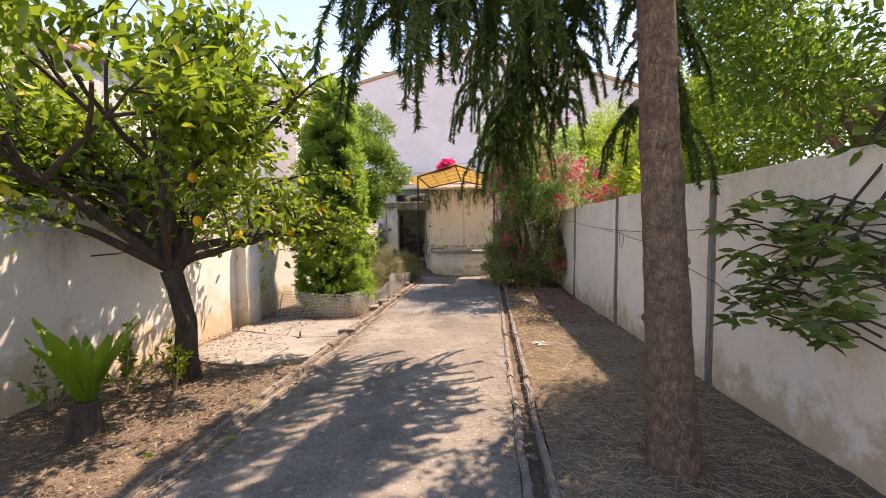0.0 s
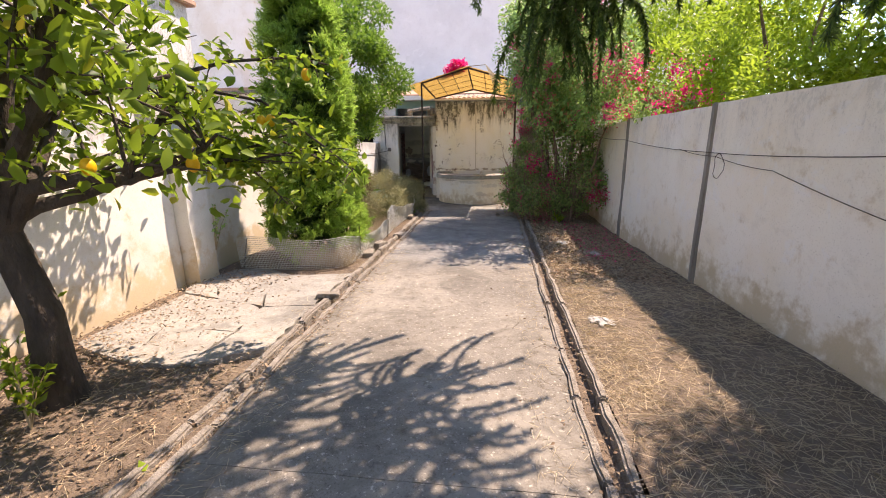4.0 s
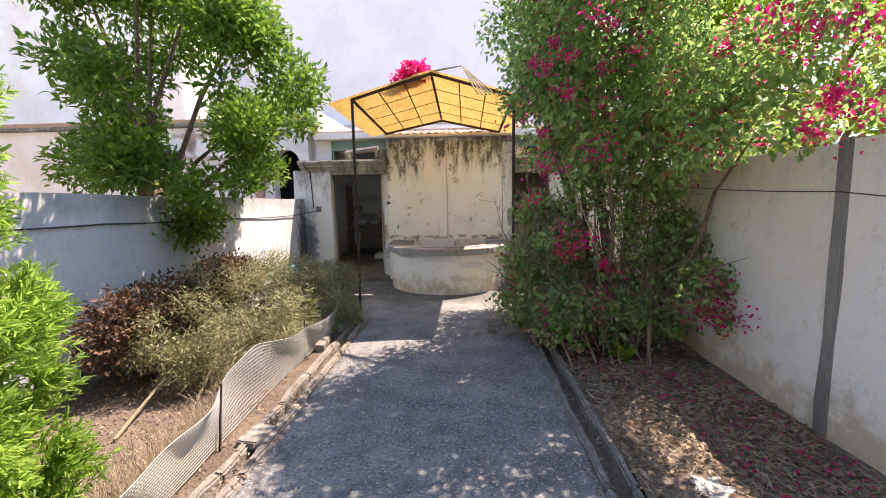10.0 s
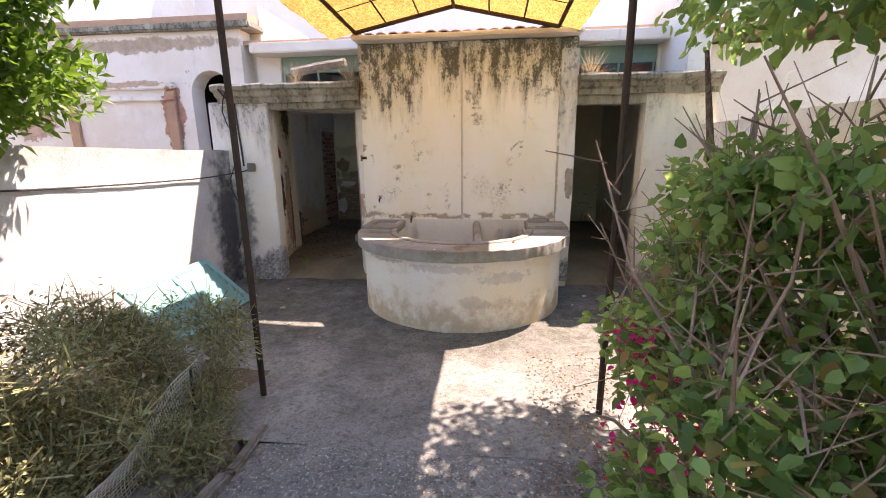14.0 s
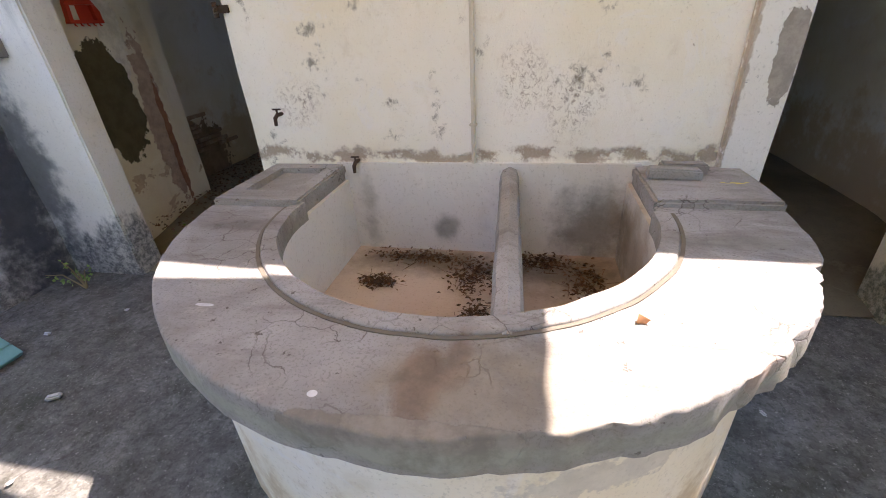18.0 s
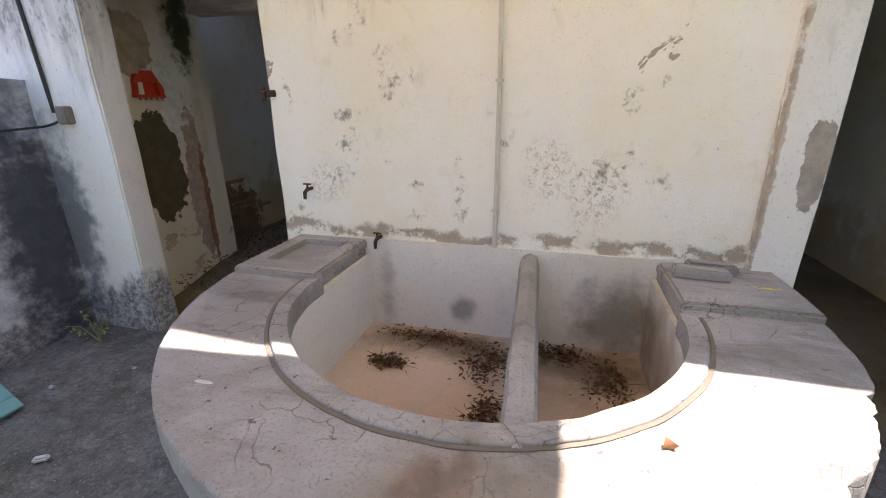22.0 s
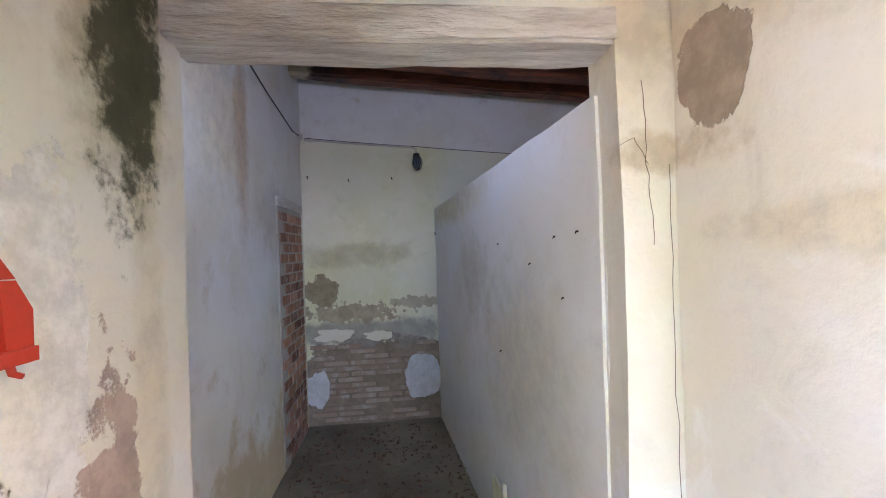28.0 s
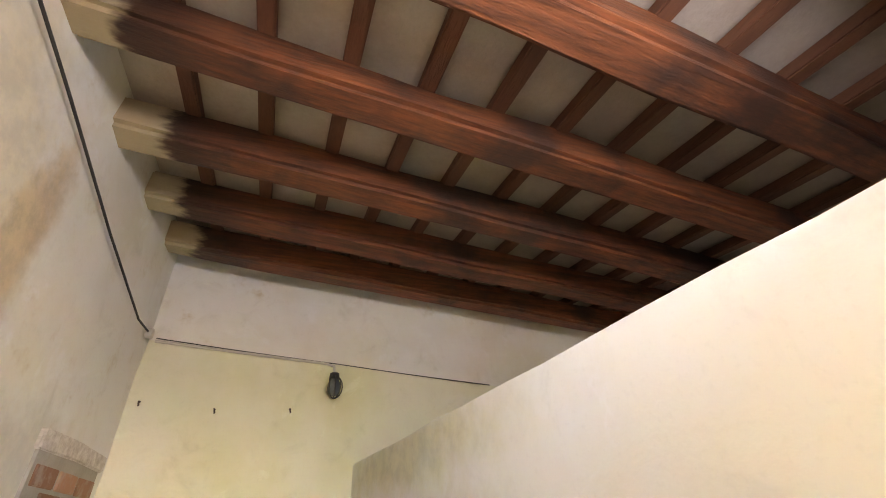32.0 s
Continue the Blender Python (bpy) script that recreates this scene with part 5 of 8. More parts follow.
for x in (-5.85, -4.15):
    bm = bmesh.new()
    box(bm, x - 0.09, x + 0.09, HY - 0.05, HY, 1.0, 2.6, bevel=0.012, seg=6, rough=0.02)
    part("window_jamb", bm, M_TERRA, nh, "jamb with bare reddish plaster")
bm = bmesh.new()
box(bm, -5.76, -4.24, HY - 0.012, HY, 1.0, 2.45)
part("blocked_window", bm, M_HOUSE, nh)

eh = thing("end_house", "low white house with a red tiled eaves edge beyond the wall", "house", (5.5, 17.6, 0))
bm = bmesh.new()
box(bm, 3.42, 9.0, 17.3, 20.6, -0.2, 3.0, seg=4, rough=0.01)
part("wall", bm, M_HOUSE, eh)
bm = bmesh.new()
box(bm, 3.30, 9.2, 17.05, 20.8, 0.0, 0.12, bevel=0.03, seg=10, rough=0.02)
for v in bm.verts:
    v.co.z += 3.0 + 0.10 * (v.co.x - 3.3)
part("roof", bm, M_TERRA, eh, "red tiled eaves edge")

rh = thing("rear_house", "tall white rendered house with an orange tiled eaves edge", "house", (-13.0, 21.0, 0))
bm = bmesh.new()
box(bm, -18.0, -8.2, 20.7, 24.0, -0.2, 8.6)
part("wall", bm, M_HOUSE, rh)
bm = bmesh.new()
box(bm, -18.2, -8.0, 20.5, 24.2, 8.6, 8.75, bevel=0.03, seg=8, rough=0.02)
part("roof", bm, M_TERRA, rh, "orange tiled roof edge")
lh = thing("white_house", "plain white two-storey house beyond the garden wall", "house", (-9.0, 11.0, 0))
bm = bmesh.new()
box(bm, -12.5, -7.6, 5.5, 14.5, -0.2, 5.4)
part("wall", bm, M_WALL_L, lh)
bm = bmesh.new()
box(bm, -12.7, -7.4, 5.3, 14.7, 5.4, 5.55, bevel=0.03, seg=8, rough=0.02)
part("roof", bm, M_TERRA, lh)

# ---- wash basin ----
BX, BY, BR = 0.38, 15.84, 1.225        # outer rim: centre and half width
IX, IY, IR = 0.37, 15.73, 0.775        # opening
basin = thing("wash_basin", "half-round cement laundry basin with a thick worn rim", "wash basin", (BX, BY, 0))


def dshape(cx, cy, r, y_back, n=72):
    """Half-round with straight sides back to the wall, from the back left round to the back right."""
    pts = [(cx - r, y_back)]
    pts += [(cx - r * math.cos(math.pi * k / n), cy - (r - 0.03) * math.sin(math.pi * k / n)) for k in range(n + 1)]
    return pts + [(cx + r, y_back)]


def ring_block(outer, inner, z0, z1, jitter=0.0, rounded=0.0):
    """A wall between two outlines of equal length, closed all round."""
    bm = bmesh.new()
    n = len(outer)
    rows = []
    if rounded:
        wide = math.hypot(outer[n // 2][0] - inner[n // 2][0], outer[n // 2][1] - inner[n // 2][1])
        e = rounded / wide
        nose = [(1.0 - e * (1 - math.cos(a)), z1 - rounded * (1 - math.sin(a))) for a in (0.0, 0.4, 0.8, 1.2, math.pi / 2)]
        prof = [(1.0, z0)] + nose + [(0.72, z1), (0.45, z1), (0.2, z1), (0.03, z1), (0.0, z1 - rounded * 0.5), (0.0, z0)]
    else:
        prof = [(1.0, z0), (1.0, z1), (0.5, z1), (0.0, z1), (0.0, z0)]
    for (ox, oy), (ix, iy) in zip(outer, inner):
        row = []
        for f, z in prof:
            p = Vector((ix + (ox - ix) * f, iy + (oy - iy) * f, z))
            if jitter:
                p += noise.noise_vector(p * 7) * jitter + noise.noise_vector(p * 23) * jitter * 0.5
            row.append(bm.verts.new(p))
        rows.append(row)
    m = len(prof)
    for a, b in zip(rows, rows[1:]):
        for k in range(m):
            bm.faces.new((a[k], a[(k + 1) % m], b[(k + 1) % m], b[k]))
    bm.faces.new(rows[0][::-1])
    bm.faces.new(rows[-1])
    return bm


body_out = dshape(BX - 0.01, BY, BR - 0.085, FY)
in_ = dshape(IX, IY, IR, FY)
part("basin_body", ring_block(body_out, in_, -0.12, 0.650, 0.006), M_BASIN, basin, "cream limewashed curved body with ochre damp stains", smooth=True)
part("basin_lining", ring_block([(x * 0.999 + 0.0004, y) for x, y in in_], [(IX + (x - IX) * 0.965, IY + (y - IY) * 0.965 if y < FY - 0.01 else y) for x, y in in_], 0.24, 0.70, 0.004), M_BASIN_IN, basin, "stained inner lining", smooth=True)
rim = ring_block(dshape(BX, BY, BR, FY, 150), dshape(IX, IY, IR - 0.005, FY, 150), 0.645, 0.758, 0.005, 0.011)
for v in rim.verts:
    # broken front edge
    r = math.hypot(v.co.x - BX, v.co.y - BY)
    a = math.atan2(v.co.x - BX, BY - v.co.y)
    if r > BR - 0.06 and -0.12 < a < 1.25:
        bite = max(0.0, noise.noise(Vector((a * 5.0, 0.3, 2.0))) + 0.15) * (1.3 if a > 0.45 else 0.7)
        bite *= 0.4 + 1.6 * abs(noise.noise(Vector((a * 24.0, v.co.z * 30.0, 0.0)))) + 0.5 * abs(noise.noise(v.co * 45))
        v.co += (Vector((BX, BY, 0.64)) - v.co).normalized() * bite * 0.034
rim_ob = part("basin_rim", rim, M_RIM, basin, "grey cement rim with chipped edge", smooth=True)
lip_o = dshape(IX, IY, IR + 0.035, 15.78)
# dark ring stands in for the groove's shade; no groove is cut
groove_o, groove_i = dshape(IX, IY, IR + 0.050, 15.78), dshape(IX, IY, IR + 0.037, 15.78)
part("groove_shade_strip", ring_block(groove_o, groove_i, 0.72, 0.7615, 0.003), M_GROOVE_STONE, rim_ob, "dark strip standing in for the shaded groove by the inner lip")
lip_i = dshape(IX, IY, IR - 0.03, 15.78)
part("inner_lip", ring_block(lip_o, lip_i, 0.68, 0.770, 0.004, 0.012), M_RIM, rim_ob, "raised inner lip", smooth=True)
bm = bmesh.new()
prism_pts = dshape(IX, IY, IR + 0.02, FY)
lo = [bm.verts.new((x, y, 0.19)) for x, y in prism_pts]
hi = [bm.verts.new((x, y, 0.27)) for x, y in prism_pts]
bm.faces.new(lo[::-1])
bm.faces.new(hi)
for k in range(len(lo)):
    bm.faces.new((lo[k], lo[(k + 1) % len(lo)], hi[(k + 1) % len(lo)], hi[k]))
part("basin_floor", bm, M_BASIN_FLOOR, basin, "dusty pinkish basin floor")
bm = bmesh.new()
box(bm, IX - IR - 0.03, IX + IR + 0.03, FY - 0.02, FY - 0.002, 0.24, 0.80, seg=5, rough=0.003)
part("back_lining", bm, M_BASIN_IN, basin, "whitewashed back of the basin")
# dividing bar with rounded top
bm = bmesh.new()
n = 12
rows = []
for i in range(n + 1):
    f = i / n
    y = FY - 0.02 - f * (FY - 0.02 - 14.97)
    x = 0.53 + 0.07 * f
    z = 0.785 - 0.02 * f
    row = []
    for dx, dz in ((-0.048, -0.53), (-0.048, -0.05), (-0.035, -0.016), (0, 0.0), (0.035, -0.016), (0.048, -0.05), (0.048, -0.53)):
        p = Vector((x + dx, y, z + dz))
        row.append(bm.verts.new(p + noise.noise_vector(p * 9) * 0.006))
    rows.append(row)
for a, b in zip(rows, rows[1:]):
    for k in range(6):
        bm.faces.new((a[k], a[k + 1], b[k + 1], b[k]))
bm.faces.new(rows[0][::-1])
bm.faces.new(rows[-1])
part("divider", bm, M_RIM, basin, "rounded cement bar dividing the two tubs", smooth=True)
# end slabs against the wall
bm = bmesh.new()
box(bm, -0.83, -0.39, 15.74, FY - 0.002, 0.735, 0.79, bevel=0.01)
bmesh.ops.delete(bm, geom=[f for f in bm.faces if f.normal.z > 0.9 and f.calc_area() > 0.05], context="FACES")
a_, b_ = (-0.82, 15.75, -0.40, FY - 0.01), (-0.74, 15.87, -0.47, FY - 0.09)
o = [bm.verts.new((x, y, 0.79)) for x, y in ((a_[0], a_[1]), (a_[2], a_[1]), (a_[2], a_[3]), (a_[0], a_[3]))]
i_ = [bm.verts.new((x, y, 0.79)) for x, y in ((b_[0], b_[1]), (b_[2], b_[1]), (b_[2], b_[3]), (b_[0], b_[3]))]
d_ = [bm.verts.new((v.co.x * 0.96 - 0.024, v.co.y, 0.752)) for v in i_]
for k in range(4):
    bm.faces.new((o[k], o[(k + 1) % 4], i_[(k + 1) % 4], i_[k]))
    bm.faces.new((i_[k], i_[(k + 1) % 4], d_[(k + 1) % 4], d_[k]))
bm.faces.new(d_)
part("soap_tray", bm, M_RIM, basin, "square slab with a shallow soap hollow")
bm = bmesh.new()
box(bm, 1.135, 1.61, 15.84, FY - 0.002, 0.735, 0.79, bevel=0.012, seg=3, rough=0.006)
part("end_slab", bm, M_RIM, basin, smooth=True)

# ---- canopy ----
can = thing("canopy", "gabled rusty iron canopy roofed with yellow woven sheet", "canopy", (0.27, 13.44, 0))
CY0, CY1 = 13.44, 16.05
ridge = [(0.27, CY0, 3.40), (0.27, CY1, 3.22)]
el, er = [(-0.87, CY0, 3.08), (-0.87, CY1, 2.99)], [(1.42, CY0, 3.06), (1.42, CY1, 2.97)]


def lerp3(a, b, f):
    return tuple(p + (q - p) * f for p, q in zip(a, b))


for name, pts in (("rafter", [el[0], ridge[0]]), ("rafter", [ridge[0], er[0]]), ("rafter", [el[1], ridge[1]]), ("rafter", [ridge[1], er[1]]), ("ridge_bar", ridge), ("eaves_bar", el), ("eaves_bar", er)):
    bm = bmesh.new()
    tube(bm, pts, 0.022, 6)
    part(name, bm, M_IRON, can)
for e0, e1 in ((el, ridge), (er, ridge)):
    for f in (0.33, 0.66):
        bm = bmesh.new()
        tube(bm, [lerp3(e0[0], e1[0], f), lerp3(e0[1], e1[1], f)], 0.010, 5)
        part("purlin", bm, M_IRON, can)
    for f in (0.25, 0.5, 0.75):
        bm = bmesh.new()
        tube(bm, [lerp3(e0[0], e0[1], f), lerp3(e1[0], e1[1], f)], 0.005, 5)
        part("cross_bar", bm, M_IRON, can)
for e0, ov in ((el, -0.33), (er, 0.24)):
    bm = bmesh.new()
    nu, nv = 30, 40
    grid = {}
    for i in range(nu + 1):
        for j in range(nv + 1):
            f, g = i / nu, -0.03 + 1.06 * j / nv
            a, b = lerp3(ridge[0], ridge[1], g), lerp3(e0[0], e0[1], g)
            p = Vector(lerp3(a, b, f * (1 + abs(ov) / 1.15)))
            sag = -0.022 * math.sin(f * math.pi * 3.2) ** 2 * math.sin(g * math.pi * 4) ** 2
            grid[i, j] = bm.verts.new(p + Vector((0, 0, 0.028 + sag)) + noise.noise_vector(p * 8) * 0.012)
    for i in range(nu):
        for j in range(nv):
            bm.faces.new((grid[i, j], grid[i + 1, j], grid[i + 1, j + 1], grid[i, j + 1]))
    part("roof_sheet", bm, M_REED, can, "sagging yellow woven sheet with light showing through")
for x, z in ((-0.87, 3.08), (1.42, 3.06)):
    bm = bmesh.new()
    tube(bm, [(x, CY0, -0.02), (x + 0.005, CY0, 1.5), (x, CY0, z)], 0.021, 8)
    part("post", bm, M_IRON, can, "thin dark iron post")

# ---- planting ----


def jit(rg, n, s):
    return rg.normal(size=(n, 3)) * s


def crown_from_tips(tips, n, size, length, width, material, rg, name="crown", up=0.2, out=0.5):
    """Leaves gathered round the twig ends."""
    P = np.array([t[0] for t in tips])
    D = np.array([t[1] for t in tips])
    k = rg.integers(0, len(P), n)
    at = P[k] + jit(rg, n, size)
    return leaves(name, at, D[k] * out + jit(rg, n, 0.7) + np.array([0, 0, up]), length, width, material, rg, fine=True)


def blob_points(blobs, n, rg, shell=0.45):
    """Points in overlapping ellipsoids (x, y, z, rx, ry, rz), denser near their skins, with ragged outline."""
    B = np.array(blobs)
    w = B[:, 3] * B[:, 4] * B[:, 5]
    k = rg.choice(len(B), n, p=w / w.sum())
    d = unit(rg.normal(size=(n, 3)))
    r = rg.uniform(0, 1, n) ** shell * (1 + 0.10 * rg.normal(size=n))
    return B[k, :3] + d * r[:, None] * B[k, 3:], d


def scatter_blobs(cx, cy, cz, rx, ry, rz, n, size, rg):
    """Smaller clumps spread over one large crown."""
    d = unit(rg.normal(size=(n, 3)))
    r = rg.uniform(0.35, 1.0, n) ** 0.6
    c = np.array([cx, cy, cz]) + d * r[:, None] * np.array([rx, ry, rz])
    s = size * rg.uniform(0.6, 1.3, n)
    return [(*c[i], s[i], s[i], s[i] * 0.8) for i in range(n)]


def tree(name, label, base, height, rad, material, bark, rg, n_leaf, crown, clumps, clump, length, width, up=0.2):
    """A tree: trunk with boughs reaching into clumps of leaves."""
    t = thing(name, label, "tree", base)
    bm = bmesh.new()
    base = (base[0], base[1], base[2] - 0.2)
    top = Vector(base) + Vector((rg.normal() * 0.1, rg.normal() * 0.1, height))
    pts = [Vector(base).lerp(top, f) + Vector((rg.normal() * 0.05, rg.normal() * 0.05, 0)) * (f > 0) for f in (0, 0.25, 0.5, 0.75, 1)]
    tube(bm, pts, [rad * v for v in (1.25, 1.0, 0.9, 0.75, 0.5)], 10)
    part("trunk", bm, bark, t, smooth=True)
    blobs = scatter_blobs(*crown, clumps, clump, rg)
    for b in blobs[:9]:
        bm = bmesh.new()
        a = pts[rg.integers(2, 5)]
        e = Vector(b[:3])
        m = a.lerp(e, 0.5) + Vector((rg.normal() * 0.12, rg.normal() * 0.12, 0.12))
        tube(bm, [a, m, e], [rad * 0.42, rad * 0.28, rad * 0.1], 6)
        part("bough", bm, bark, t, smooth=True)
    at, d = blob_points(blobs, n_leaf, rg)
    under(leaves("crown", at, d * 0.7 + jit(rg, n_leaf, 0.6) + np.array([0, 0, up]), length, width, material, rg), t)
    return t


# lemon tree
rg = np.random.default_rng(11)
lemon = thing("lemon_tree", "leaning old lemon tree with glossy leaves and ripe fruit", "tree", (-1.85, 4.76, 0))
trunk_pts = [Vector(p) for p in ((-1.85, 4.76, -0.05), (-1.83, 4.74, 0.25), (-1.80, 4.73, 0.6), (-1.88, 4.72, 0.95), (-1.93, 4.70, 1.15))]
bm = bmesh.new()
tube(bm, trunk_pts, [0.15, 0.112, 0.098, 0.092, 0.10], 12)
part("trunk", bm, M_BARK_DARK, lemon, smooth=True)
tips, boughs = [], []
for hd, ln, st in (((-0.9, -0.35, 1.15), 1.2, 4), ((-0.3, 0.4, 1.0), 1.2, 4), ((0.75, 0.1, 0.62), 1.0, 4), ((0.3, -0.5, 1.1), 1.25, 4), ((-1.0, -0.75, 0.95), 1.5, 4), ((-0.3, -1.0, 0.75), 1.5, 4), ((0.45, -0.2, 1.0), 1.3, 4), ((-0.6, -0.3, 1.2), 1.7, 4), ((0.15, 0.1, 1.3), 1.7, 4), ((-1.0, 0.1, 1.0), 1.6, 4), ((0.1, 0.9, 1.1), 1.1, 4)):
    L, T = grow(trunk_pts[st], hd, ln * 1.15, 0.05, 3, rg, spread=0.6, kids=3, droop=0.005)
    boughs.append([b for b in L if b[2] > 2 or b[0][-1].z > 1.4])
    tips += [t for t in T if t[0].z > 1.42 and t[0].x < 0.1 and noise.noise(t[0] * 1.9) > -0.06]
for L in boughs:
    part("bough", limbs_bm(L), M_BARK_DARK, lemon, smooth=True)
for pts in (((-1.90, 4.70, 1.10), (-2.05, 4.60, 1.55), (-2.38, 4.6, 1.92), (-2.79, 4.5, 2.05), (-3.15, 4.4, 2.2), (-3.5, 4.3, 2.6)), ((-1.88, 4.72, 1.15), (-1.70, 4.74, 1.38), (-1.32, 4.78, 1.45), (-1.11, 4.80, 1.42), (-0.65, 4.85, 1.60)), ((-1.86, 4.70, 1.2), (-1.70, 4.70, 1.55), (-1.39, 4.68, 1.9), (-1.27, 4.66, 2.2), (-0.87, 4.6, 2.42), (-0.50, 4.6, 2.78)), ((-1.93, 4.70, 1.2), (-2.08, 4.74, 1.7), (-2.25, 4.8, 2.2), (-2.25, 4.8, 3.0))):
    bm = bmesh.new()
    pts = [Vector(p) for p in pts]
    m_ = len(pts) - 1
    tube(bm, pts, [0.062 - 0.045 * i / m_ for i in range(m_ + 1)], 9)
    for i in range(1, m_ + 1):
        for _ in range(4):
            e = pts[i] + Vector((rg.normal() * 0.25, rg.normal() * 0.25, abs(rg.normal()) * 0.25))
            tube(bm, [pts[i], pts[i].lerp(e, 0.5) + Vector((0, 0, 0.05)), e], [0.014, 0.009, 0.004], 5)
            tips.append((e, (e - pts[i]).normalized()))
    part("bough", bm, M_BARK_DARK, lemon, smooth=True)
# outer sprays reaching over the paving
spray = []
for pts in (((-1.55, 4.9, 1.9), (-1.1, 5.3, 2.0), (-0.7, 5.6, 1.92), (-0.32, 5.68, 1.62), (-0.05, 5.66, 1.42)), ((-1.3, 5.1, 1.95), (-1.0, 5.55, 1.62), (-0.78, 5.68, 1.34), (-0.66, 5.75, 1.16)), ((-1.3, 5.2, 2.0), (-0.95, 5.65, 2.2), (-0.55, 5.85, 2.25), (-0.3, 5.9, 2.2)), ((-1.1, 5.3, 1.95), (-0.9, 5.75, 1.75), (-0.55, 5.95, 1.55), (-0.35, 6.0, 1.45))):
    bm = bmesh.new()
    pts = [Vector(p) for p in pts]
    tube(bm, pts, [0.016 - 0.011 * i / (len(pts) - 1) for i in range(len(pts))], 6)
    for a_, b_ in zip(pts, pts[1:]):
        for _ in range(5):
            st = a_.lerp(b_, rg.uniform(0, 1))
            e = st + Vector((rg.normal() * 0.12, rg.normal() * 0.12, rg.normal() * 0.06 - 0.05))
            tube(bm, [st, st.lerp(e, 0.5) + Vector((0, 0, 0.02)), e], [0.005, 0.004, 0.002], 4)
            spray.append((e, (e - st).normalized()))
    spray += [(p, (pts[-1] - pts[0]).normalized()) for p in pts[1:]]
    part("bough", bm, M_BARK_DARK, lemon, smooth=True)
under(crown_from_tips(spray, 620, 0.05, 0.085, 0.042, M_LEMON, rg, "spray_foliage"), lemon)
under(crown_from_tips(tips, 13500, 0.11, 0.11, 0.056, M_LEMON, rg), lemon)
k = rg.integers(0, len(tips), 34)
fruit_me = None
for t in [tips[i] for i in k] + [(Vector((-0.72, 5.60, 1.83)), 0), (Vector((-0.655, 5.61, 1.835)), 0), (Vector((-0.42, 5.75, 2.16)), 0)]:
    if fruit_me is None:
        bm = bmesh.new()
        bmesh.ops.create_uvsphere(bm, u_segments=10, v_segments=8, radius=0.036)
        for v in bm.verts:
            v.co.z *= 1.25
            v.co *= 1 + 0.04 * noise.noise(v.co * 40)
        ob = part("lemon", bm, M_LEMONFRUIT, lemon, "ripe yellow-orange fruit", smooth=True)
        fruit_me = ob.data
    else:
        ob = new("lemon", fruit_me)
        ob.parent = lemon
        ob.matrix_parent_inverse = lemon.matrix_world.inverted()
    ob.location = t[0] + Vector((0, 0, -0.05))

# cypress: many short upswept sprays over a tall column
rg = np.random.default_rng(12)
CX, CYY, CH = -1.70, 8.62, 4.35
cyp = thing("cypress", "tall dense green garden cypress", "tree", (CX, CYY, 0))
bm = bmesh.new()
tube(bm, [(CX, CYY, -0.05), (CX, CYY, 1.0), (CX + 0.03, CYY, 3.6)], [0.09, 0.07, 0.02], 8)
part("trunk", bm, M_BARK_DARK, cyp)


def cypress_r(h):
    t = np.clip(h / CH, 0, 1)
    return 0.72 * (1 - 0.40 * t) * np.sqrt(1 - t ** 5 * 0.96) * np.where(h < 0.3, 0.72 + h, 1.0)


tufts = 560
h = rg.uniform(0.06, CH, tufts)
a = rg.uniform(0, 2 * np.pi, tufts)
lump = np.array([1 + 0.22 * noise.noise(Vector((math.cos(q) * 2.6, math.sin(q) * 2.6, z * 2.0))) for q, z in zip(a, h)])
r = cypress_r(h) * lump * rg.uniform(0.70, 0.98, tufts)
heart = np.stack([CX + np.cos(a) * r, CYY + np.sin(a) * r, h], 1)
outward = np.stack([np.cos(a), np.sin(a), np.full(tufts, 0.65)], 1)
per = 19
n = tufts * per
base = np.repeat(heart, per, 0) + jit(rg, n, 0.03)
outd = unit(np.repeat(unit(outward), per, 0) + jit(rg, n, 0.5))
fan = unit(np.cross(outd, rg.normal(size=(n, 3))))
rep = 26
size = np.repeat(rg.uniform(0.07, 0.17, n), rep)[:, None]
f = rg.uniform(0, 1, (n * rep, 1))
sg = rg.choice([-1.0, 1.0], (n * rep, 1))
bb = np.repeat(base, rep, 0) + np.repeat(outd, rep, 0) * f * size + np.repeat(fan, rep, 0) * sg * (1 - f) * 0.40 * size * rg.uniform(0, 1, (n * rep, 1))
dd = np.repeat(outd, rep, 0) + np.repeat(fan, rep, 0) * sg * 0.8 + jit(rg, n * rep, 0.2)
under(blades("crown", bb, dd, 0.040, 0.0095, M_CYPRESS, rg), cyp)
# core leaves take darker spruce green, so shade between tufts is in the colour
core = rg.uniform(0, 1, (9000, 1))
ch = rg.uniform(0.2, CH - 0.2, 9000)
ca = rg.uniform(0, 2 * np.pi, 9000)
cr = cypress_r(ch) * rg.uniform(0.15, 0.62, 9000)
under(leaves("inner_shade_foliage", np.stack([CX + np.cos(ca) * cr, CYY + np.sin(ca) * cr, ch], 1), jit(rg, 9000, 1.0), 0.11, 0.055, M_SPRUCE_AND_CORE, rg), cyp)

# spruce: bare scarred trunk near the start, weeping boughs overhead
rg = np.random.default_rng(13)
SX, SY = 2.50, 3.61
spr = thing("spruce_tree", "tall weeping spruce with a scarred bare trunk", "tree", (SX, SY, 0))
bm = bmesh.new()
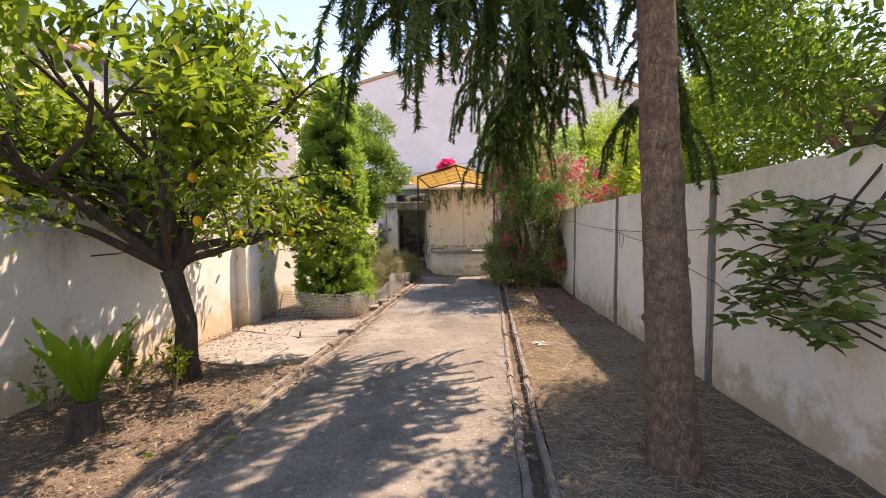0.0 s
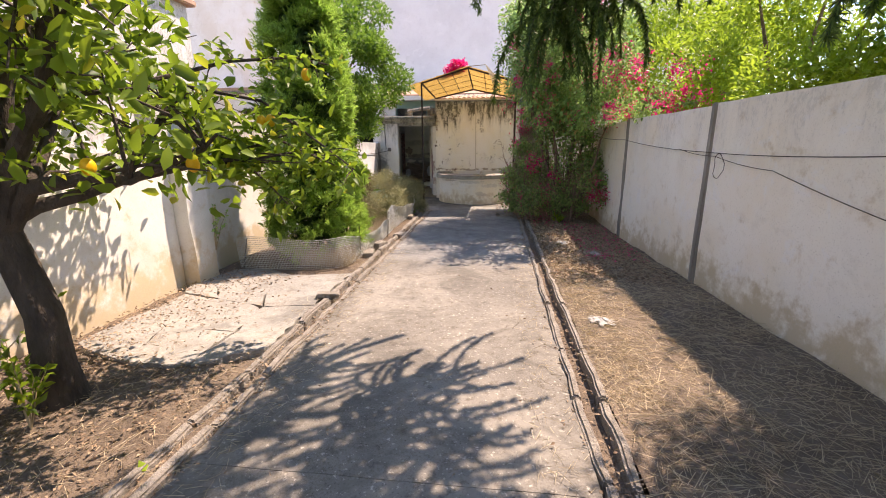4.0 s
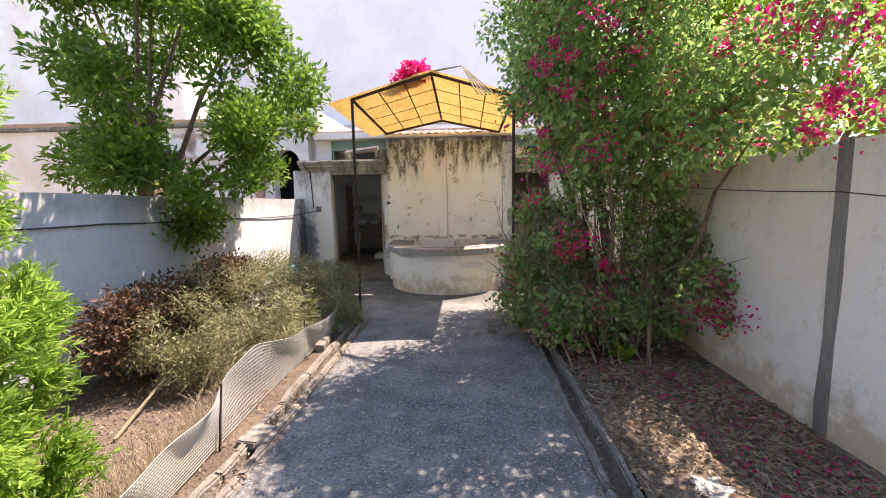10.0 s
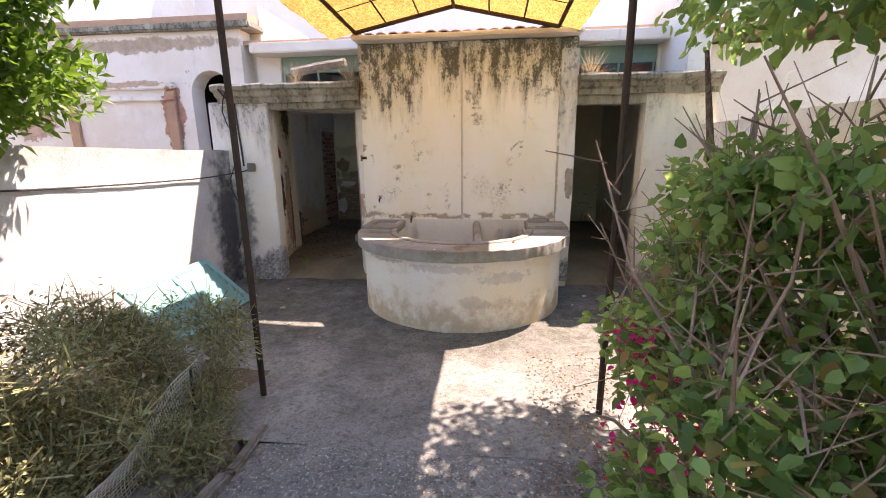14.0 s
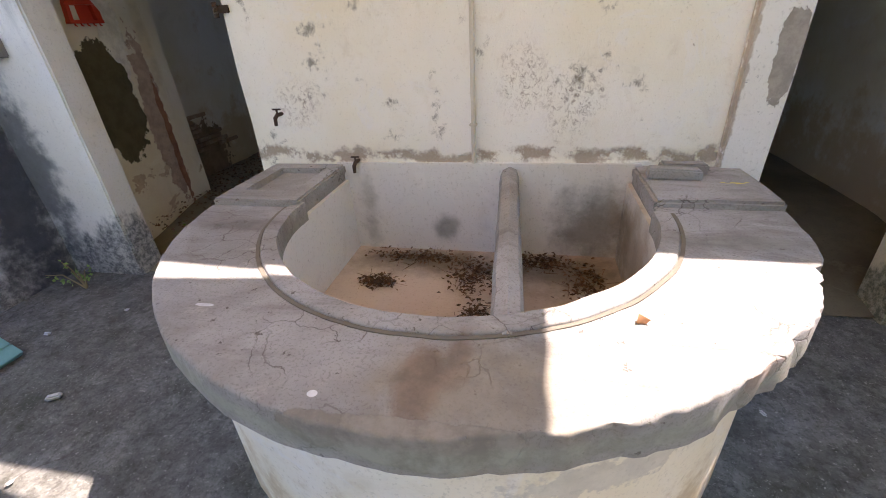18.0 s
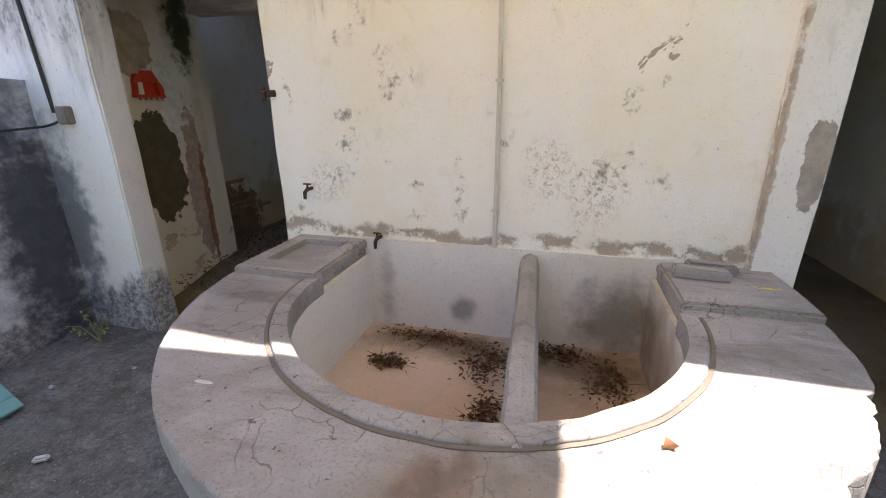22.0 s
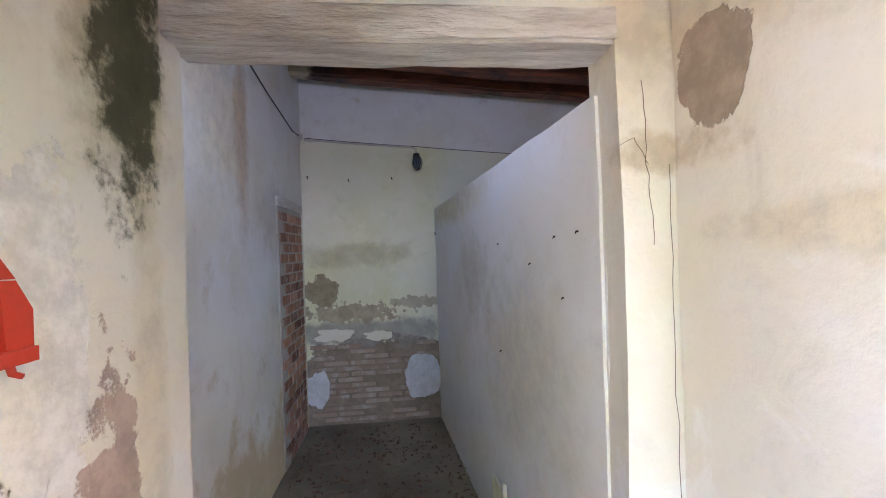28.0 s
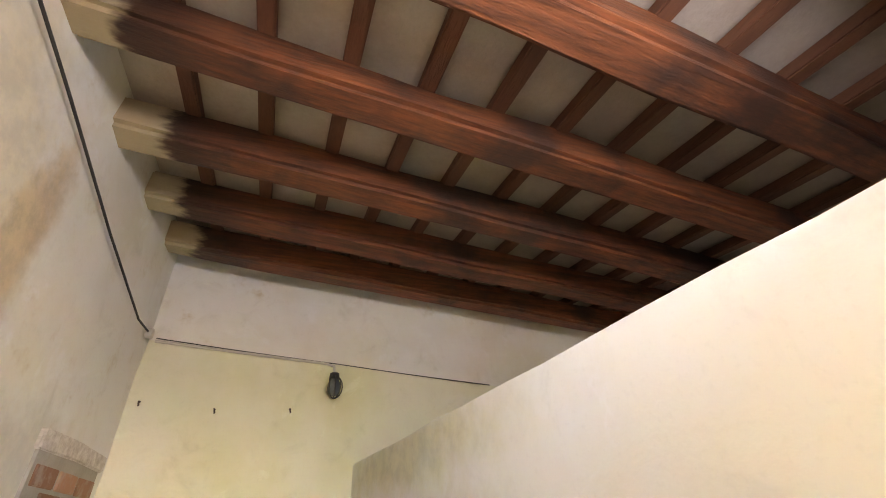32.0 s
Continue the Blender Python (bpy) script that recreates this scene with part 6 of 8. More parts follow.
tp = [(SX + 0.03, SY, -0.05), (SX + 0.01, SY, 0.12), (SX - 0.02, SY, 0.5), (SX - 0.07, SY, 1.4), (SX - 0.13, SY, 2.4), (SX - 0.17, SY + 0.02, 3.4), (SX - 0.2, SY + 0.03, 5.0), (SX - 0.2, SY, 7.5), (SX - 0.2, SY, 9.5)]
pts = []
rad = [0.20, 0.165, 0.150, 0.128, 0.113, 0.108, 0.09, 0.055, 0.02]
fine, fr = [], []
for i in range(len(tp) - 1):
    for k in range(10):
        f = k / 10
        fine.append(Vector(tp[i]).lerp(Vector(tp[i + 1]), f))
        fr.append(rad[i] + (rad[i + 1] - rad[i]) * f)
tube(bm, fine, fr, 22)
for v in bm.verts:
    c = Vector((SX - 0.05 * v.co.z if v.co.z < 3 else SX - 0.17, SY, v.co.z))
    o = (v.co - c)
    o.z = 0
    s = noise.noise(v.co * Vector((9, 9, 5))) * 0.010 + noise.noise(v.co * 26) * 0.006 + 0.012 * max(0, noise.noise(Vector((v.co.x * 4, v.co.y * 4, v.co.z * 3.1))) - 0.35) * 3
    v.co += o.normalized() * s
part("trunk", bm, M_BARK, spr, "grey-brown bark with knots and cut stubs", smooth=True)
for z, a in ((0.95, 2.9), (1.33, 5.9), (1.55, 3.6), (1.02, 6.1), (2.05, 4.4), (2.35, 2.6), (1.75, 5.0), (0.62, 4.0), (2.55, 5.4), (2.75, 3.3)):
    bm = bmesh.new()
    c = Vector((SX - 0.055 * z, SY, z))
    d = Vector((math.cos(a), math.sin(a), 0.1))
    tube(bm, [c + d * 0.10, c + d * 0.125, c + d * 0.146], [0.036, 0.028, 0.018], 8)
    part("branch_stub", bm, M_BARK, spr, smooth=True)
bough_ends = [((1.35, 6.05, 2.55), 5.3), ((1.55, 6.25, 2.7), 5.5), ((1.8, 6.4, 2.8), 5.2), ((2.2, 6.0, 3.1), 5.0), ((1.1, 6.6, 3.3), 5.9), ((1.25, 6.9, 3.7), 6.2), ((0.9, 3.1, 2.85), 4.8), ((0.7, 3.3, 3.05), 5.0), ((1.3, 3.2, 3.0), 5.0), ((2.7, 4.5, 2.5), 4.6), ((2.9, 2.2, 3.2), 4.9), ((1.0, 5.6, 4.2), 6.3), ((2.6, 6.0, 4.6), 6.6)]
N_at, N_dir = [], []
for (ex, ey, ez), z0 in bough_ends:
    a = Vector((SX - 0.2, SY, z0))
    e = Vector((ex, ey, ez))
    m1 = a.lerp(e, 0.35) + Vector((0, 0, 0.35))
    m2 = a.lerp(e, 0.75) + Vector((0, 0, 0.30))
    curve = []
    for i in range(17):
        f = i / 16
        curve.append(a * (1 - f) ** 3 + m1 * 3 * f * (1 - f) ** 2 + m2 * 3 * f * f * (1 - f) + e * f ** 3)
    bm = bmesh.new()
    tube(bm, curve, [0.035 * (1 - 0.8 * i / 16) for i in range(17)], 6)
    for i in range(3, 17):
        for q in range(7):
            st = curve[i] + Vector(rg.normal(size=3)) * 0.04
            side = Vector((rg.normal(), rg.normal(), 0)).normalized()
            ln = rg.uniform(0.25, 0.6) * (0.7 + 0.5 * i / 16)
            tw = [st + side * (0.62 * ln * math.sin(f * 1.5)) + Vector((0, 0, -ln * f * f * 0.9)) for f in (0, 0.25, 0.5, 0.75, 1.0)]
            tube(bm, tw, [0.005, 0.004, 0.003, 0.003, 0.002], 3)
            m = int(820 * ln)
            fs = rg.uniform(0.05, 1.03, m)
            pa = np.stack([np.interp(fs, (0, 0.25, 0.5, 0.75, 1.0), [p[c] for p in tw]) for c in range(3)], 1)
            N_at.append(pa)
            N_dir.append(np.array([0, 0, -1.0]) + rg.normal(size=(m, 3)) * 0.6)
    part("bough", bm, M_BARK_DARK, spr)
N_at, N_dir = np.concatenate(N_at), np.concatenate(N_dir)
under(blades("needles", N_at, N_dir, 0.052, 0.009, M_SPRUCE_AND_CORE, rg), spr)

# broad-leaved trees beyond the walls
rg = np.random.default_rng(14)
tree("neighbour_tree", "leafy tree hanging over the grey wall", (-3.45, 12.6, 0), 2.6, 0.10, M_BROAD, M_BARK, rg, 30000, (-2.6, 12.6, 3.2, 1.5, 1.6, 1.85), 62, 0.34, 0.105, 0.045)
tree("garden_tree", "bright yellow-green tree beyond the white wall", (4.9, 9.3, 0), 2.4, 0.10, M_YELLOWGREEN, M_BARK, rg, 28000, (4.8, 9.0, 2.7, 1.5, 2.5, 1.35), 60, 0.42, 0.10, 0.04)
tree("garden_tree", "bright yellow-green tree beyond the white wall", (5.4, 13.3, 0), 3.0, 0.12, M_YELLOWGREEN, M_BARK, rg, 24000, (5.2, 13.3, 3.2, 1.9, 2.2, 1.7), 56, 0.46, 0.10, 0.04)
tree("shade_tree", "dense green tree beyond the white wall", (5.3, 5.2, 0), 3.4, 0.14, M_BROAD, M_BARK, rg, 36000, (5.0, 5.0, 3.6, 1.9, 2.6, 1.8), 70, 0.5, 0.09, 0.042)
tree("shade_tree", "dense green tree beyond the white wall", (5.6, 0.8, 0), 3.4, 0.14, M_BROAD, M_BARK, rg, 12000, (5.4, 0.8, 3.6, 2.0, 2.2, 2.0), 40, 0.5, 0.11, 0.05)
tree("orchard_tree", "dark green orchard tree beyond the garden wall", (-4.6, 4.6, 0), 2.2, 0.11, M_LEMON, M_BARK_DARK, rg, 11000, (-4.5, 4.6, 2.5, 1.5, 2.4, 1.3), 40, 0.45, 0.10, 0.05)
tree("orchard_tree", "dark green orchard tree beyond the garden wall", (-4.6, 0.2, 0), 2.4, 0.11, M_LEMON, M_BARK_DARK, rg, 8000, (-4.4, 0.2, 2.7, 1.5, 2.0, 1.5), 34, 0.5, 0.10, 0.05)

# flowering climber grown into a tree by the drain
rg = np.random.default_rng(15)
bou = thing("bougainvillea", "huge magenta-flowered climber grown into a leafy thicket", "climbing plant", (2.4, 12.1, 0))
for i, (bx, by, ex, ey, ez) in enumerate(((2.42, 12.10, 2.0, 12.0, 3.4), (2.30, 12.35, 1.7, 12.4, 2.8), (2.55, 12.25, 2.7, 12.5, 3.0), (2.36, 11.92, 2.1, 11.3, 2.3), (2.75, 12.75, 2.9, 12.3, 2.6), (2.15, 12.55, 1.5, 12.8, 2.0), (2.62, 11.95, 3.1, 11.0, 2.1), (2.2, 12.2, 1.6, 12.2, 4.2))):
    a, e = Vector((bx, by, -0.03)), Vector((ex, ey, ez))
    pts = [a.lerp(e, f) + Vector((rg.normal() * 0.05, rg.normal() * 0.05, 0)) * (0 < f) for f in (0, 0.2, 0.4, 0.6, 0.8, 1.0)]
    bm = bmesh.new()
    tube(bm, pts, [0.07, 0.058, 0.052, 0.045, 0.035, 0.02] if i < 3 else [0.035, 0.03, 0.027, 0.022, 0.016, 0.008], 8)
    part("stem", bm, M_BARK, bou, "woody grey-brown stem", smooth=True)
upper = scatter_blobs(2.1, 12.2, 3.35, 1.05, 1.1, 1.65, 84, 0.38, rg) + scatter_blobs(2.9, 10.9, 2.25, 0.55, 1.3, 0.35, 30, 0.24, rg) + scatter_blobs(3.4, 9.3, 2.15, 0.35, 1.0, 0.22, 14, 0.2, rg) + scatter_blobs(2.65, 10.5, 3.1, 0.6, 1.2, 0.7, 30, 0.28, rg) + scatter_blobs(2.0, 10.7, 3.6, 0.6, 0.9, 0.4, 18, 0.28, rg) + scatter_blobs(2.45, 13.9, 3.3, 0.75, 0.9, 0.8, 22, 0.34, rg)
lower = scatter_blobs(1.65, 12.3, 0.85, 0.55, 0.85, 0.85, 80, 0.2, rg) + scatter_blobs(2.3, 12.0, 1.2, 0.75, 0.6, 1.05, 70, 0.24, rg) + scatter_blobs(2.9, 11.6, 0.75, 0.45, 0.7, 0.55, 24, 0.2, rg) + scatter_blobs(2.0, 11.45, 0.45, 0.6, 0.25, 0.4, 44, 0.17, rg)
upper = [b for b in upper if b[0] > 1.05 and b[2] > 2.0]
lower = [b for b in lower if b[0] > 1.12 and 0.2 < b[2] < 2.1 and (b[2] < 1.15 or b[0] > 1.45)]
n = 42000
at, d = blob_points(upper, n, rg, 0.5)
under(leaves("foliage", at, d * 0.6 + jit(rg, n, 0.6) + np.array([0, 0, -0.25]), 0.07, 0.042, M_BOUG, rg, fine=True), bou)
n = 27000
at, d = blob_points(lower, n, rg, 0.7)
keep = (at[:, 2] > 0.05) & ((at[:, 0] < 1.9) | (at[:, 0] > 2.75) | (at[:, 2] < 0.55) | (rg.uniform(0, 1, n) < 0.24))
at, d = at[keep], d[keep]
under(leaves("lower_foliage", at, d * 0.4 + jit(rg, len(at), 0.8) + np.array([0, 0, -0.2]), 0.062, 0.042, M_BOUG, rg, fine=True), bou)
k = rg.integers(0, len(at), 3600)
under(blades("brushwood", at[k], jit(rg, len(k), 0.8) + np.array([0, 0, 0.5]), 0.24, 0.0065, M_DEADWOOD, rg), bou)
for q in range(150):
    e = Vector(lower[q % len(lower)][:3]) + Vector(rg.normal(size=3)) * 0.12
    if e.z < 0.1:
        continue
    s_ = Vector((min(2.5, max(1.5, e.x + 0.35 + rg.normal() * 0.25)), 12.15 + rg.normal() * 0.35, 0.0))
    mid_ = s_.lerp(e, 0.55) + Vector((rg.normal() * 0.08, rg.normal() * 0.08, 0.12))
    bm = bmesh.new()
    tube(bm, [s_, mid_, e, e + (e - mid_) * 0.5 + Vector((0, 0, -0.05))], [0.013, 0.009, 0.005, 0.002], 4)
    part("thin_stem", bm, M_DEADWOOD, bou)
# young growth hanging at head height, with a few withered leaves
at, d = blob_points([(1.95, 11.25, 2.1, 0.30, 0.28, 0.22), (2.3, 11.2, 2.3, 0.35, 0.3, 0.3), (2.5, 11.3, 1.85, 0.3, 0.25, 0.2), (1.75, 11.5, 2.5, 0.3, 0.3, 0.3)], 620, rg, 0.6)
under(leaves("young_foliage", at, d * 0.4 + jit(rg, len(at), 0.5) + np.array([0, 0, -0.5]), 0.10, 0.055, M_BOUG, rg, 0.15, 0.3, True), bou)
under(leaves("withered_foliage", at[::14] + np.array([0.0, -0.02, -0.03]), jit(rg, len(at[::14]), 0.4) + np.array([0, 0, -0.8]), 0.10, 0.05, M_WITHER, rg, 0.3, 0.4, True), bou)
# bare dry shoots standing above the lower thicket
for q in range(30):
    s_ = Vector((rg.uniform(1.3, 2.1), rg.uniform(11.8, 13.3), rg.uniform(0.5, 1.1)))
    e = s_ + Vector((rg.normal() * 0.22, rg.normal() * 0.22, rg.uniform(0.4, 0.95)))
    bm = bmesh.new()
    tube(bm, [s_, s_.lerp(e, 0.5) + Vector((rg.normal() * 0.05, rg.normal() * 0.05, 0)), e], [0.009, 0.006, 0.003], 5)
    for j in range(4):
        a_ = s_.lerp(e, rg.uniform(0.35, 0.95))
        tube(bm, [a_, a_ + Vector((rg.normal() * 0.12, rg.normal() * 0.12, rg.uniform(0.0, 0.14)))], [0.004, 0.002], 4)
    part("dry_shoot", bm, M_DEADWOOD, bou, "bare brown shoot")
# flower heads: clusters of papery bracts
C = []
for (x0, x1, y0, y1, z0, z1, m) in ((1.25, 2.2, 11.15, 11.5, 0.3, 1.15, 9), (2.65, 3.15, 10.8, 11.25, 0.5, 0.95, 8), (1.2, 2.8, 10.85, 11.25, 2.0, 3.9, 34), (2.3, 3.4, 9.4, 11.4, 1.95, 3.1, 60), (3.1, 3.6, 8.4, 9.7, 2.0, 2.6, 20), (1.6, 2.9, 9.4, 10.6, 2.6, 4.0, 22), (1.35, 1.9, 11.0, 11.5, 1.2, 2.0, 6), (1.2, 1.4, 11.9, 12.6, 0.4, 1.0, 4), (1.3, 1.7, 11.8, 12.3, 2.6, 4.4, 8)):
    C += [(rg.uniform(x0, x1), rg.uniform(y0, y1), rg.uniform(z0, z1)) for _ in range(m)]
C = np.array(C)
rep = 34
at = np.repeat(C, rep, 0) + jit(rg, len(C) * rep, 1.0) * np.repeat(rg.uniform(0.025, 0.085, len(C)), rep)[:, None]
under(leaves("flower_mass", at, jit(rg, len(at), 1.0) + np.array([0, 0, -0.1]), 0.033, 0.030, M_BRACT, rg, 0.3, fine=True), bou)
rt = thing("climber_spray", "magenta bougainvillea spray lying on the canopy ridge", "climbing plant", (0.0, 13.6, 3.4))
at, d = blob_points([(0.02, 13.65, 3.50, 0.22, 0.2, 0.12), (-0.2, 13.75, 3.42, 0.15, 0.2, 0.10)], 700, rg)
under(leaves("flower_mass", at, d + jit(rg, len(at), 0.6), 0.06, 0.05, M_BRACT, rg, 0.3), rt)["kind"] = "stuff"
bm = bmesh.new()
for q in range(5):
    tube(bm, [(1.1 - q * 0.05, 12.6, 2.9), (0.7, 13.2, 3.42), (0.1 - q * 0.06, 13.65, 3.45)], [0.010, 0.007, 0.004], 5)
part("stem", bm, M_TWIG, rt)

# half-dead shrub by the net
rg = np.random.default_rng(16)
bush = thing("dry_shrub", "sprawling half-dead olive-grey shrub", "shrub", (-1.7, 11.9, 0))
blobs = scatter_blobs(-1.75, 11.9, 0.42, 0.85, 1.5, 0.56, 120, 0.16, rg) + scatter_blobs(-1.2, 12.9, 0.35, 0.5, 0.55, 0.42, 30, 0.15, rg)


def in_bed(p):
    return (p[:, 2] > 0.0) & (p[:, 0] > -2.68) & (p[:, 0] < -0.98 + 0.36 * (p[:, 1] > 12.4))


n = 9000
at, d = blob_points(blobs, n, rg, 0.35)
ok = in_bed(at)
at, d = at[ok], d[ok]
under(blades("brushwood", at, d * 0.8 + jit(rg, len(at), 0.7) + np.array([0, 0, 0.15]), 0.15, 0.007, M_DRY, rg), bush)
k = rg.integers(0, len(at), 42000)
p = at[k] + jit(rg, len(k), 0.045)
p = p[in_bed(p)]
under(leaves("foliage", p, jit(rg, len(p), 1.0), 0.036, 0.014, M_DRY, rg), bush)
bm = bmesh.new()
for q in range(70):
    b = blobs[q % len(blobs)]
    e = Vector(b[:3])
    if e.x < -2.6 or e.z < 0.05:
        continue
    s_ = Vector((-1.75 + rg.normal() * 0.3, min(13.2, 11.9 + rg.normal() * 0.6), 0.0))
    tube(bm, [s_, s_.lerp(e, 0.5) + Vector((rg.normal() * 0.06, rg.normal() * 0.06, 0.1)), e], [0.012, 0.008, 0.003], 4)
part("stem", bm, M_TWIG, bush)
at, d = blob_points([(-2.25, 11.2, 0.6, 0.35, 0.45, 0.35), (-2.1, 12.0, 0.75, 0.4, 0.4, 0.3), (-2.3, 12.6, 0.7, 0.3, 0.4, 0.3), (-2.35, 10.75, 0.55, 0.25, 0.4, 0.35), (-1.95, 11.5, 0.85, 0.25, 0.3, 0.16)], 7600, rg)
ok = in_bed(at)
at, d = at[ok], d[ok]
under(leaves("dead_foliage", at, d + jit(rg, len(at), 0.8), 0.065, 0.03, M_DRYDARK, rg), bush)

# bird's-nest fern on its stump, and weeds round the lemon tree
rg = np.random.default_rng(17)
fern = thing("nest_fern", "bright green bird's-nest fern on a stump", "fern", (-1.76, 3.57, 0))
bm = bmesh.new()
tube(bm, [(-1.76, 3.57, -0.05), (-1.76, 3.57, 0.12), (-1.75, 3.58, 0.27)], [0.15, 0.11, 0.08], 14)
for v in bm.verts:
    v.co += noise.noise_vector(v.co * 9) * 0.025
part("stump", bm, M_BARK_DARK, fern, "rotting dark stump")
for q in range(14):
    a = q * 2.4 + rg.uniform(-0.3, 0.3)
    ln, lean = rg.uniform(0.46, 0.76), rg.uniform(0.04, 0.40)
    bm = bmesh.new()
    rows = []
    for i in range(9):
        f = i / 8
        out_, up_ = ln * (lean * f + 0.25 * f * f), ln * (f - 0.28 * f * f * lean * 1.6)
        c = Vector((-1.75 + math.cos(a) * (0.03 + out_), 3.58 + math.sin(a) * (0.03 + out_), 0.22 + up_))
        w = 0.066 * math.sin(min(1, f * 0.93 + 0.10) * math.pi) ** 0.7 + 0.004
        s_ = Vector((-math.sin(a), math.cos(a), 0))
        wav = 0.012 * math.sin(i * 2.1 + q)
        rows.append([bm.verts.new(c - s_ * w + Vector((0, 0, 0.018 + wav))), bm.verts.new(c), bm.verts.new(c + s_ * w + Vector((0, 0, 0.018 - wav)))])
    for p, r_ in zip(rows, rows[1:]):
        for k in range(2):
            bm.faces.new((p[k], p[k + 1], r_[k + 1], r_[k]))
    part("frond", bm, M_FERN, fern, smooth=True)


def weed(name, label, at, n, spread, height, length, width, material, seed):
    r_ = np.random.default_rng(seed)
    t = thing(name, label, "weed", at)
    P, D = [], []
    for q in range(max(4, n // 14)):
        e = Vector(at) + Vector((r_.normal() * spread, r_.normal() * spread, height * r_.uniform(0.5, 1.0)))
        m = Vector(at).lerp(e, 0.5) + Vector((0, 0, 0.06))
        bm = bmesh.new()
        tube(bm, [Vector(at), m, e], [0.006, 0.004, 0.002], 4)
        part("stem", bm, M_TWIG, t)
        for _ in range(14):
            f = r_.uniform(0.3, 1.05)
            P.append(np.array(Vector(at).lerp(e, f)))
            D.append(np.array((e - Vector(at)).normalized()) + r_.normal(size=3) * 0.8)
    under(leaves("foliage", np.array(P), np.array(D), length, width, material, r_), t)
    return t


weed("weed", "leafy green weed at the foot of the lemon tree", (-1.72, 4.45, 0.0), 110, 0.14, 0.55, 0.075, 0.042, M_LEMON, 1)
weed("weed", "leafy green weed beside the fern", (-2.1, 4.3, 0.0), 170, 0.24, 0.6, 0.08, 0.04, M_LEMON, 2)
weed("weed", "scrappy green weed by the boundary wall", (-2.45, 3.9, 0.0), 110, 0.2, 0.45, 0.07, 0.035, M_BROAD, 3)
weed("seedling", "bright green seedling in the leaf litter", (2.26, 11.45, 0.0), 20, 0.07, 0.16, 0.11, 0.045, M_YELLOWGREEN, 4)
weed("weed", "small weed growing at the door foot", (-1.98, 16.65, 0.0), 30, 0.05, 0.20, 0.03, 0.014, M_BROAD, 5)
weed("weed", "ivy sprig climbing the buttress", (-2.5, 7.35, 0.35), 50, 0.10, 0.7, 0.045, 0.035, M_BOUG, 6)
weed("weed", "weed sprouting beside the drain", (-0.95, 12.2, 0.0), 40, 0.1, 0.22, 0.04, 0.02, M_BROAD, 7)
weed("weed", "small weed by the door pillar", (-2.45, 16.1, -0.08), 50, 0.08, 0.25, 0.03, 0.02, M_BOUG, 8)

# glossy whorled shrub leaning over the white wall near the start
rg = np.random.default_rng(18)
glo = thing("glossy_shrub", "glossy whorled-leaf shrub leaning over the white wall", "shrub", (3.9, 3.0, 0))
bm = bmesh.new()
P, D = [], []
for q in range(64):
    e = Vector((rg.uniform(3.0, 3.5), rg.uniform(3.0, 4.3), rg.uniform(0.85, 1.75)))
    if q > 44:
        e = Vector((rg.uniform(3.3, 4.4), rg.uniform(1.8, 3.6), rg.uniform(2.0, 2.5)))
    s_ = Vector((min(e.x + 0.30, 3.55), e.y - rg.uniform(0.02, 0.2), e.z + rg.uniform(-0.10, 0.08)))
    tube(bm, [s_, s_.lerp(e, 0.5) + Vector((0, 0, 0.05)), e], [0.008, 0.007, 0.005], 5)
    for w in range(13):
        a = w * 2.4
        P.append(np.array(e) + rg.normal(size=3) * 0.03)
        D.append(np.array([math.cos(a), math.sin(a), rg.uniform(-0.5, 0.25)]))
for q in range(7):
    e = Vector((3.35, 3.0 + q * 0.2, 1.75 - 0.12 * q + rg.normal() * 0.1))
    tube(bm, [Vector((4.0, 3.1, -0.05)), Vector((3.95, 3.1, 1.6)), Vector((3.75, 3.1 + q * 0.1, 2.25)), e], [0.03, 0.024, 0.018, 0.009], 6)
part("branch_work", bm, M_BARK_DARK, glo)
under(leaves("foliage", np.array(P), np.array(D), 0.125, 0.050, M_GLOSSY, rg, 0.12, 0.35, True), glo)

# ---- ground litter ----
rg = np.random.default_rng(19)


def flat(n, x0, x1, y0, y1, z, keep=None):
    at = np.stack([rg.uniform(x0, x1, n), rg.uniform(y0, y1, n), z + rg.uniform(0, 0.02, n)], 1)
    return at if keep is None else at[keep(at)]


def lying(n):
    a = rg.uniform(0, 2 * np.pi, n)
    return np.stack([np.cos(a), np.sin(a), rg.normal(size=n) * 0.16], 1)


at = flat(26000, 1.74, 3.5, -1.0, 11.5, 0.0, lambda p: p[:, 0] < 3.1 + 0.062 * (10.2 - p[:, 1]))
tagged(blades("straw", at, lying(len(at)), 0.13, 0.0042, M_STRAW, rg), "cut dry straw scattered over the strip", "straw", kind="stuff")
at = flat(6000, 1.72, 3.1, 7.5, 13.5, 0.005)
tagged(leaves("leaf_litter", at, lying(len(at)), 0.055, 0.03, M_LITTER, rg, 0.3), "fallen brown and magenta leaves under the climber", "leaf litter", kind="stuff")
at = flat(9000, -2.7, -0.9, 0.5, 13.2, 0.0, lambda p: (p[:, 1] < 5.3) | (p[:, 1] > 7.7))
tagged(leaves("leaf_litter", at, lying(len(at)), 0.034, 0.016, M_LITTER, rg, 0.3), "dry leaves strewn over the planting bed", "leaf litter", kind="stuff")
at = flat(2600, -2.65, -1.2, 5.0, 7.6, 0.005, lambda p: rg.uniform(0, 1, len(p)) < np.clip((-1.25 - p[:, 0]) / 1.3, 0.05, 1))
tagged(leaves("leaf_litter", at, lying(len(at)), 0.036, 0.017, M_LITTER, rg, 0.3), "dry leaves drifted over the broken paving", "leaf litter", kind="stuff")
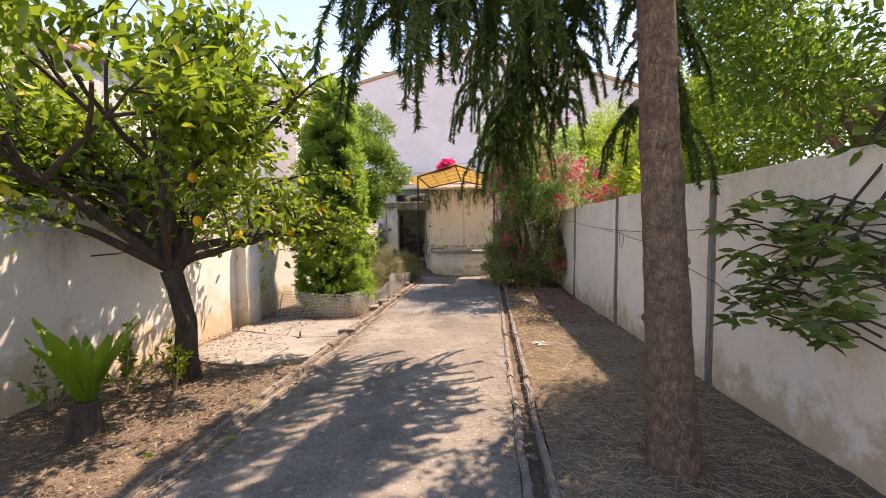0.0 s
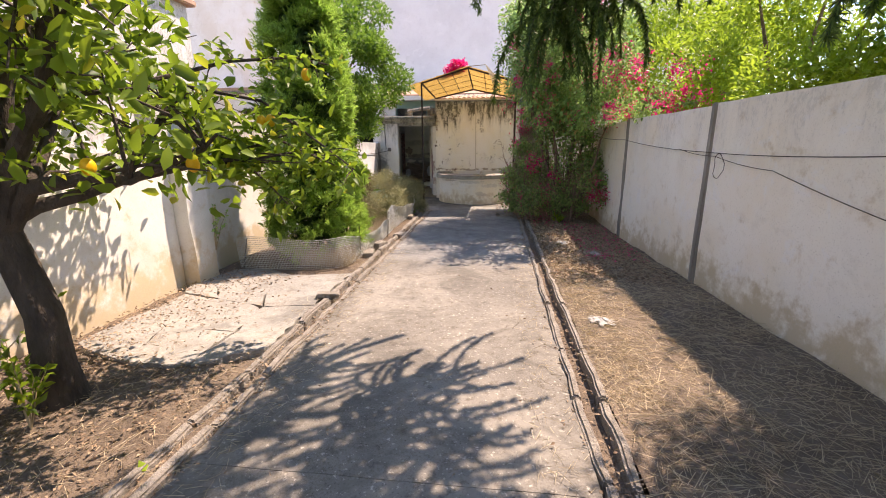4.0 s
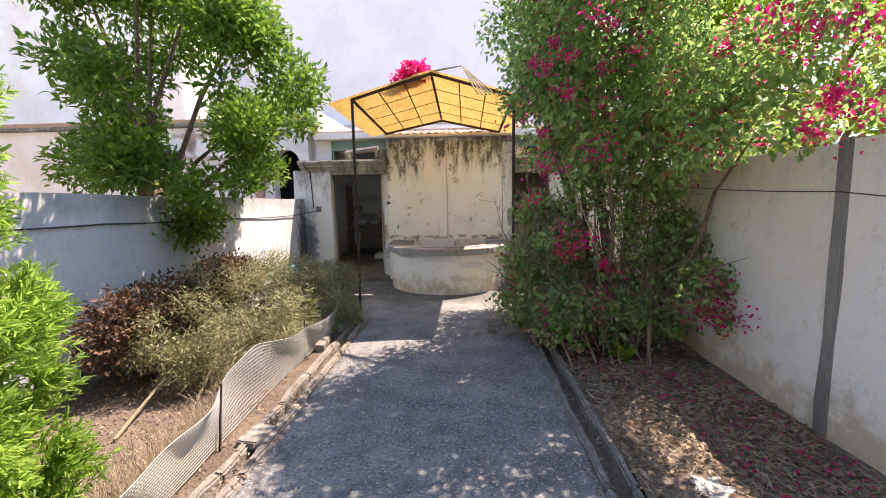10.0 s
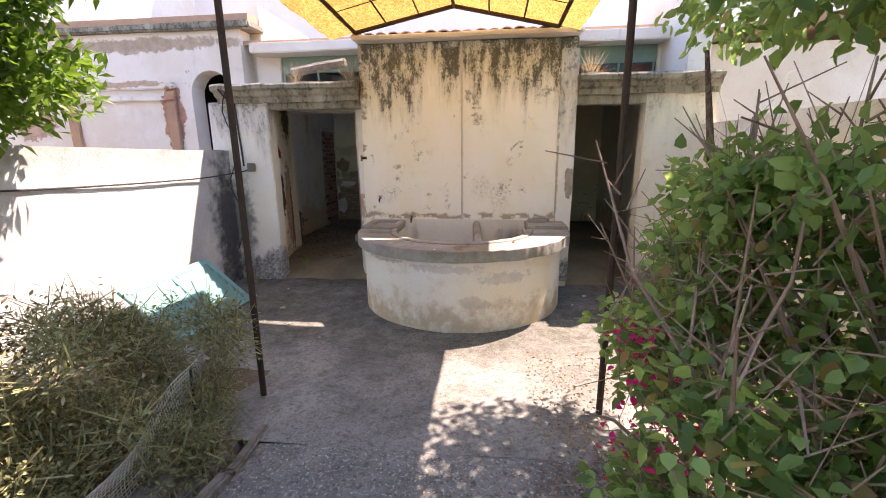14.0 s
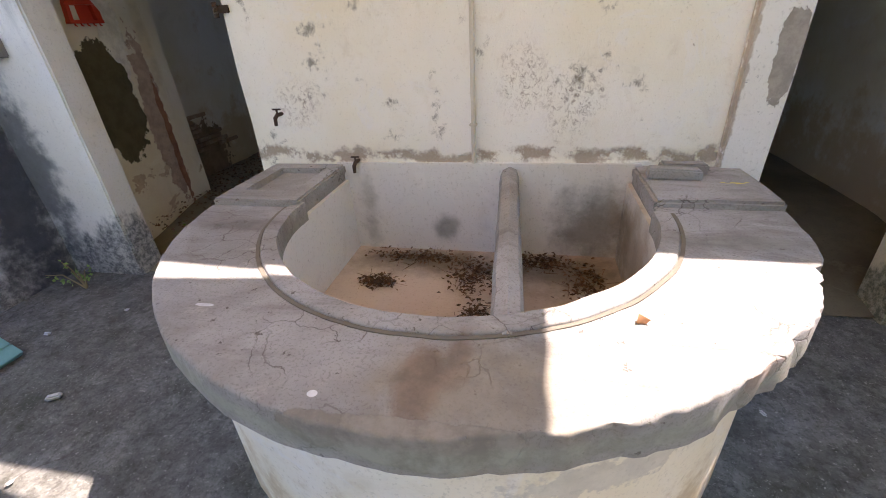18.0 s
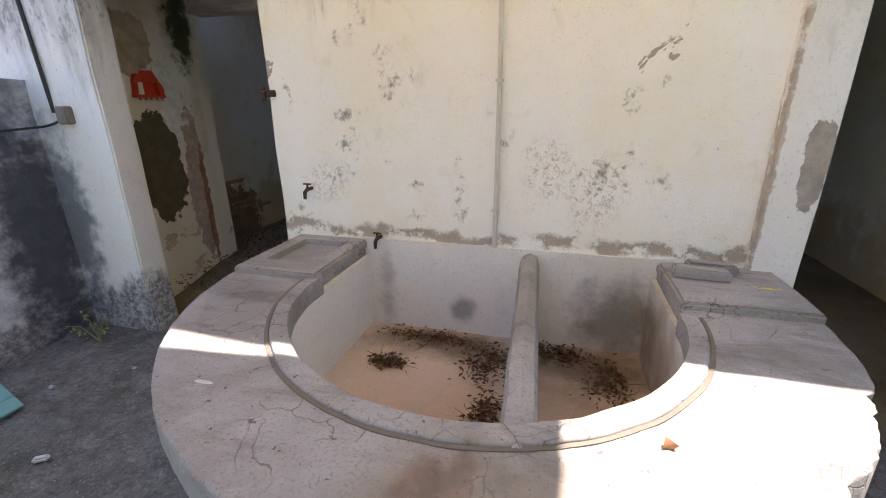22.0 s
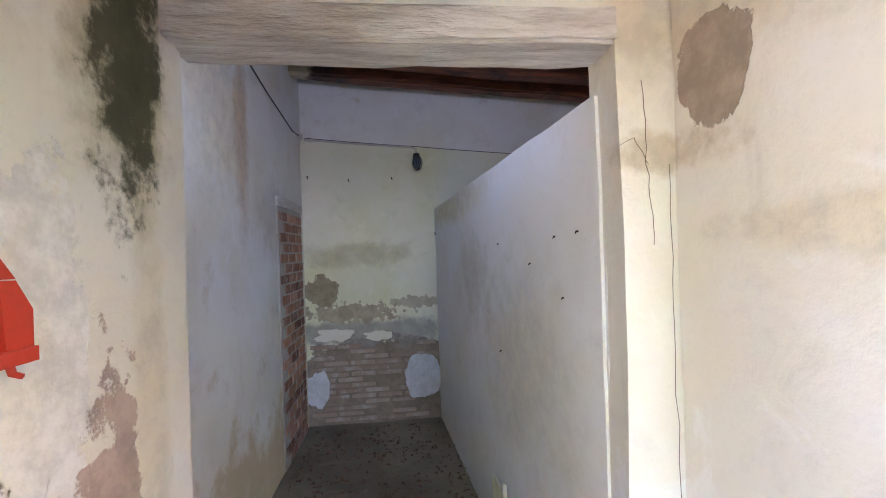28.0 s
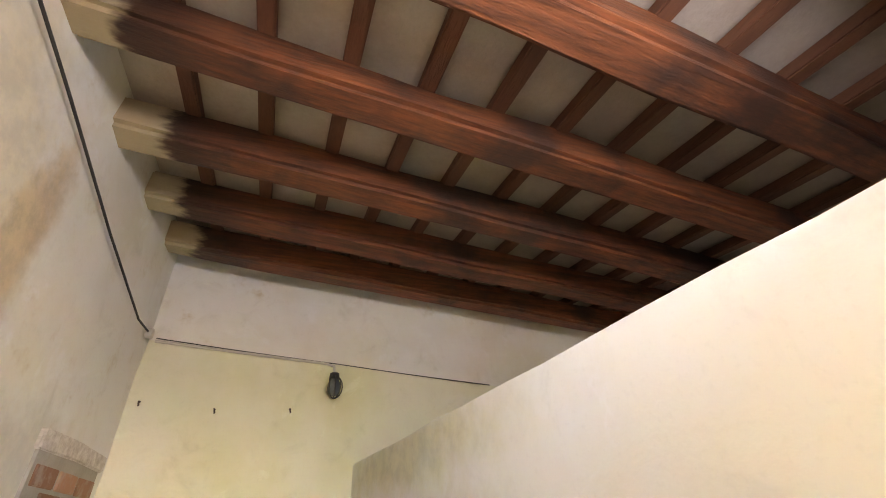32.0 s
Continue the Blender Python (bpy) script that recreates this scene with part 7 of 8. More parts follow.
at = np.concatenate([flat(1500, -0.80, -0.55, 0.0, 13.0, 0.0), flat(1700, 1.45, 1.74, 0.0, 12.6, -0.02), flat(900, 1.0, 1.75, 12.0, 14.2, 0.01), flat(220, -0.6, 1.5, 0.5, 13.0, 0.008)])
tagged(leaves("leaf_litter", at, lying(len(at)), 0.03, 0.015, M_LITTER, rg, 0.3), "dry leaves gathered in the drains", "leaf litter", kind="stuff")
at = np.concatenate([flat(2600, -0.98, -0.35, 0.0, 9.0, 0.004), flat(900, 1.2, 1.5, 0.5, 10.0, 0.006), flat(4200, -2.7, -0.95, 1.0, 5.6, 0.004), flat(2600, 1.72, 2.1, 5.0, 8.6, 0.012)])
tagged(blades("straw", at, lying(len(at)), 0.08, 0.003, M_STRAW, rg), "dry stalks along the drain edges", "straw", kind="stuff")
at = np.stack([rg.uniform(-1.7, -0.98, 1100), 7.9 + np.abs(rg.normal(size=1100)) * 0.22, np.full(1100, 0.0)], 1)
a2 = np.stack([-1.05 - np.abs(rg.normal(size=1700)) * 0.12, rg.uniform(7.9, 10.6, 1700), np.full(1700, 0.0)], 1)
at = np.concatenate([at, a2])
tagged(blades("dry_grass", at, jit(rg, len(at), 0.35) + np.array([0, 0, 0.9]), 0.25, 0.004, M_STRAW, rg), "yellow dry grass round the cypress foot", "grass", kind="stuff")
at = np.concatenate([flat(1500, -2.7, -1.3, 16.6, 20.2, 0.15), flat(260, -2.7, -2.0, 17.3, 18.8, 0.155)])
tagged(leaves("leaf_litter", at, lying(len(at)), 0.035, 0.02, M_DRYDARK, rg, 0.3), "dead leaves and dirt on the corridor floor", "leaf litter", kind="stuff")
piles = np.array([(0.05, 16.18, 0.24, 0.06), (0.36, 16.0, 0.10, 0.14), (0.42, 15.6, 0.06, 0.16), (0.72, 16.18, 0.14, 0.07), (0.95, 16.0, 0.10, 0.14), (-0.12, 15.9, 0.08, 0.05)])
k = rg.integers(0, len(piles), 1500)
at = np.stack([piles[k, 0] + rg.normal(size=1500) * piles[k, 2] * 0.6, piles[k, 1] + rg.normal(size=1500) * piles[k, 3] * 0.6, 0.272 + rg.uniform(0, 0.02, 1500)], 1)
at = at[(at[:, 1] < 16.27) & (np.hypot(at[:, 0] - IX, np.minimum(at[:, 1] - IY, 0)) < 0.66)]
tagged(leaves("leaf_litter", at, lying(len(at)), 0.03, 0.013, M_DRYDARK, rg, 0.3), "dead leaves and dirt drifted in the basin", "leaf litter", kind="stuff")
at = at[::9] + np.array([0, -0.02, 0.004])
at = at[(at[:, 1] < 16.2)]
tagged(blades("twig_litter", at, lying(len(at)), 0.11, 0.004, M_DRYDARK, rg), "broken dry twigs lying in the basin", "twigs", kind="stuff")

at = np.concatenate([flat(420, 2.3, 3.1, 8.4, 11.2, 0.012), flat(160, 1.75, 2.6, 10.8, 12.6, 0.012)])
tagged(leaves("fallen_petals", at, lying(len(at)), 0.03, 0.028, M_BRACT, rg, 0.3), "fallen magenta bracts along the white wall", "petals", kind="stuff")

# fallen bright leaves on the drive
for q, (x, y, a) in enumerate(((-0.02, 2.55, 0.3), (-0.62, 3.55, 1.0), (0.95, 3.0, 2.0), (-0.75, 4.2, 2.6), (-1.05, 3.3, 0.2))):
    ob = leaves("fallen_leaf", np.array([[x, y, 0.022]]), np.array([[math.cos(a), math.sin(a), 0.05]]), 0.11, 0.05, M_YELLOWGREEN if q != 2 else M_LITTER, rg, 0.15)
    tagged(ob, "fallen yellow-green lemon leaf lying on concrete" if q != 2 else "curled pale dry leaf on concrete", "leaf", "fallen leaves")

# ---- small things in the garden ----
rg = np.random.default_rng(21)

# plastic net round the cypress bed: crossing strands on a wavering strip, tied to stakes
net = thing("plastic_net", "sagging white plastic garden net held by stakes", "garden net", (-1.0, 8.0, 0))
corner = [Vector(p) for p in ((-2.45, 7.74, 0), (-2.05, 7.70, 0), (-1.55, 7.72, 0), (-1.15, 7.82, 0), (-1.0, 8.1, 0), (-0.96, 8.7, 0), (-0.95, 9.4, 0), (-0.98, 10.1, 0), (-1.0, 10.9, 0), (-0.98, 11.6, 0), (-0.95, 12.3, 0), (-1.0, 12.9, 0), (-1.12, 13.2, 0))]
line = []
for i in range(len(corner) - 1):
    p0, p1, p2, p3 = corner[max(0, i - 1)], corner[i], corner[i + 1], corner[min(len(corner) - 1, i + 2)]
    for k in range(30):
        f = k / 30
        line.append(0.5 * ((2 * p1) + (p2 - p0) * f + (2 * p0 - 5 * p1 + 4 * p2 - p3) * f * f + (3 * p1 - p0 - 3 * p2 + p3) * f ** 3))
dist = [0.0]
for a, b in zip(line, line[1:]):
    dist.append(dist[-1] + (b - a).length)
cell = 0.022
nu, nv = int(dist[-1] / cell), 17
xs_ = np.interp(np.arange(nu) * cell, dist, [p.x for p in line])
ys_ = np.interp(np.arange(nu) * cell, dist, [p.y for p in line])


def net_point(i, j):
    u = i * cell
    h = j / (nv - 1)
    sag = 0.86 + 0.16 * math.sin(u * 1.9 + 0.4) + 0.06 * math.sin(u * 5.1)
    x, y = xs_[i], ys_[i]
    tx, ty = xs_[min(i + 1, nu - 1)] - xs_[max(i - 1, 0)], ys_[min(i + 1, nu - 1)] - ys_[max(i - 1, 0)]
    ln = math.hypot(tx, ty) or 1
    off = 0.07 * math.sin(u * 2.7) * h + 0.02 * math.sin(u * 9 + h * 4) * h + 0.05 * h * h
    return (x + ty / ln * off, y - tx / ln * off, 0.01 + 0.44 * h * sag)


V = np.array([[net_point(i, j) for j in range(nv)] for i in range(nu)])
vs_, fs_ = [], []


def strand(a, b, w):
    """A flat four-sided strand between rows of points."""
    d = b - a
    s = unit(np.cross(d, np.array([[0.3, 0.9, 0.25]]))) * w
    t = unit(np.cross(d, s)) * w
    k = len(vs_) and sum(len(v) for v in vs_)
    n = len(a)
    vs_.append(np.stack([a + s, a + t, a - s, a - t, b + s, b + t, b - s, b - t], 1).reshape(-1, 3))
    o = (np.arange(n) * 8)[:, None] + k
    for q in ([0, 1, 5, 4], [1, 2, 6, 5], [2, 3, 7, 6], [3, 0, 4, 7]):
        fs_.append(o + q)


strand(V[:-1].reshape(-1, 3), V[1:].reshape(-1, 3), 0.0026)
strand(V[:, :-1].reshape(-1, 3), V[:, 1:].reshape(-1, 3), 0.0026)
under(raw_mesh("netting", np.concatenate(vs_), np.concatenate(fs_), M_NET), net)
for x, y, h, lx, ly in ((-0.99, 8.45, 0.46, 0.0, 0.0), (-0.93, 8.75, 0.62, -0.42, -0.1), (-2.42, 7.75, 0.42, 0.1, 0.0), (-0.95, 9.9, 0.44, 0.02, 0.05), (-0.98, 11.5, 0.42, 0.0, 0.05), (-1.02, 12.95, 0.45, 0.03, 0.0)):
    bm = bmesh.new()
    tube(bm, [(x, y, -0.05), (x + lx * 0.5, y + ly * 0.5, h * 0.5), (x + lx, y + ly, h)], [0.009, 0.008, 0.007], 6)
    part("stake", bm, M_IRON, net, "thin rusty stake")

# loose bricks and stones along the drain
brick_me = None


def loose(name, label, cat, x, y, z, sx, sy, sz, rz, mat, tilt=0.0, seed=0):
    bm = bmesh.new()
    box(bm, -sx / 2, sx / 2, -sy / 2, sy / 2, 0, sz, bevel=0.008, seg=3, rough=0.0)
    for v in bm.verts:
        v.co += noise.noise_vector(v.co * 9 + Vector((seed, 0, 0))) * 0.009
    ob = solid(name, bm, mat, label, cat)
    ob.matrix_basis = pose(x, y, z, tilt, 0, rz)
    return ob


loose("brick", "worn pale brick lying across the drain", "brick", -0.80, 6.72, 0.02, 0.24, 0.11, 0.045, 12, M_KERB, seed=1)
loose("stone", "broken cement lump beside the drain", "stone", -0.88, 9.1, -0.01, 0.26, 0.14, 0.09, 70, M_KERB, seed=2)
loose("stone", "broken cement lump beside the drain", "stone", -0.90, 8.55, -0.01, 0.30, 0.15, 0.08, 100, M_KERB, seed=3)
loose("stone", "broken cement lump beside the drain", "stone", -0.92, 11.9, -0.01, 0.34, 0.10, 0.08, 95, M_KERB, seed=4)
loose("stone", "broken cement lump beside the drain", "stone", -0.90, 12.5, -0.01, 0.28, 0.12, 0.10, 80, M_KERB, seed=5)
loose("stone", "blue-grey flat stone in the drain", "stone", -0.76, 10.05, -0.03, 0.24, 0.17, 0.06, 80, M_POST, seed=6)
loose("stone", "pale broken slab under the climber", "stone", 1.62, 13.1, 0.0, 0.26, 0.18, 0.06, 30, M_SLAB, seed=7)
loose("stone", "dark stone lying on the drive", "stone", 1.05, 12.35, 0.0, 0.09, 0.06, 0.05, 20, M_GROOVE_STONE, seed=8)


def crumple(name, label, x, y, r, h, seed):
    bm = bmesh.new()
    bmesh.ops.create_grid(bm, x_segments=14, y_segments=14, size=r)
    for v in bm.verts:
        q = v.co * 14 / max(r * 6, 0.3) + Vector((seed, 0, 0))
        d = min(1.0, v.co.length / r)
        ang = math.atan2(v.co.y, v.co.x)
        edge = r * (0.75 + 0.5 * noise.noise(Vector((math.cos(ang) * 1.7 + seed, math.sin(ang) * 1.7, seed))))
        v.co *= edge / max(r, v.co.length * 0.9)
        v.co += noise.noise_vector(q) * r * 0.30
        v.co.z = 0.015 + h * (1 - d) * (0.6 + abs(noise.noise(q * 1.7))) + 0.03 * abs(noise.noise(q * 2.9))
        v.co.x += x
        v.co.y += y
    ob = solid(name, bm, M_SCRAP, label, "plastic bag")
    sol = ob.modifiers.new("thickness", "SOLIDIFY")
    sol.thickness = 0.003
    return ob


crumple("plastic_bag", "torn dusty white plastic bag on straw", 2.45, 8.85, 0.10, 0.05, 1)
crumple("plastic_bag", "flattened dusty white plastic sheet on straw", 2.10, 9.55, 0.13, 0.02, 5)
crumple("plastic_bag", "grey plastic scrap half buried in straw", 1.98, 6.35, 0.13, 0.035, 9)


# wires strung along the white wall and the cable along the grey one
def cable(name, label, pts, r, mat, sag=0.0, cat="cable"):
    out_ = []
    for a, b in zip(pts, pts[1:]):
        a, b = Vector(a), Vector(b)
        for k in range(8):
            f = k / 8
            out_.append(a.lerp(b, f) + Vector((0, 0, -4 * sag * f * (1 - f))))
    out_.append(Vector(pts[-1]))
    bm = bmesh.new()
    tube(bm, out_, r, 6)
    return solid(name, bm, mat, label, cat, smooth=True)


wpts = [(rwx(y) - 0.035, y, z) for y, z in ((2.6, 1.62), (5.12, 1.53), (7.68, 1.50), (10.17, 1.66), (12.7, 1.80))]
cable("wire", "thin rusty wire strung between wall posts", wpts, 0.004, M_IRON, 0.03, "wire")
cable("wire", "slack loose wire hanging on the white wall", [(rwx(8.3) - 0.03, 8.3, 1.53), (rwx(7.5) - 0.03, 7.5, 1.46), (rwx(6.6) - 0.03, 6.6, 1.36), (rwx(5.0) - 0.03, 5.0, 1.02), (rwx(4.0) - 0.3, 4.0, 0.95)], 0.0035, M_IRON, 0.02, "wire")
loop = [(rwx(7.4) - 0.03, 7.42 + 0.10 * math.sin(a) * (1 + 0.3 * math.sin(3 * a)), 1.36 + 0.13 * math.cos(a)) for a in [k * 0.45 for k in range(18)]]
cable("wire", "tangled loop of rusty wire on a wall post", loop, 0.003, M_IRON, 0.0, "wire")
cable("cable", "sagging black cable clipped along the grey wall", [(LWX - 0.005, 9.7, 1.50), (LWX - 0.005, 11.2, 1.47), (LWX - 0.005, 13.2, 1.42), (LWX - 0.005, 15.3, 1.37), (LWX + 0.02, FY - 0.03, 1.40), (-2.45, FY - 0.03, 1.46)], 0.008, M_WIRE, 0.012)
cable("wire", "twisted wire wound round the canopy post", [(-0.87 + 0.03 * math.cos(k * 0.9) + 0.012 * math.sin(k), CY0 - 0.025, 2.15 - k * 0.065) for k in range(18)], 0.0035, M_WIRE, 0.0, "wire")

# teal shutter lying on its side against the grey wall
shut = thing("shutter", "faded teal louvred shutter leaning on the grey wall", "shutter", (-2.2, 14.4, 0))
SL, SW = 1.22, 0.72
sm = pose(-2.13, 14.22, -0.055, 0, 0, 0) @ Matrix.Rotation(radians(-48), 4, "Y")


def sbox(name, u0, u1, w0, w1, t0, t1, tilt=0.0):
    bm = bmesh.new()
    box(bm, t0, t1, u0, u1, w0, w1, bevel=0.004)
    c = Vector(((t0 + t1) / 2, (u0 + u1) / 2, (w0 + w1) / 2))
    bmesh.ops.transform(bm, matrix=sm @ Matrix.Translation(c) @ Matrix.Rotation(radians(tilt), 4, "Y") @ Matrix.Translation(-c), verts=bm.verts)
    return part(name, bm, M_TEAL, shut)


for w0, w1 in ((0, 0.075), (SW - 0.075, SW)):
    sbox("stile", 0, SL, w0, w1, -0.018, 0.018)
for u0 in (0, SL * 0.5 - 0.035, SL - 0.07):
    sbox("rail", u0, u0 + 0.07, 0.076, SW - 0.076, -0.017, 0.017)
for bay in ((0.075, SL * 0.5 - 0.04), (SL * 0.5 + 0.04, SL - 0.075)):
    for k in range(5):
        w = 0.080 + k * 0.112
        sbox("slat", bay[0], bay[1], w, w + 0.116, -0.005, 0.005, 16)

# ---- fittings on the washhouse front ----
cable("water_pipe", "thin painted water pipe down the basin wall", [(0.345, FY - 0.014, 0.80), (0.345, FY - 0.014, 1.6), (0.34, FY - 0.014, 2.3), (0.34, FY - 0.014, 2.92)], 0.013, M_PIPE, 0.0, "pipe")
for z in (1.0, 1.62, 2.25):
    bm = bmesh.new()
    box(bm, 0.325, 0.365, FY - 0.029, FY, z - 0.006, z + 0.006, bevel=0.003)
    solid("pipe_clip", bm, M_PIPE, "rusty clip holding the water pipe", "clip", "pipe clips")


def tap(x, z):
    t = thing("tap", "corroded brass tap in the basin wall", "tap", (x, FY, z), "taps")
    bm = bmesh.new()
    tube(bm, [(x, FY + 0.01, z), (x, FY - 0.05, z), (x, FY - 0.075, z - 0.012), (x, FY - 0.08, z - 0.05)], [0.010, 0.011, 0.011, 0.009], 8)
    spout = part("spout", bm, M_IRON, t, smooth=True)
    bm = bmesh.new()
    tube(bm, [(x, FY - 0.045, z), (x, FY - 0.045, z + 0.028)], 0.006, 6)
    tube(bm, [(x - 0.024, FY - 0.045, z + 0.03), (x + 0.024, FY - 0.045, z + 0.03)], 0.005, 6)
    part("handle", bm, M_IRON, spout)


tap(-0.31, 0.81)
tap(-0.72, 1.07)
hg = thing("hinge", "rusted gate hinge set in the pier edge", "hinge", (-0.92, FY, 1.58))
for k in range(3):
    bm = bmesh.new()
    tube(bm, [(-0.945, FY - 0.02, 1.545 + k * 0.025), (-0.945, FY - 0.02, 1.565 + k * 0.025)], 0.012, 8)
    part("knuckle", bm, M_IRON, hg)
bm = bmesh.new()
box(bm, -0.945, -0.88, FY - 0.014, FY + 0.002, 1.565, 1.60, bevel=0.003)
part("strap", bm, M_IRON, hg)
for x, y, sx, rz in ((1.33, 16.20, 0.20, 2), (1.27, 16.12, 0.22, -3)):
    loose("brick", "grey cement block lying on the basin slab", "brick", x, y, 0.79, sx, 0.075, 0.05, rz, M_RIM, seed=x)
bm = bmesh.new()
for k in range(9):
    x = 1.385 + k * 0.019
    box(bm, x, x + 0.019, 16.045 + 0.004 * math.sin(k * 1.7), 16.058 + 0.006 * math.cos(k * 2.3), 0.789, 0.7925)
part("paint_streak", bm, M_YELLOWPAINT, basin, "smear of yellow paint on the slab")
bm = bmesh.new()
for k in range(7):
    a = radians(30 + k * 20)
    tube(bm, [(1.65, FY - 0.002, 0.741), (1.65 + 0.05 * math.cos(a), FY - 0.003, 0.741 + 0.05 * math.sin(a)), (1.65 + 0.088 * math.cos(a), FY - 0.002, 0.741 + 0.088 * math.sin(a))], [0.002, 0.004, 0.001], 4)
part("brush_mark", bm, M_CRACK, basin, "fan-shaped black brush mark")
ob = leaves("fallen_leaf", np.array([[0.92, 15.06, 0.764]]), np.array([[0.9, 0.3, 0.12]]), 0.05, 0.036, M_WITHER, rg, 0.4)
tagged(ob, "curled orange-brown dead leaf on the basin rim", "leaf", "fallen leaves")
jb = bmesh.new()
box(jb, -2.50, -2.40, FY - 0.05, FY + 0.002, 1.42, 1.53, bevel=0.008)
solid("junction_box", jb, M_POST, "old grey electrical junction box on the door pillar", "junction box")
cable("conduit", "black conduit running up the door pillar", [(-2.56, FY - 0.012, 1.49), (-2.58, FY - 0.012, 1.9), (-2.60, FY - 0.012, 2.27), (-2.66, FY - 0.13, 2.36), (-2.68, FY - 0.20, 2.44)], 0.012, M_WIRE, 0.0, "conduit")
cable("clay_gutter", "broken clay gutter pipe above the porch roof", [(-1.85, 16.45, 2.66), (-1.5, 16.42, 2.71), (-1.12, 16.40, 2.75)], 0.055, M_KERB, 0.0, "gutter")
P = np.array([[-1.05, 16.35, 2.52]] * 160 + [[1.85, 16.3, 2.52]] * 110 + [[-1.75, 16.3, 2.51]] * 40) + jit(rg, 310, 0.03)
P[:, 2] = 2.515
D = jit(rg, 310, 0.55) + np.array([0, -0.25, 1.0])
tagged(blades("dead_weed", P, D, 0.24, 0.004, M_STRAW, rg), "bleached dead weeds growing on the cornice", "weed", kind="stuff")

# debris on the yard floor
for q, (x, y, s_) in enumerate(((-2.19, 15.62, 0.026), (-1.62, 15.2, 0.035), (-1.35, 14.8, 0.02), (1.65, 15.6, 0.02), (-0.9, 14.5, 0.015), (1.85, 15.9, 0.03), (-1.9, 15.9, 0.02))):
    loose("rubble", "small white plaster crumb on the yard floor", "rubble", x, y, 0.008 + fall_to_house(y), s_ * 1.8, s_, s_ * 0.7, q * 40, M_BAG, seed=q)

# hanging dead basket and lamp on the side house
at, d = blob_points([(-7.5, HY - 0.18, 2.72, 0.55, 0.2, 0.18), (-6.9, HY - 0.16, 2.84, 0.5, 0.16, 0.18), (-6.3, HY - 0.14, 2.76, 0.42, 0.14, 0.14), (-7.6, HY - 0.14, 2.5, 0.35, 0.12, 0.28)], 6500, rg, 0.8)
lg = thing("porch_lamp", "small round white lamp on the side house", "lamp", (-7.05, HY, 2.55))
bm = bmesh.new()
bmesh.ops.create_uvsphere(bm, u_segments=12, v_segments=8, radius=0.085)
bmesh.ops.translate(bm, verts=bm.verts, vec=(-7.05, HY - 0.2, 2.55))
part("globe", bm, M_BAG, lg, smooth=True)
bm = bmesh.new()
tube(bm, [(-7.05, HY, 2.66), (-7.05, HY - 0.2, 2.66), (-7.05, HY - 0.2, 2.61)], 0.012, 6)
part("bracket", bm, M_IRON, lg)
tagged(leaves("dead_climber", at, d + jit(rg, len(at), 0.6) + np.array([0, -0.2, -0.5]), 0.075, 0.028, M_DRYDARK, rg), "withered brown climber on the side house", "climbing plant", kind="stuff")

# ---- porch and corridor details ----
PX = -2.42          # porch side wall face


def blob_patch(name, axis, face, cu, cv, ru, rv, thick, material, parent, label="", seed=0, n=46, ragged=0.28):
    """A ragged-edged thin layer on a wall: axis 'x' or 'y', its face, centre and radii along the wall and up."""
    bm = bmesh.new()
    ring = []
    for k in range(n):
        a = 2 * math.pi * k / n
        r = 1 + ragged * noise.noise(Vector((math.cos(a) * 1.6 + seed, math.sin(a) * 1.6, seed))) * 1.6 + ragged * 0.5 * noise.noise(Vector((math.cos(a) * 6 + seed, math.sin(a) * 6, seed)))
        ring.append((cu + ru * r * math.cos(a), cv + rv * r * math.sin(a)))

    def at(u, v, d):
        return (face + d, u, v) if axis == "x" else (u, face - d, v)

    lo_ = [bm.verts.new(at(u, v, -0.01)) for u, v in ring]
    hi_ = [bm.verts.new(at(u, v, thick)) for u, v in ring]
    bm.faces.new(hi_)
    for k in range(n):
        bm.faces.new((lo_[k], lo_[(k + 1) % n], hi_[(k + 1) % n], hi_[k]))
    bmesh.ops.recalc_face_normals(bm, faces=bm.faces)
    return part(name, bm, material, parent, label)



def crack(name, pts, w, parent):
    bm = bmesh.new()
    fine_ = []
    for a, b in zip(pts, pts[1:]):
        a, b = Vector(a), Vector(b)
        for k in range(7):
            p = a.lerp(b, k / 7)
            fine_.append(p + Vector((noise.noise(p * 31) * 0.008, 0, 0)))
    fine_.append(Vector(pts[-1]))
    tube(bm, fine_, w, 4)
    return part(name, bm, M_CRACK, parent, "thin dark crack")


crack("crack", [(-1.170, 17.400, 0.2), (-1.166, 17.400, 0.9), (-1.168, 17.400, 1.5), (-1.165, 17.400, 1.93)], 0.0009, wi)
crack("crack", [(-1.215, 17.400, 1.72), (-1.225, 17.400, 1.90), (-1.235, 17.400, 2.15)], 0.0009, wi)
crack("crack", [(-1.22, 17.398, 1.93), (-1.26, 17.398, 2.0), (-1.30, 17.398, 1.98)], 0.0008, wi)

# red shelf niche
nic = thing("wall_niche", "bright red painted wall niche with a small shelf", "niche", (PX, 16.93, 1.58))


def yz_prism(name, pts, x0, x1, material, parent, label=""):
    bm = bmesh.new()
    a = [bm.verts.new((x0, y, z)) for y, z in pts]
    b = [bm.verts.new((x1, y, z)) for y, z in pts]
    bm.faces.new(a)
    bm.faces.new(b[::-1])
    for k in range(len(pts)):
        bm.faces.new((a[k], b[k], b[(k + 1) % len(pts)], a[(k + 1) % len(pts)]))
    bmesh.ops.recalc_face_normals(bm, faces=bm.faces)
    return part(name, bm, material, parent, label)


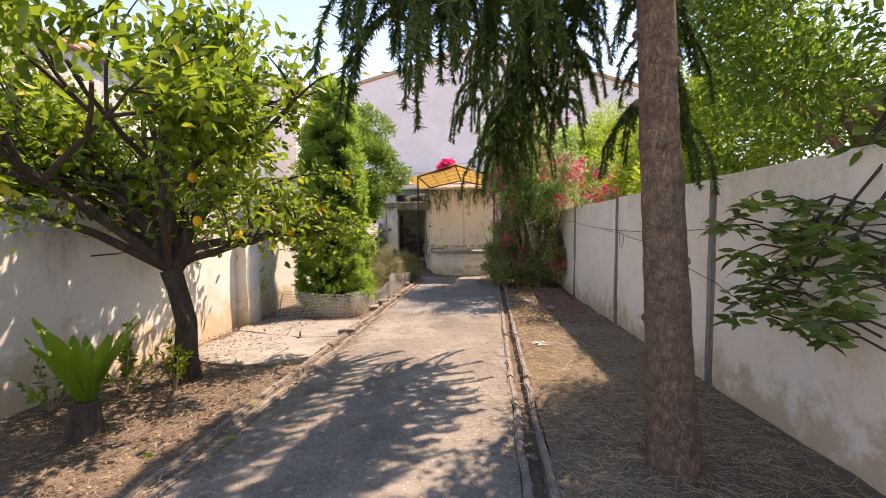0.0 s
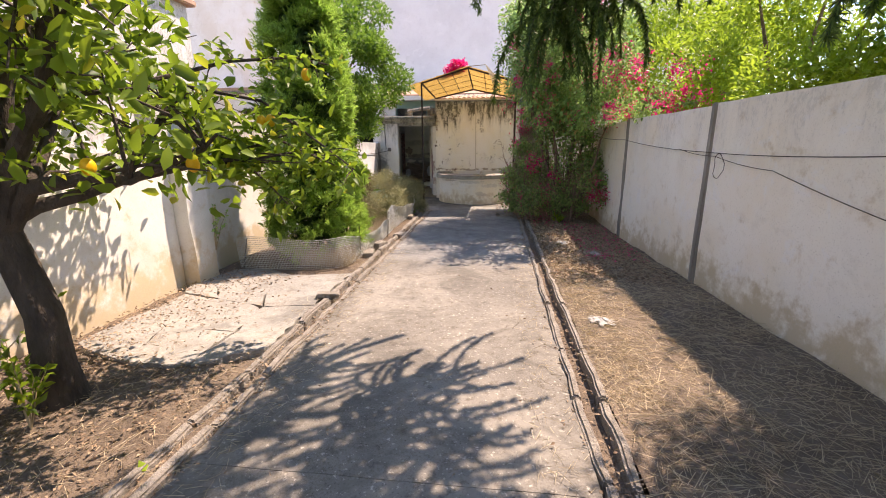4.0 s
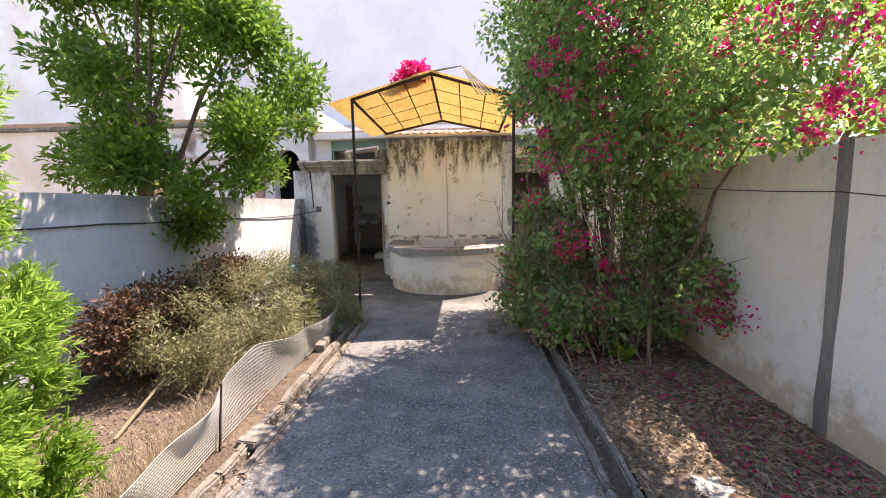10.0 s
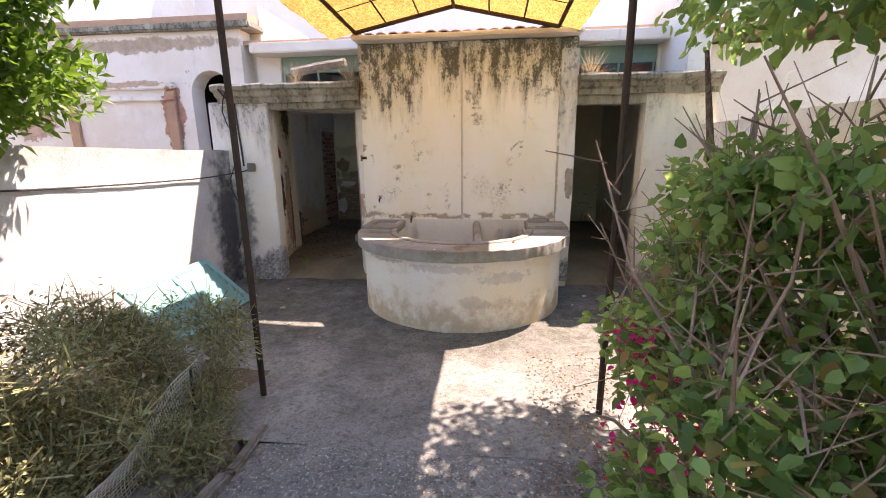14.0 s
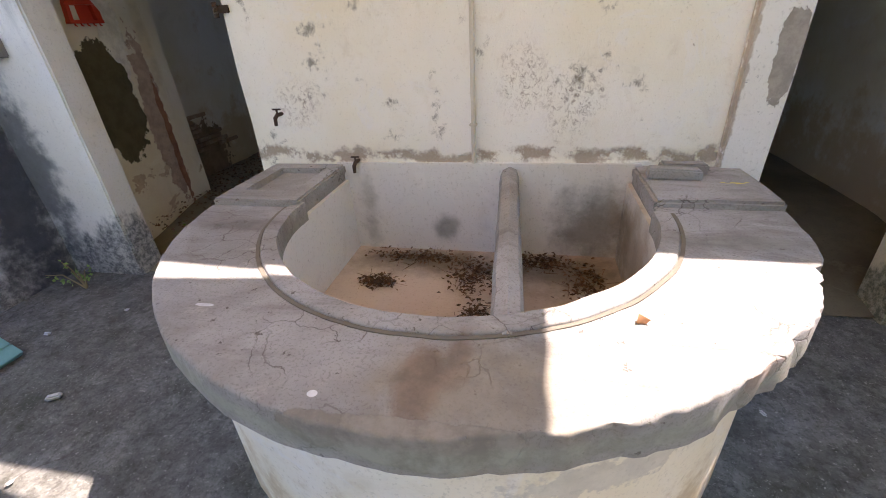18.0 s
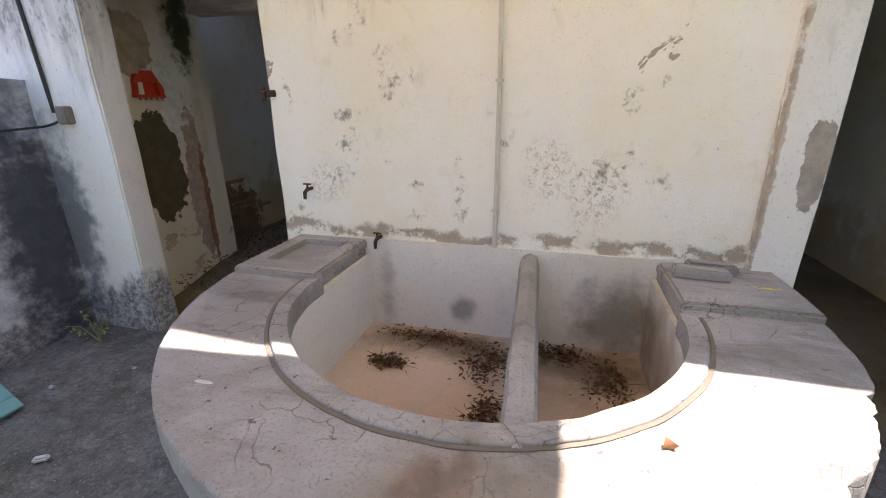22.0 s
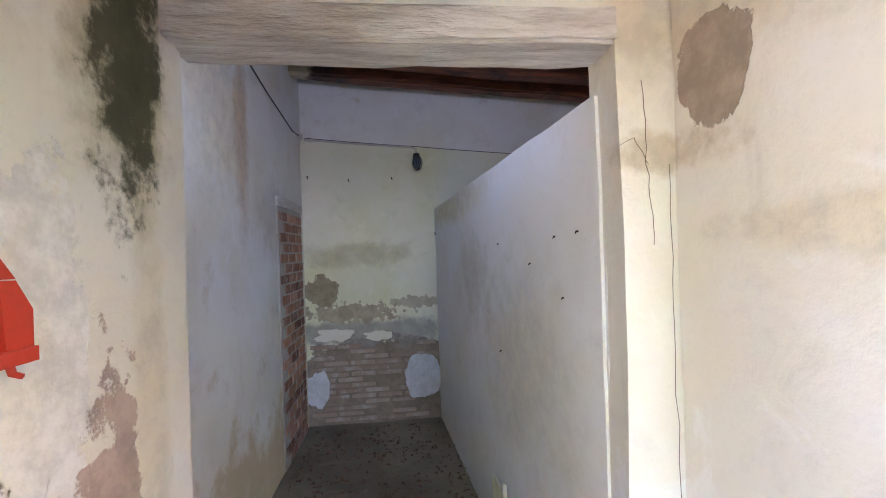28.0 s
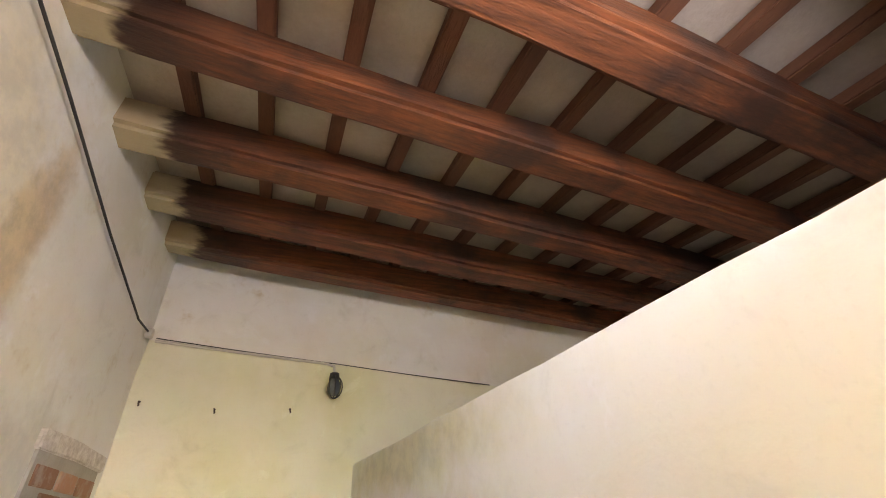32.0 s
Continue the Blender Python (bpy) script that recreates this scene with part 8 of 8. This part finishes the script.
crest = [(17.000, 1.663), (16.975, 1.705), (16.953, 1.735), (16.925, 1.785), (16.850, 1.783), (16.838, 1.762), (16.785, 1.755), (16.765, 1.71)]
DP = PX + 0.036
yz_prism("back", [(16.760, 1.60), (16.992, 1.60)] + crest, PX - 0.012, PX + 0.004, M_RED, nic)
yz_prism("head", [(16.765, 1.706), (16.975, 1.706)] + crest[2:], PX, DP, M_RED, nic)
yz_prism("side", [(16.959, 1.612), (17.000, 1.612), (17.000, 1.663), (16.975, 1.704), (16.951, 1.704)], PX, DP, M_RED, nic)
yz_prism("side", [(16.755, 1.612), (16.782, 1.612), (16.790, 1.704), (16.765, 1.704)], PX, DP, M_RED, nic)
shelf_ob = yz_prism("shelf", [(16.750, 1.592), (17.000, 1.592), (17.000, 1.612), (16.750, 1.612)], PX, DP + 0.006, M_RED, nic)
yz_prism("inset", [(16.785, 1.614), (16.850, 1.614), (16.850, 1.70), (16.790, 1.70)], PX + 0.004, PX + 0.008, M_VEST, nic, "unpainted white part of the back")
for k in range(5):
    y = 16.785 + k * 0.047
    bm = bmesh.new()
    tube(bm, [(DP - 0.01, y, 1.593), (DP - 0.006, y, 1.580), (DP + 0.006, y, 1.576)], [0.005, 0.005, 0.004], 6)
    part("peg", bm, M_RED, shelf_ob)

# bricks: blocked doorway in the side wall and the stripped foot of the end wall
brick_shapes = {}


def brick(parent, x, y, z, sx, sy, sz, material=M_BRICK):
    key = (material.name, round(sx, 3), round(sy, 3), round(sz, 3))
    if key not in brick_shapes:
        bm = bmesh.new()
        box(bm, -sx / 2, sx / 2, -sy / 2, sy / 2, -sz / 2, sz / 2, bevel=0.003)
        brick_shapes[key] = part("brick", bm, material, parent)
        ob = brick_shapes[key]
    else:
        ob = new("brick", brick_shapes[key].data)
        ob.parent = parent
        ob.matrix_parent_inverse = parent.matrix_world.inverted()
    ob.location = (x, y, z)
    ob.rotation_euler = (random.uniform(-0.01, 0.01), random.uniform(-0.01, 0.01), random.uniform(-0.01, 0.01))


random.seed(9)
bd = thing("door_blocked", "doorway bricked up with bare red bricks", "doorway", (-2.78, 19.85, IZ), kind="structure")
bm = bmesh.new()
box(bm, -2.80, -2.772, 19.54, 20.24, IZ, 2.14)
part("mortar_bed", bm, M_MORTAR, bd)
row = 0
z = IZ + 0.045
while z < 2.08:
    y = 19.58 + (0.0 if row % 2 else 0.11)
    top_here = 2.17 - (0 if y < 19.9 else 0.05)
    while y < 20.24:
        ln = min(0.215, 20.235 - (y - 0.02))
        if ln > 0.06:
            brick(bd, -2.771 + random.uniform(-0.002, 0.002), y - 0.02 + ln / 2, z, 0.012, round(ln - 0.012, 2), 0.066)
        y += 0.225
    z += 0.080
    row += 1
bm = bmesh.new()
box(bm, -2.80, -2.762, 19.52, 20.26, 2.10, 2.17, bevel=0.006, seg=3, rough=0.008)
part("door_head", bm, M_LINTEL, bd)
cw = thing("wall_foot_bricks", "bare crumbling brick courses at the corridor wall foot", "brickwork", (-2.77, 17.9, IZ), kind="structure")
for row in range(8):
    z = IZ + 0.28 + row * 0.048
    y = 17.54 + (0.09 if row % 2 else 0.0)
    while y < 18.36 - row * 0.05:
        ln = random.uniform(0.14, 0.22)
        if random.random() < 0.8:
            brick(cw, -2.772 + random.uniform(-0.006, 0.006), y + ln / 2, z, 0.03, round(ln - 0.014, 2), 0.036, M_BRICK_DULL)
        y += ln
ew = thing("wall_end_bricks", "bare brick courses at the foot of the end wall", "brickwork", (-2.1, 20.34, IZ), kind="structure")
row = 0
z = IZ + 0.05
while z < 0.90:
    x = -2.75 + (0.0 if row % 2 else 0.12)
    while x < -1.62:
        ln = min(0.23, -1.58 - x)
        if ln > 0.08 and random.random() < (0.8 if z < 0.8 else 0.5):
            brick(ew, x + ln / 2, 20.334 + random.uniform(-0.004, 0.005), z, round(ln - 0.014, 2), 0.014, 0.036, M_BRICK_DULL)
        x += 0.245
    z += 0.052
    row += 1
blob_patch("cement_patch", "y", 20.330, -2.68, 0.48, 0.11, 0.17, 0.012, M_BAG, ew, "white cement blob", 11, ragged=0.2)
blob_patch("cement_patch", "y", 20.330, -1.72, 0.55, 0.18, 0.21, 0.012, M_BAG, ew, "white cement blob", 12, ragged=0.15)
blob_patch("plaster_flake", "y", 20.332, -2.52, 0.97, 0.20, 0.055, 0.012, M_IN, ew, "curling plaster edge", 13, ragged=0.4)
blob_patch("plaster_flake", "y", 20.332, -2.12, 0.95, 0.13, 0.05, 0.012, M_IN, ew, "curling plaster edge", 14, ragged=0.3)

# lamp and wiring
lam = thing("bulkhead_lamp", "small black caged wall lamp on a thin conduit", "lamp", (-1.71, 20.30, 2.55))
bm = bmesh.new()
bmesh.ops.create_uvsphere(bm, u_segments=12, v_segments=8, radius=0.042)
for v in bm.verts:
    v.co = Vector((v.co.x - 1.71, v.co.y * 0.8 + 20.275, v.co.z * 1.35 + 2.55))
bowl = part("glass", bm, M_GLASS_DARK, lam, "dusty glass bowl", smooth=True)
bm = bmesh.new()
for a in range(4):
    t_ = a * math.pi / 4
    tube(bm, [(-1.71 + 0.05 * math.cos(t_) * math.sin(u), 20.27 - 0.045 * abs(math.sin(t_)) * math.sin(u), 2.55 + 0.07 * math.cos(u)) for u in [k * math.pi / 8 for k in range(9)]], 0.004, 5)
part("cage", bm, M_WIRE, bowl)
bm = bmesh.new()
tube(bm, [(-1.71, 20.29, 2.60), (-1.71, 20.29, 2.64)], [0.035, 0.028], 10)
part("cap", bm, M_WIRE, lam)
cable("lamp_conduit", "thin painted conduit feeding the lamp", [(-2.74, 20.325, 2.785), (-2.3, 20.325, 2.75), (-1.76, 20.325, 2.71), (-1.715, 20.32, 2.695), (-1.71, 20.31, 2.64)], 0.008, M_PIPE, 0.0, "conduit")
cable("lamp_wire", "thin wire along the end wall above the lamp", [(-2.74, 20.33, 2.805), (-1.7, 20.33, 2.715), (-0.6, 20.33, 2.625)], 0.003, M_WIRE, 0.004)
cable("ceiling_cable", "twisted black cable along the corridor wall", [(-2.755, 20.28, 2.80), (-2.755, 19.98, 2.77), (-2.755, 19.3, 2.85), (-2.755, 18.7, 2.945), (-2.755, 18.2, 3.01), (-2.755, 17.7, 3.07)], 0.0052, M_WIRE, 0.0)
bm = bmesh.new()
tube(bm, [(-2.77, 20.22, 2.79), (-2.735, 20.22, 2.79)], 0.028, 10)
solid("junction_box", bm, M_PIPE, "small round junction box in the corridor corner", "junction box")
for x, z in ((-2.72, 2.45), (-2.35, 2.42), (-1.95, 2.43), (-1.56, 1.9)):
    bm = bmesh.new()
    tube(bm, [(x, 20.345, z), (x, 20.31, z - 0.005), (x + 0.006, 20.305, z - 0.03)], 0.005, 5)
    solid("nail", bm, M_IRON, "rusty nail in the end wall", "nail", "wall nails")

# cream plastic drawer tray dumped by the pilaster
tray = thing("drawer_tray", "cream plastic drawer unit lying open on the floor", "drawer", (-1.45, 17.95, IZ))
X0, X1, Y0, Y1, Z0 = -1.60, -1.31, 17.80, 18.28, IZ + 0.015
for name, a in (("bottom", (X0, X1, Y0, Y1, Z0, Z0 + 0.01)), ("front", (X0, X1, Y0, Y0 + 0.012, Z0, Z0 + 0.12)), ("back", (X0, X1, Y1 - 0.012, Y1, Z0, Z0 + 0.13)), ("side", (X0, X0 + 0.012, Y0, Y1, Z0, Z0 + 0.12)), ("side", (X1 - 0.012, X1, Y0, Y1, Z0, Z0 + 0.12)), ("divider", (X0, X1, 18.03, 18.04, Z0, Z0 + 0.10)), ("divider", (-1.47, -1.46, 18.04, Y1, Z0, Z0 + 0.10))):
    bm = bmesh.new()
    box(bm, *a, bevel=0.004)
    part(name, bm, M_CREAM, tray)
panel = thing("plastic_board", "cream plastic board leaning on the partition", "board", (-1.40, 18.5, IZ))
for a in ((-1.435, -1.415, 18.32, 18.345, IZ, IZ + 0.46), (-1.435, -1.415, 18.56, 18.585, IZ, IZ + 0.38), (-1.430, -1.420, 18.345, 18.56, IZ, IZ + 0.40)):
    bm = bmesh.new()
    box(bm, *a, bevel=0.004)
    part("rail" if a[3] - a[2] < 0.1 else "sheet", bm, M_CREAM, panel)
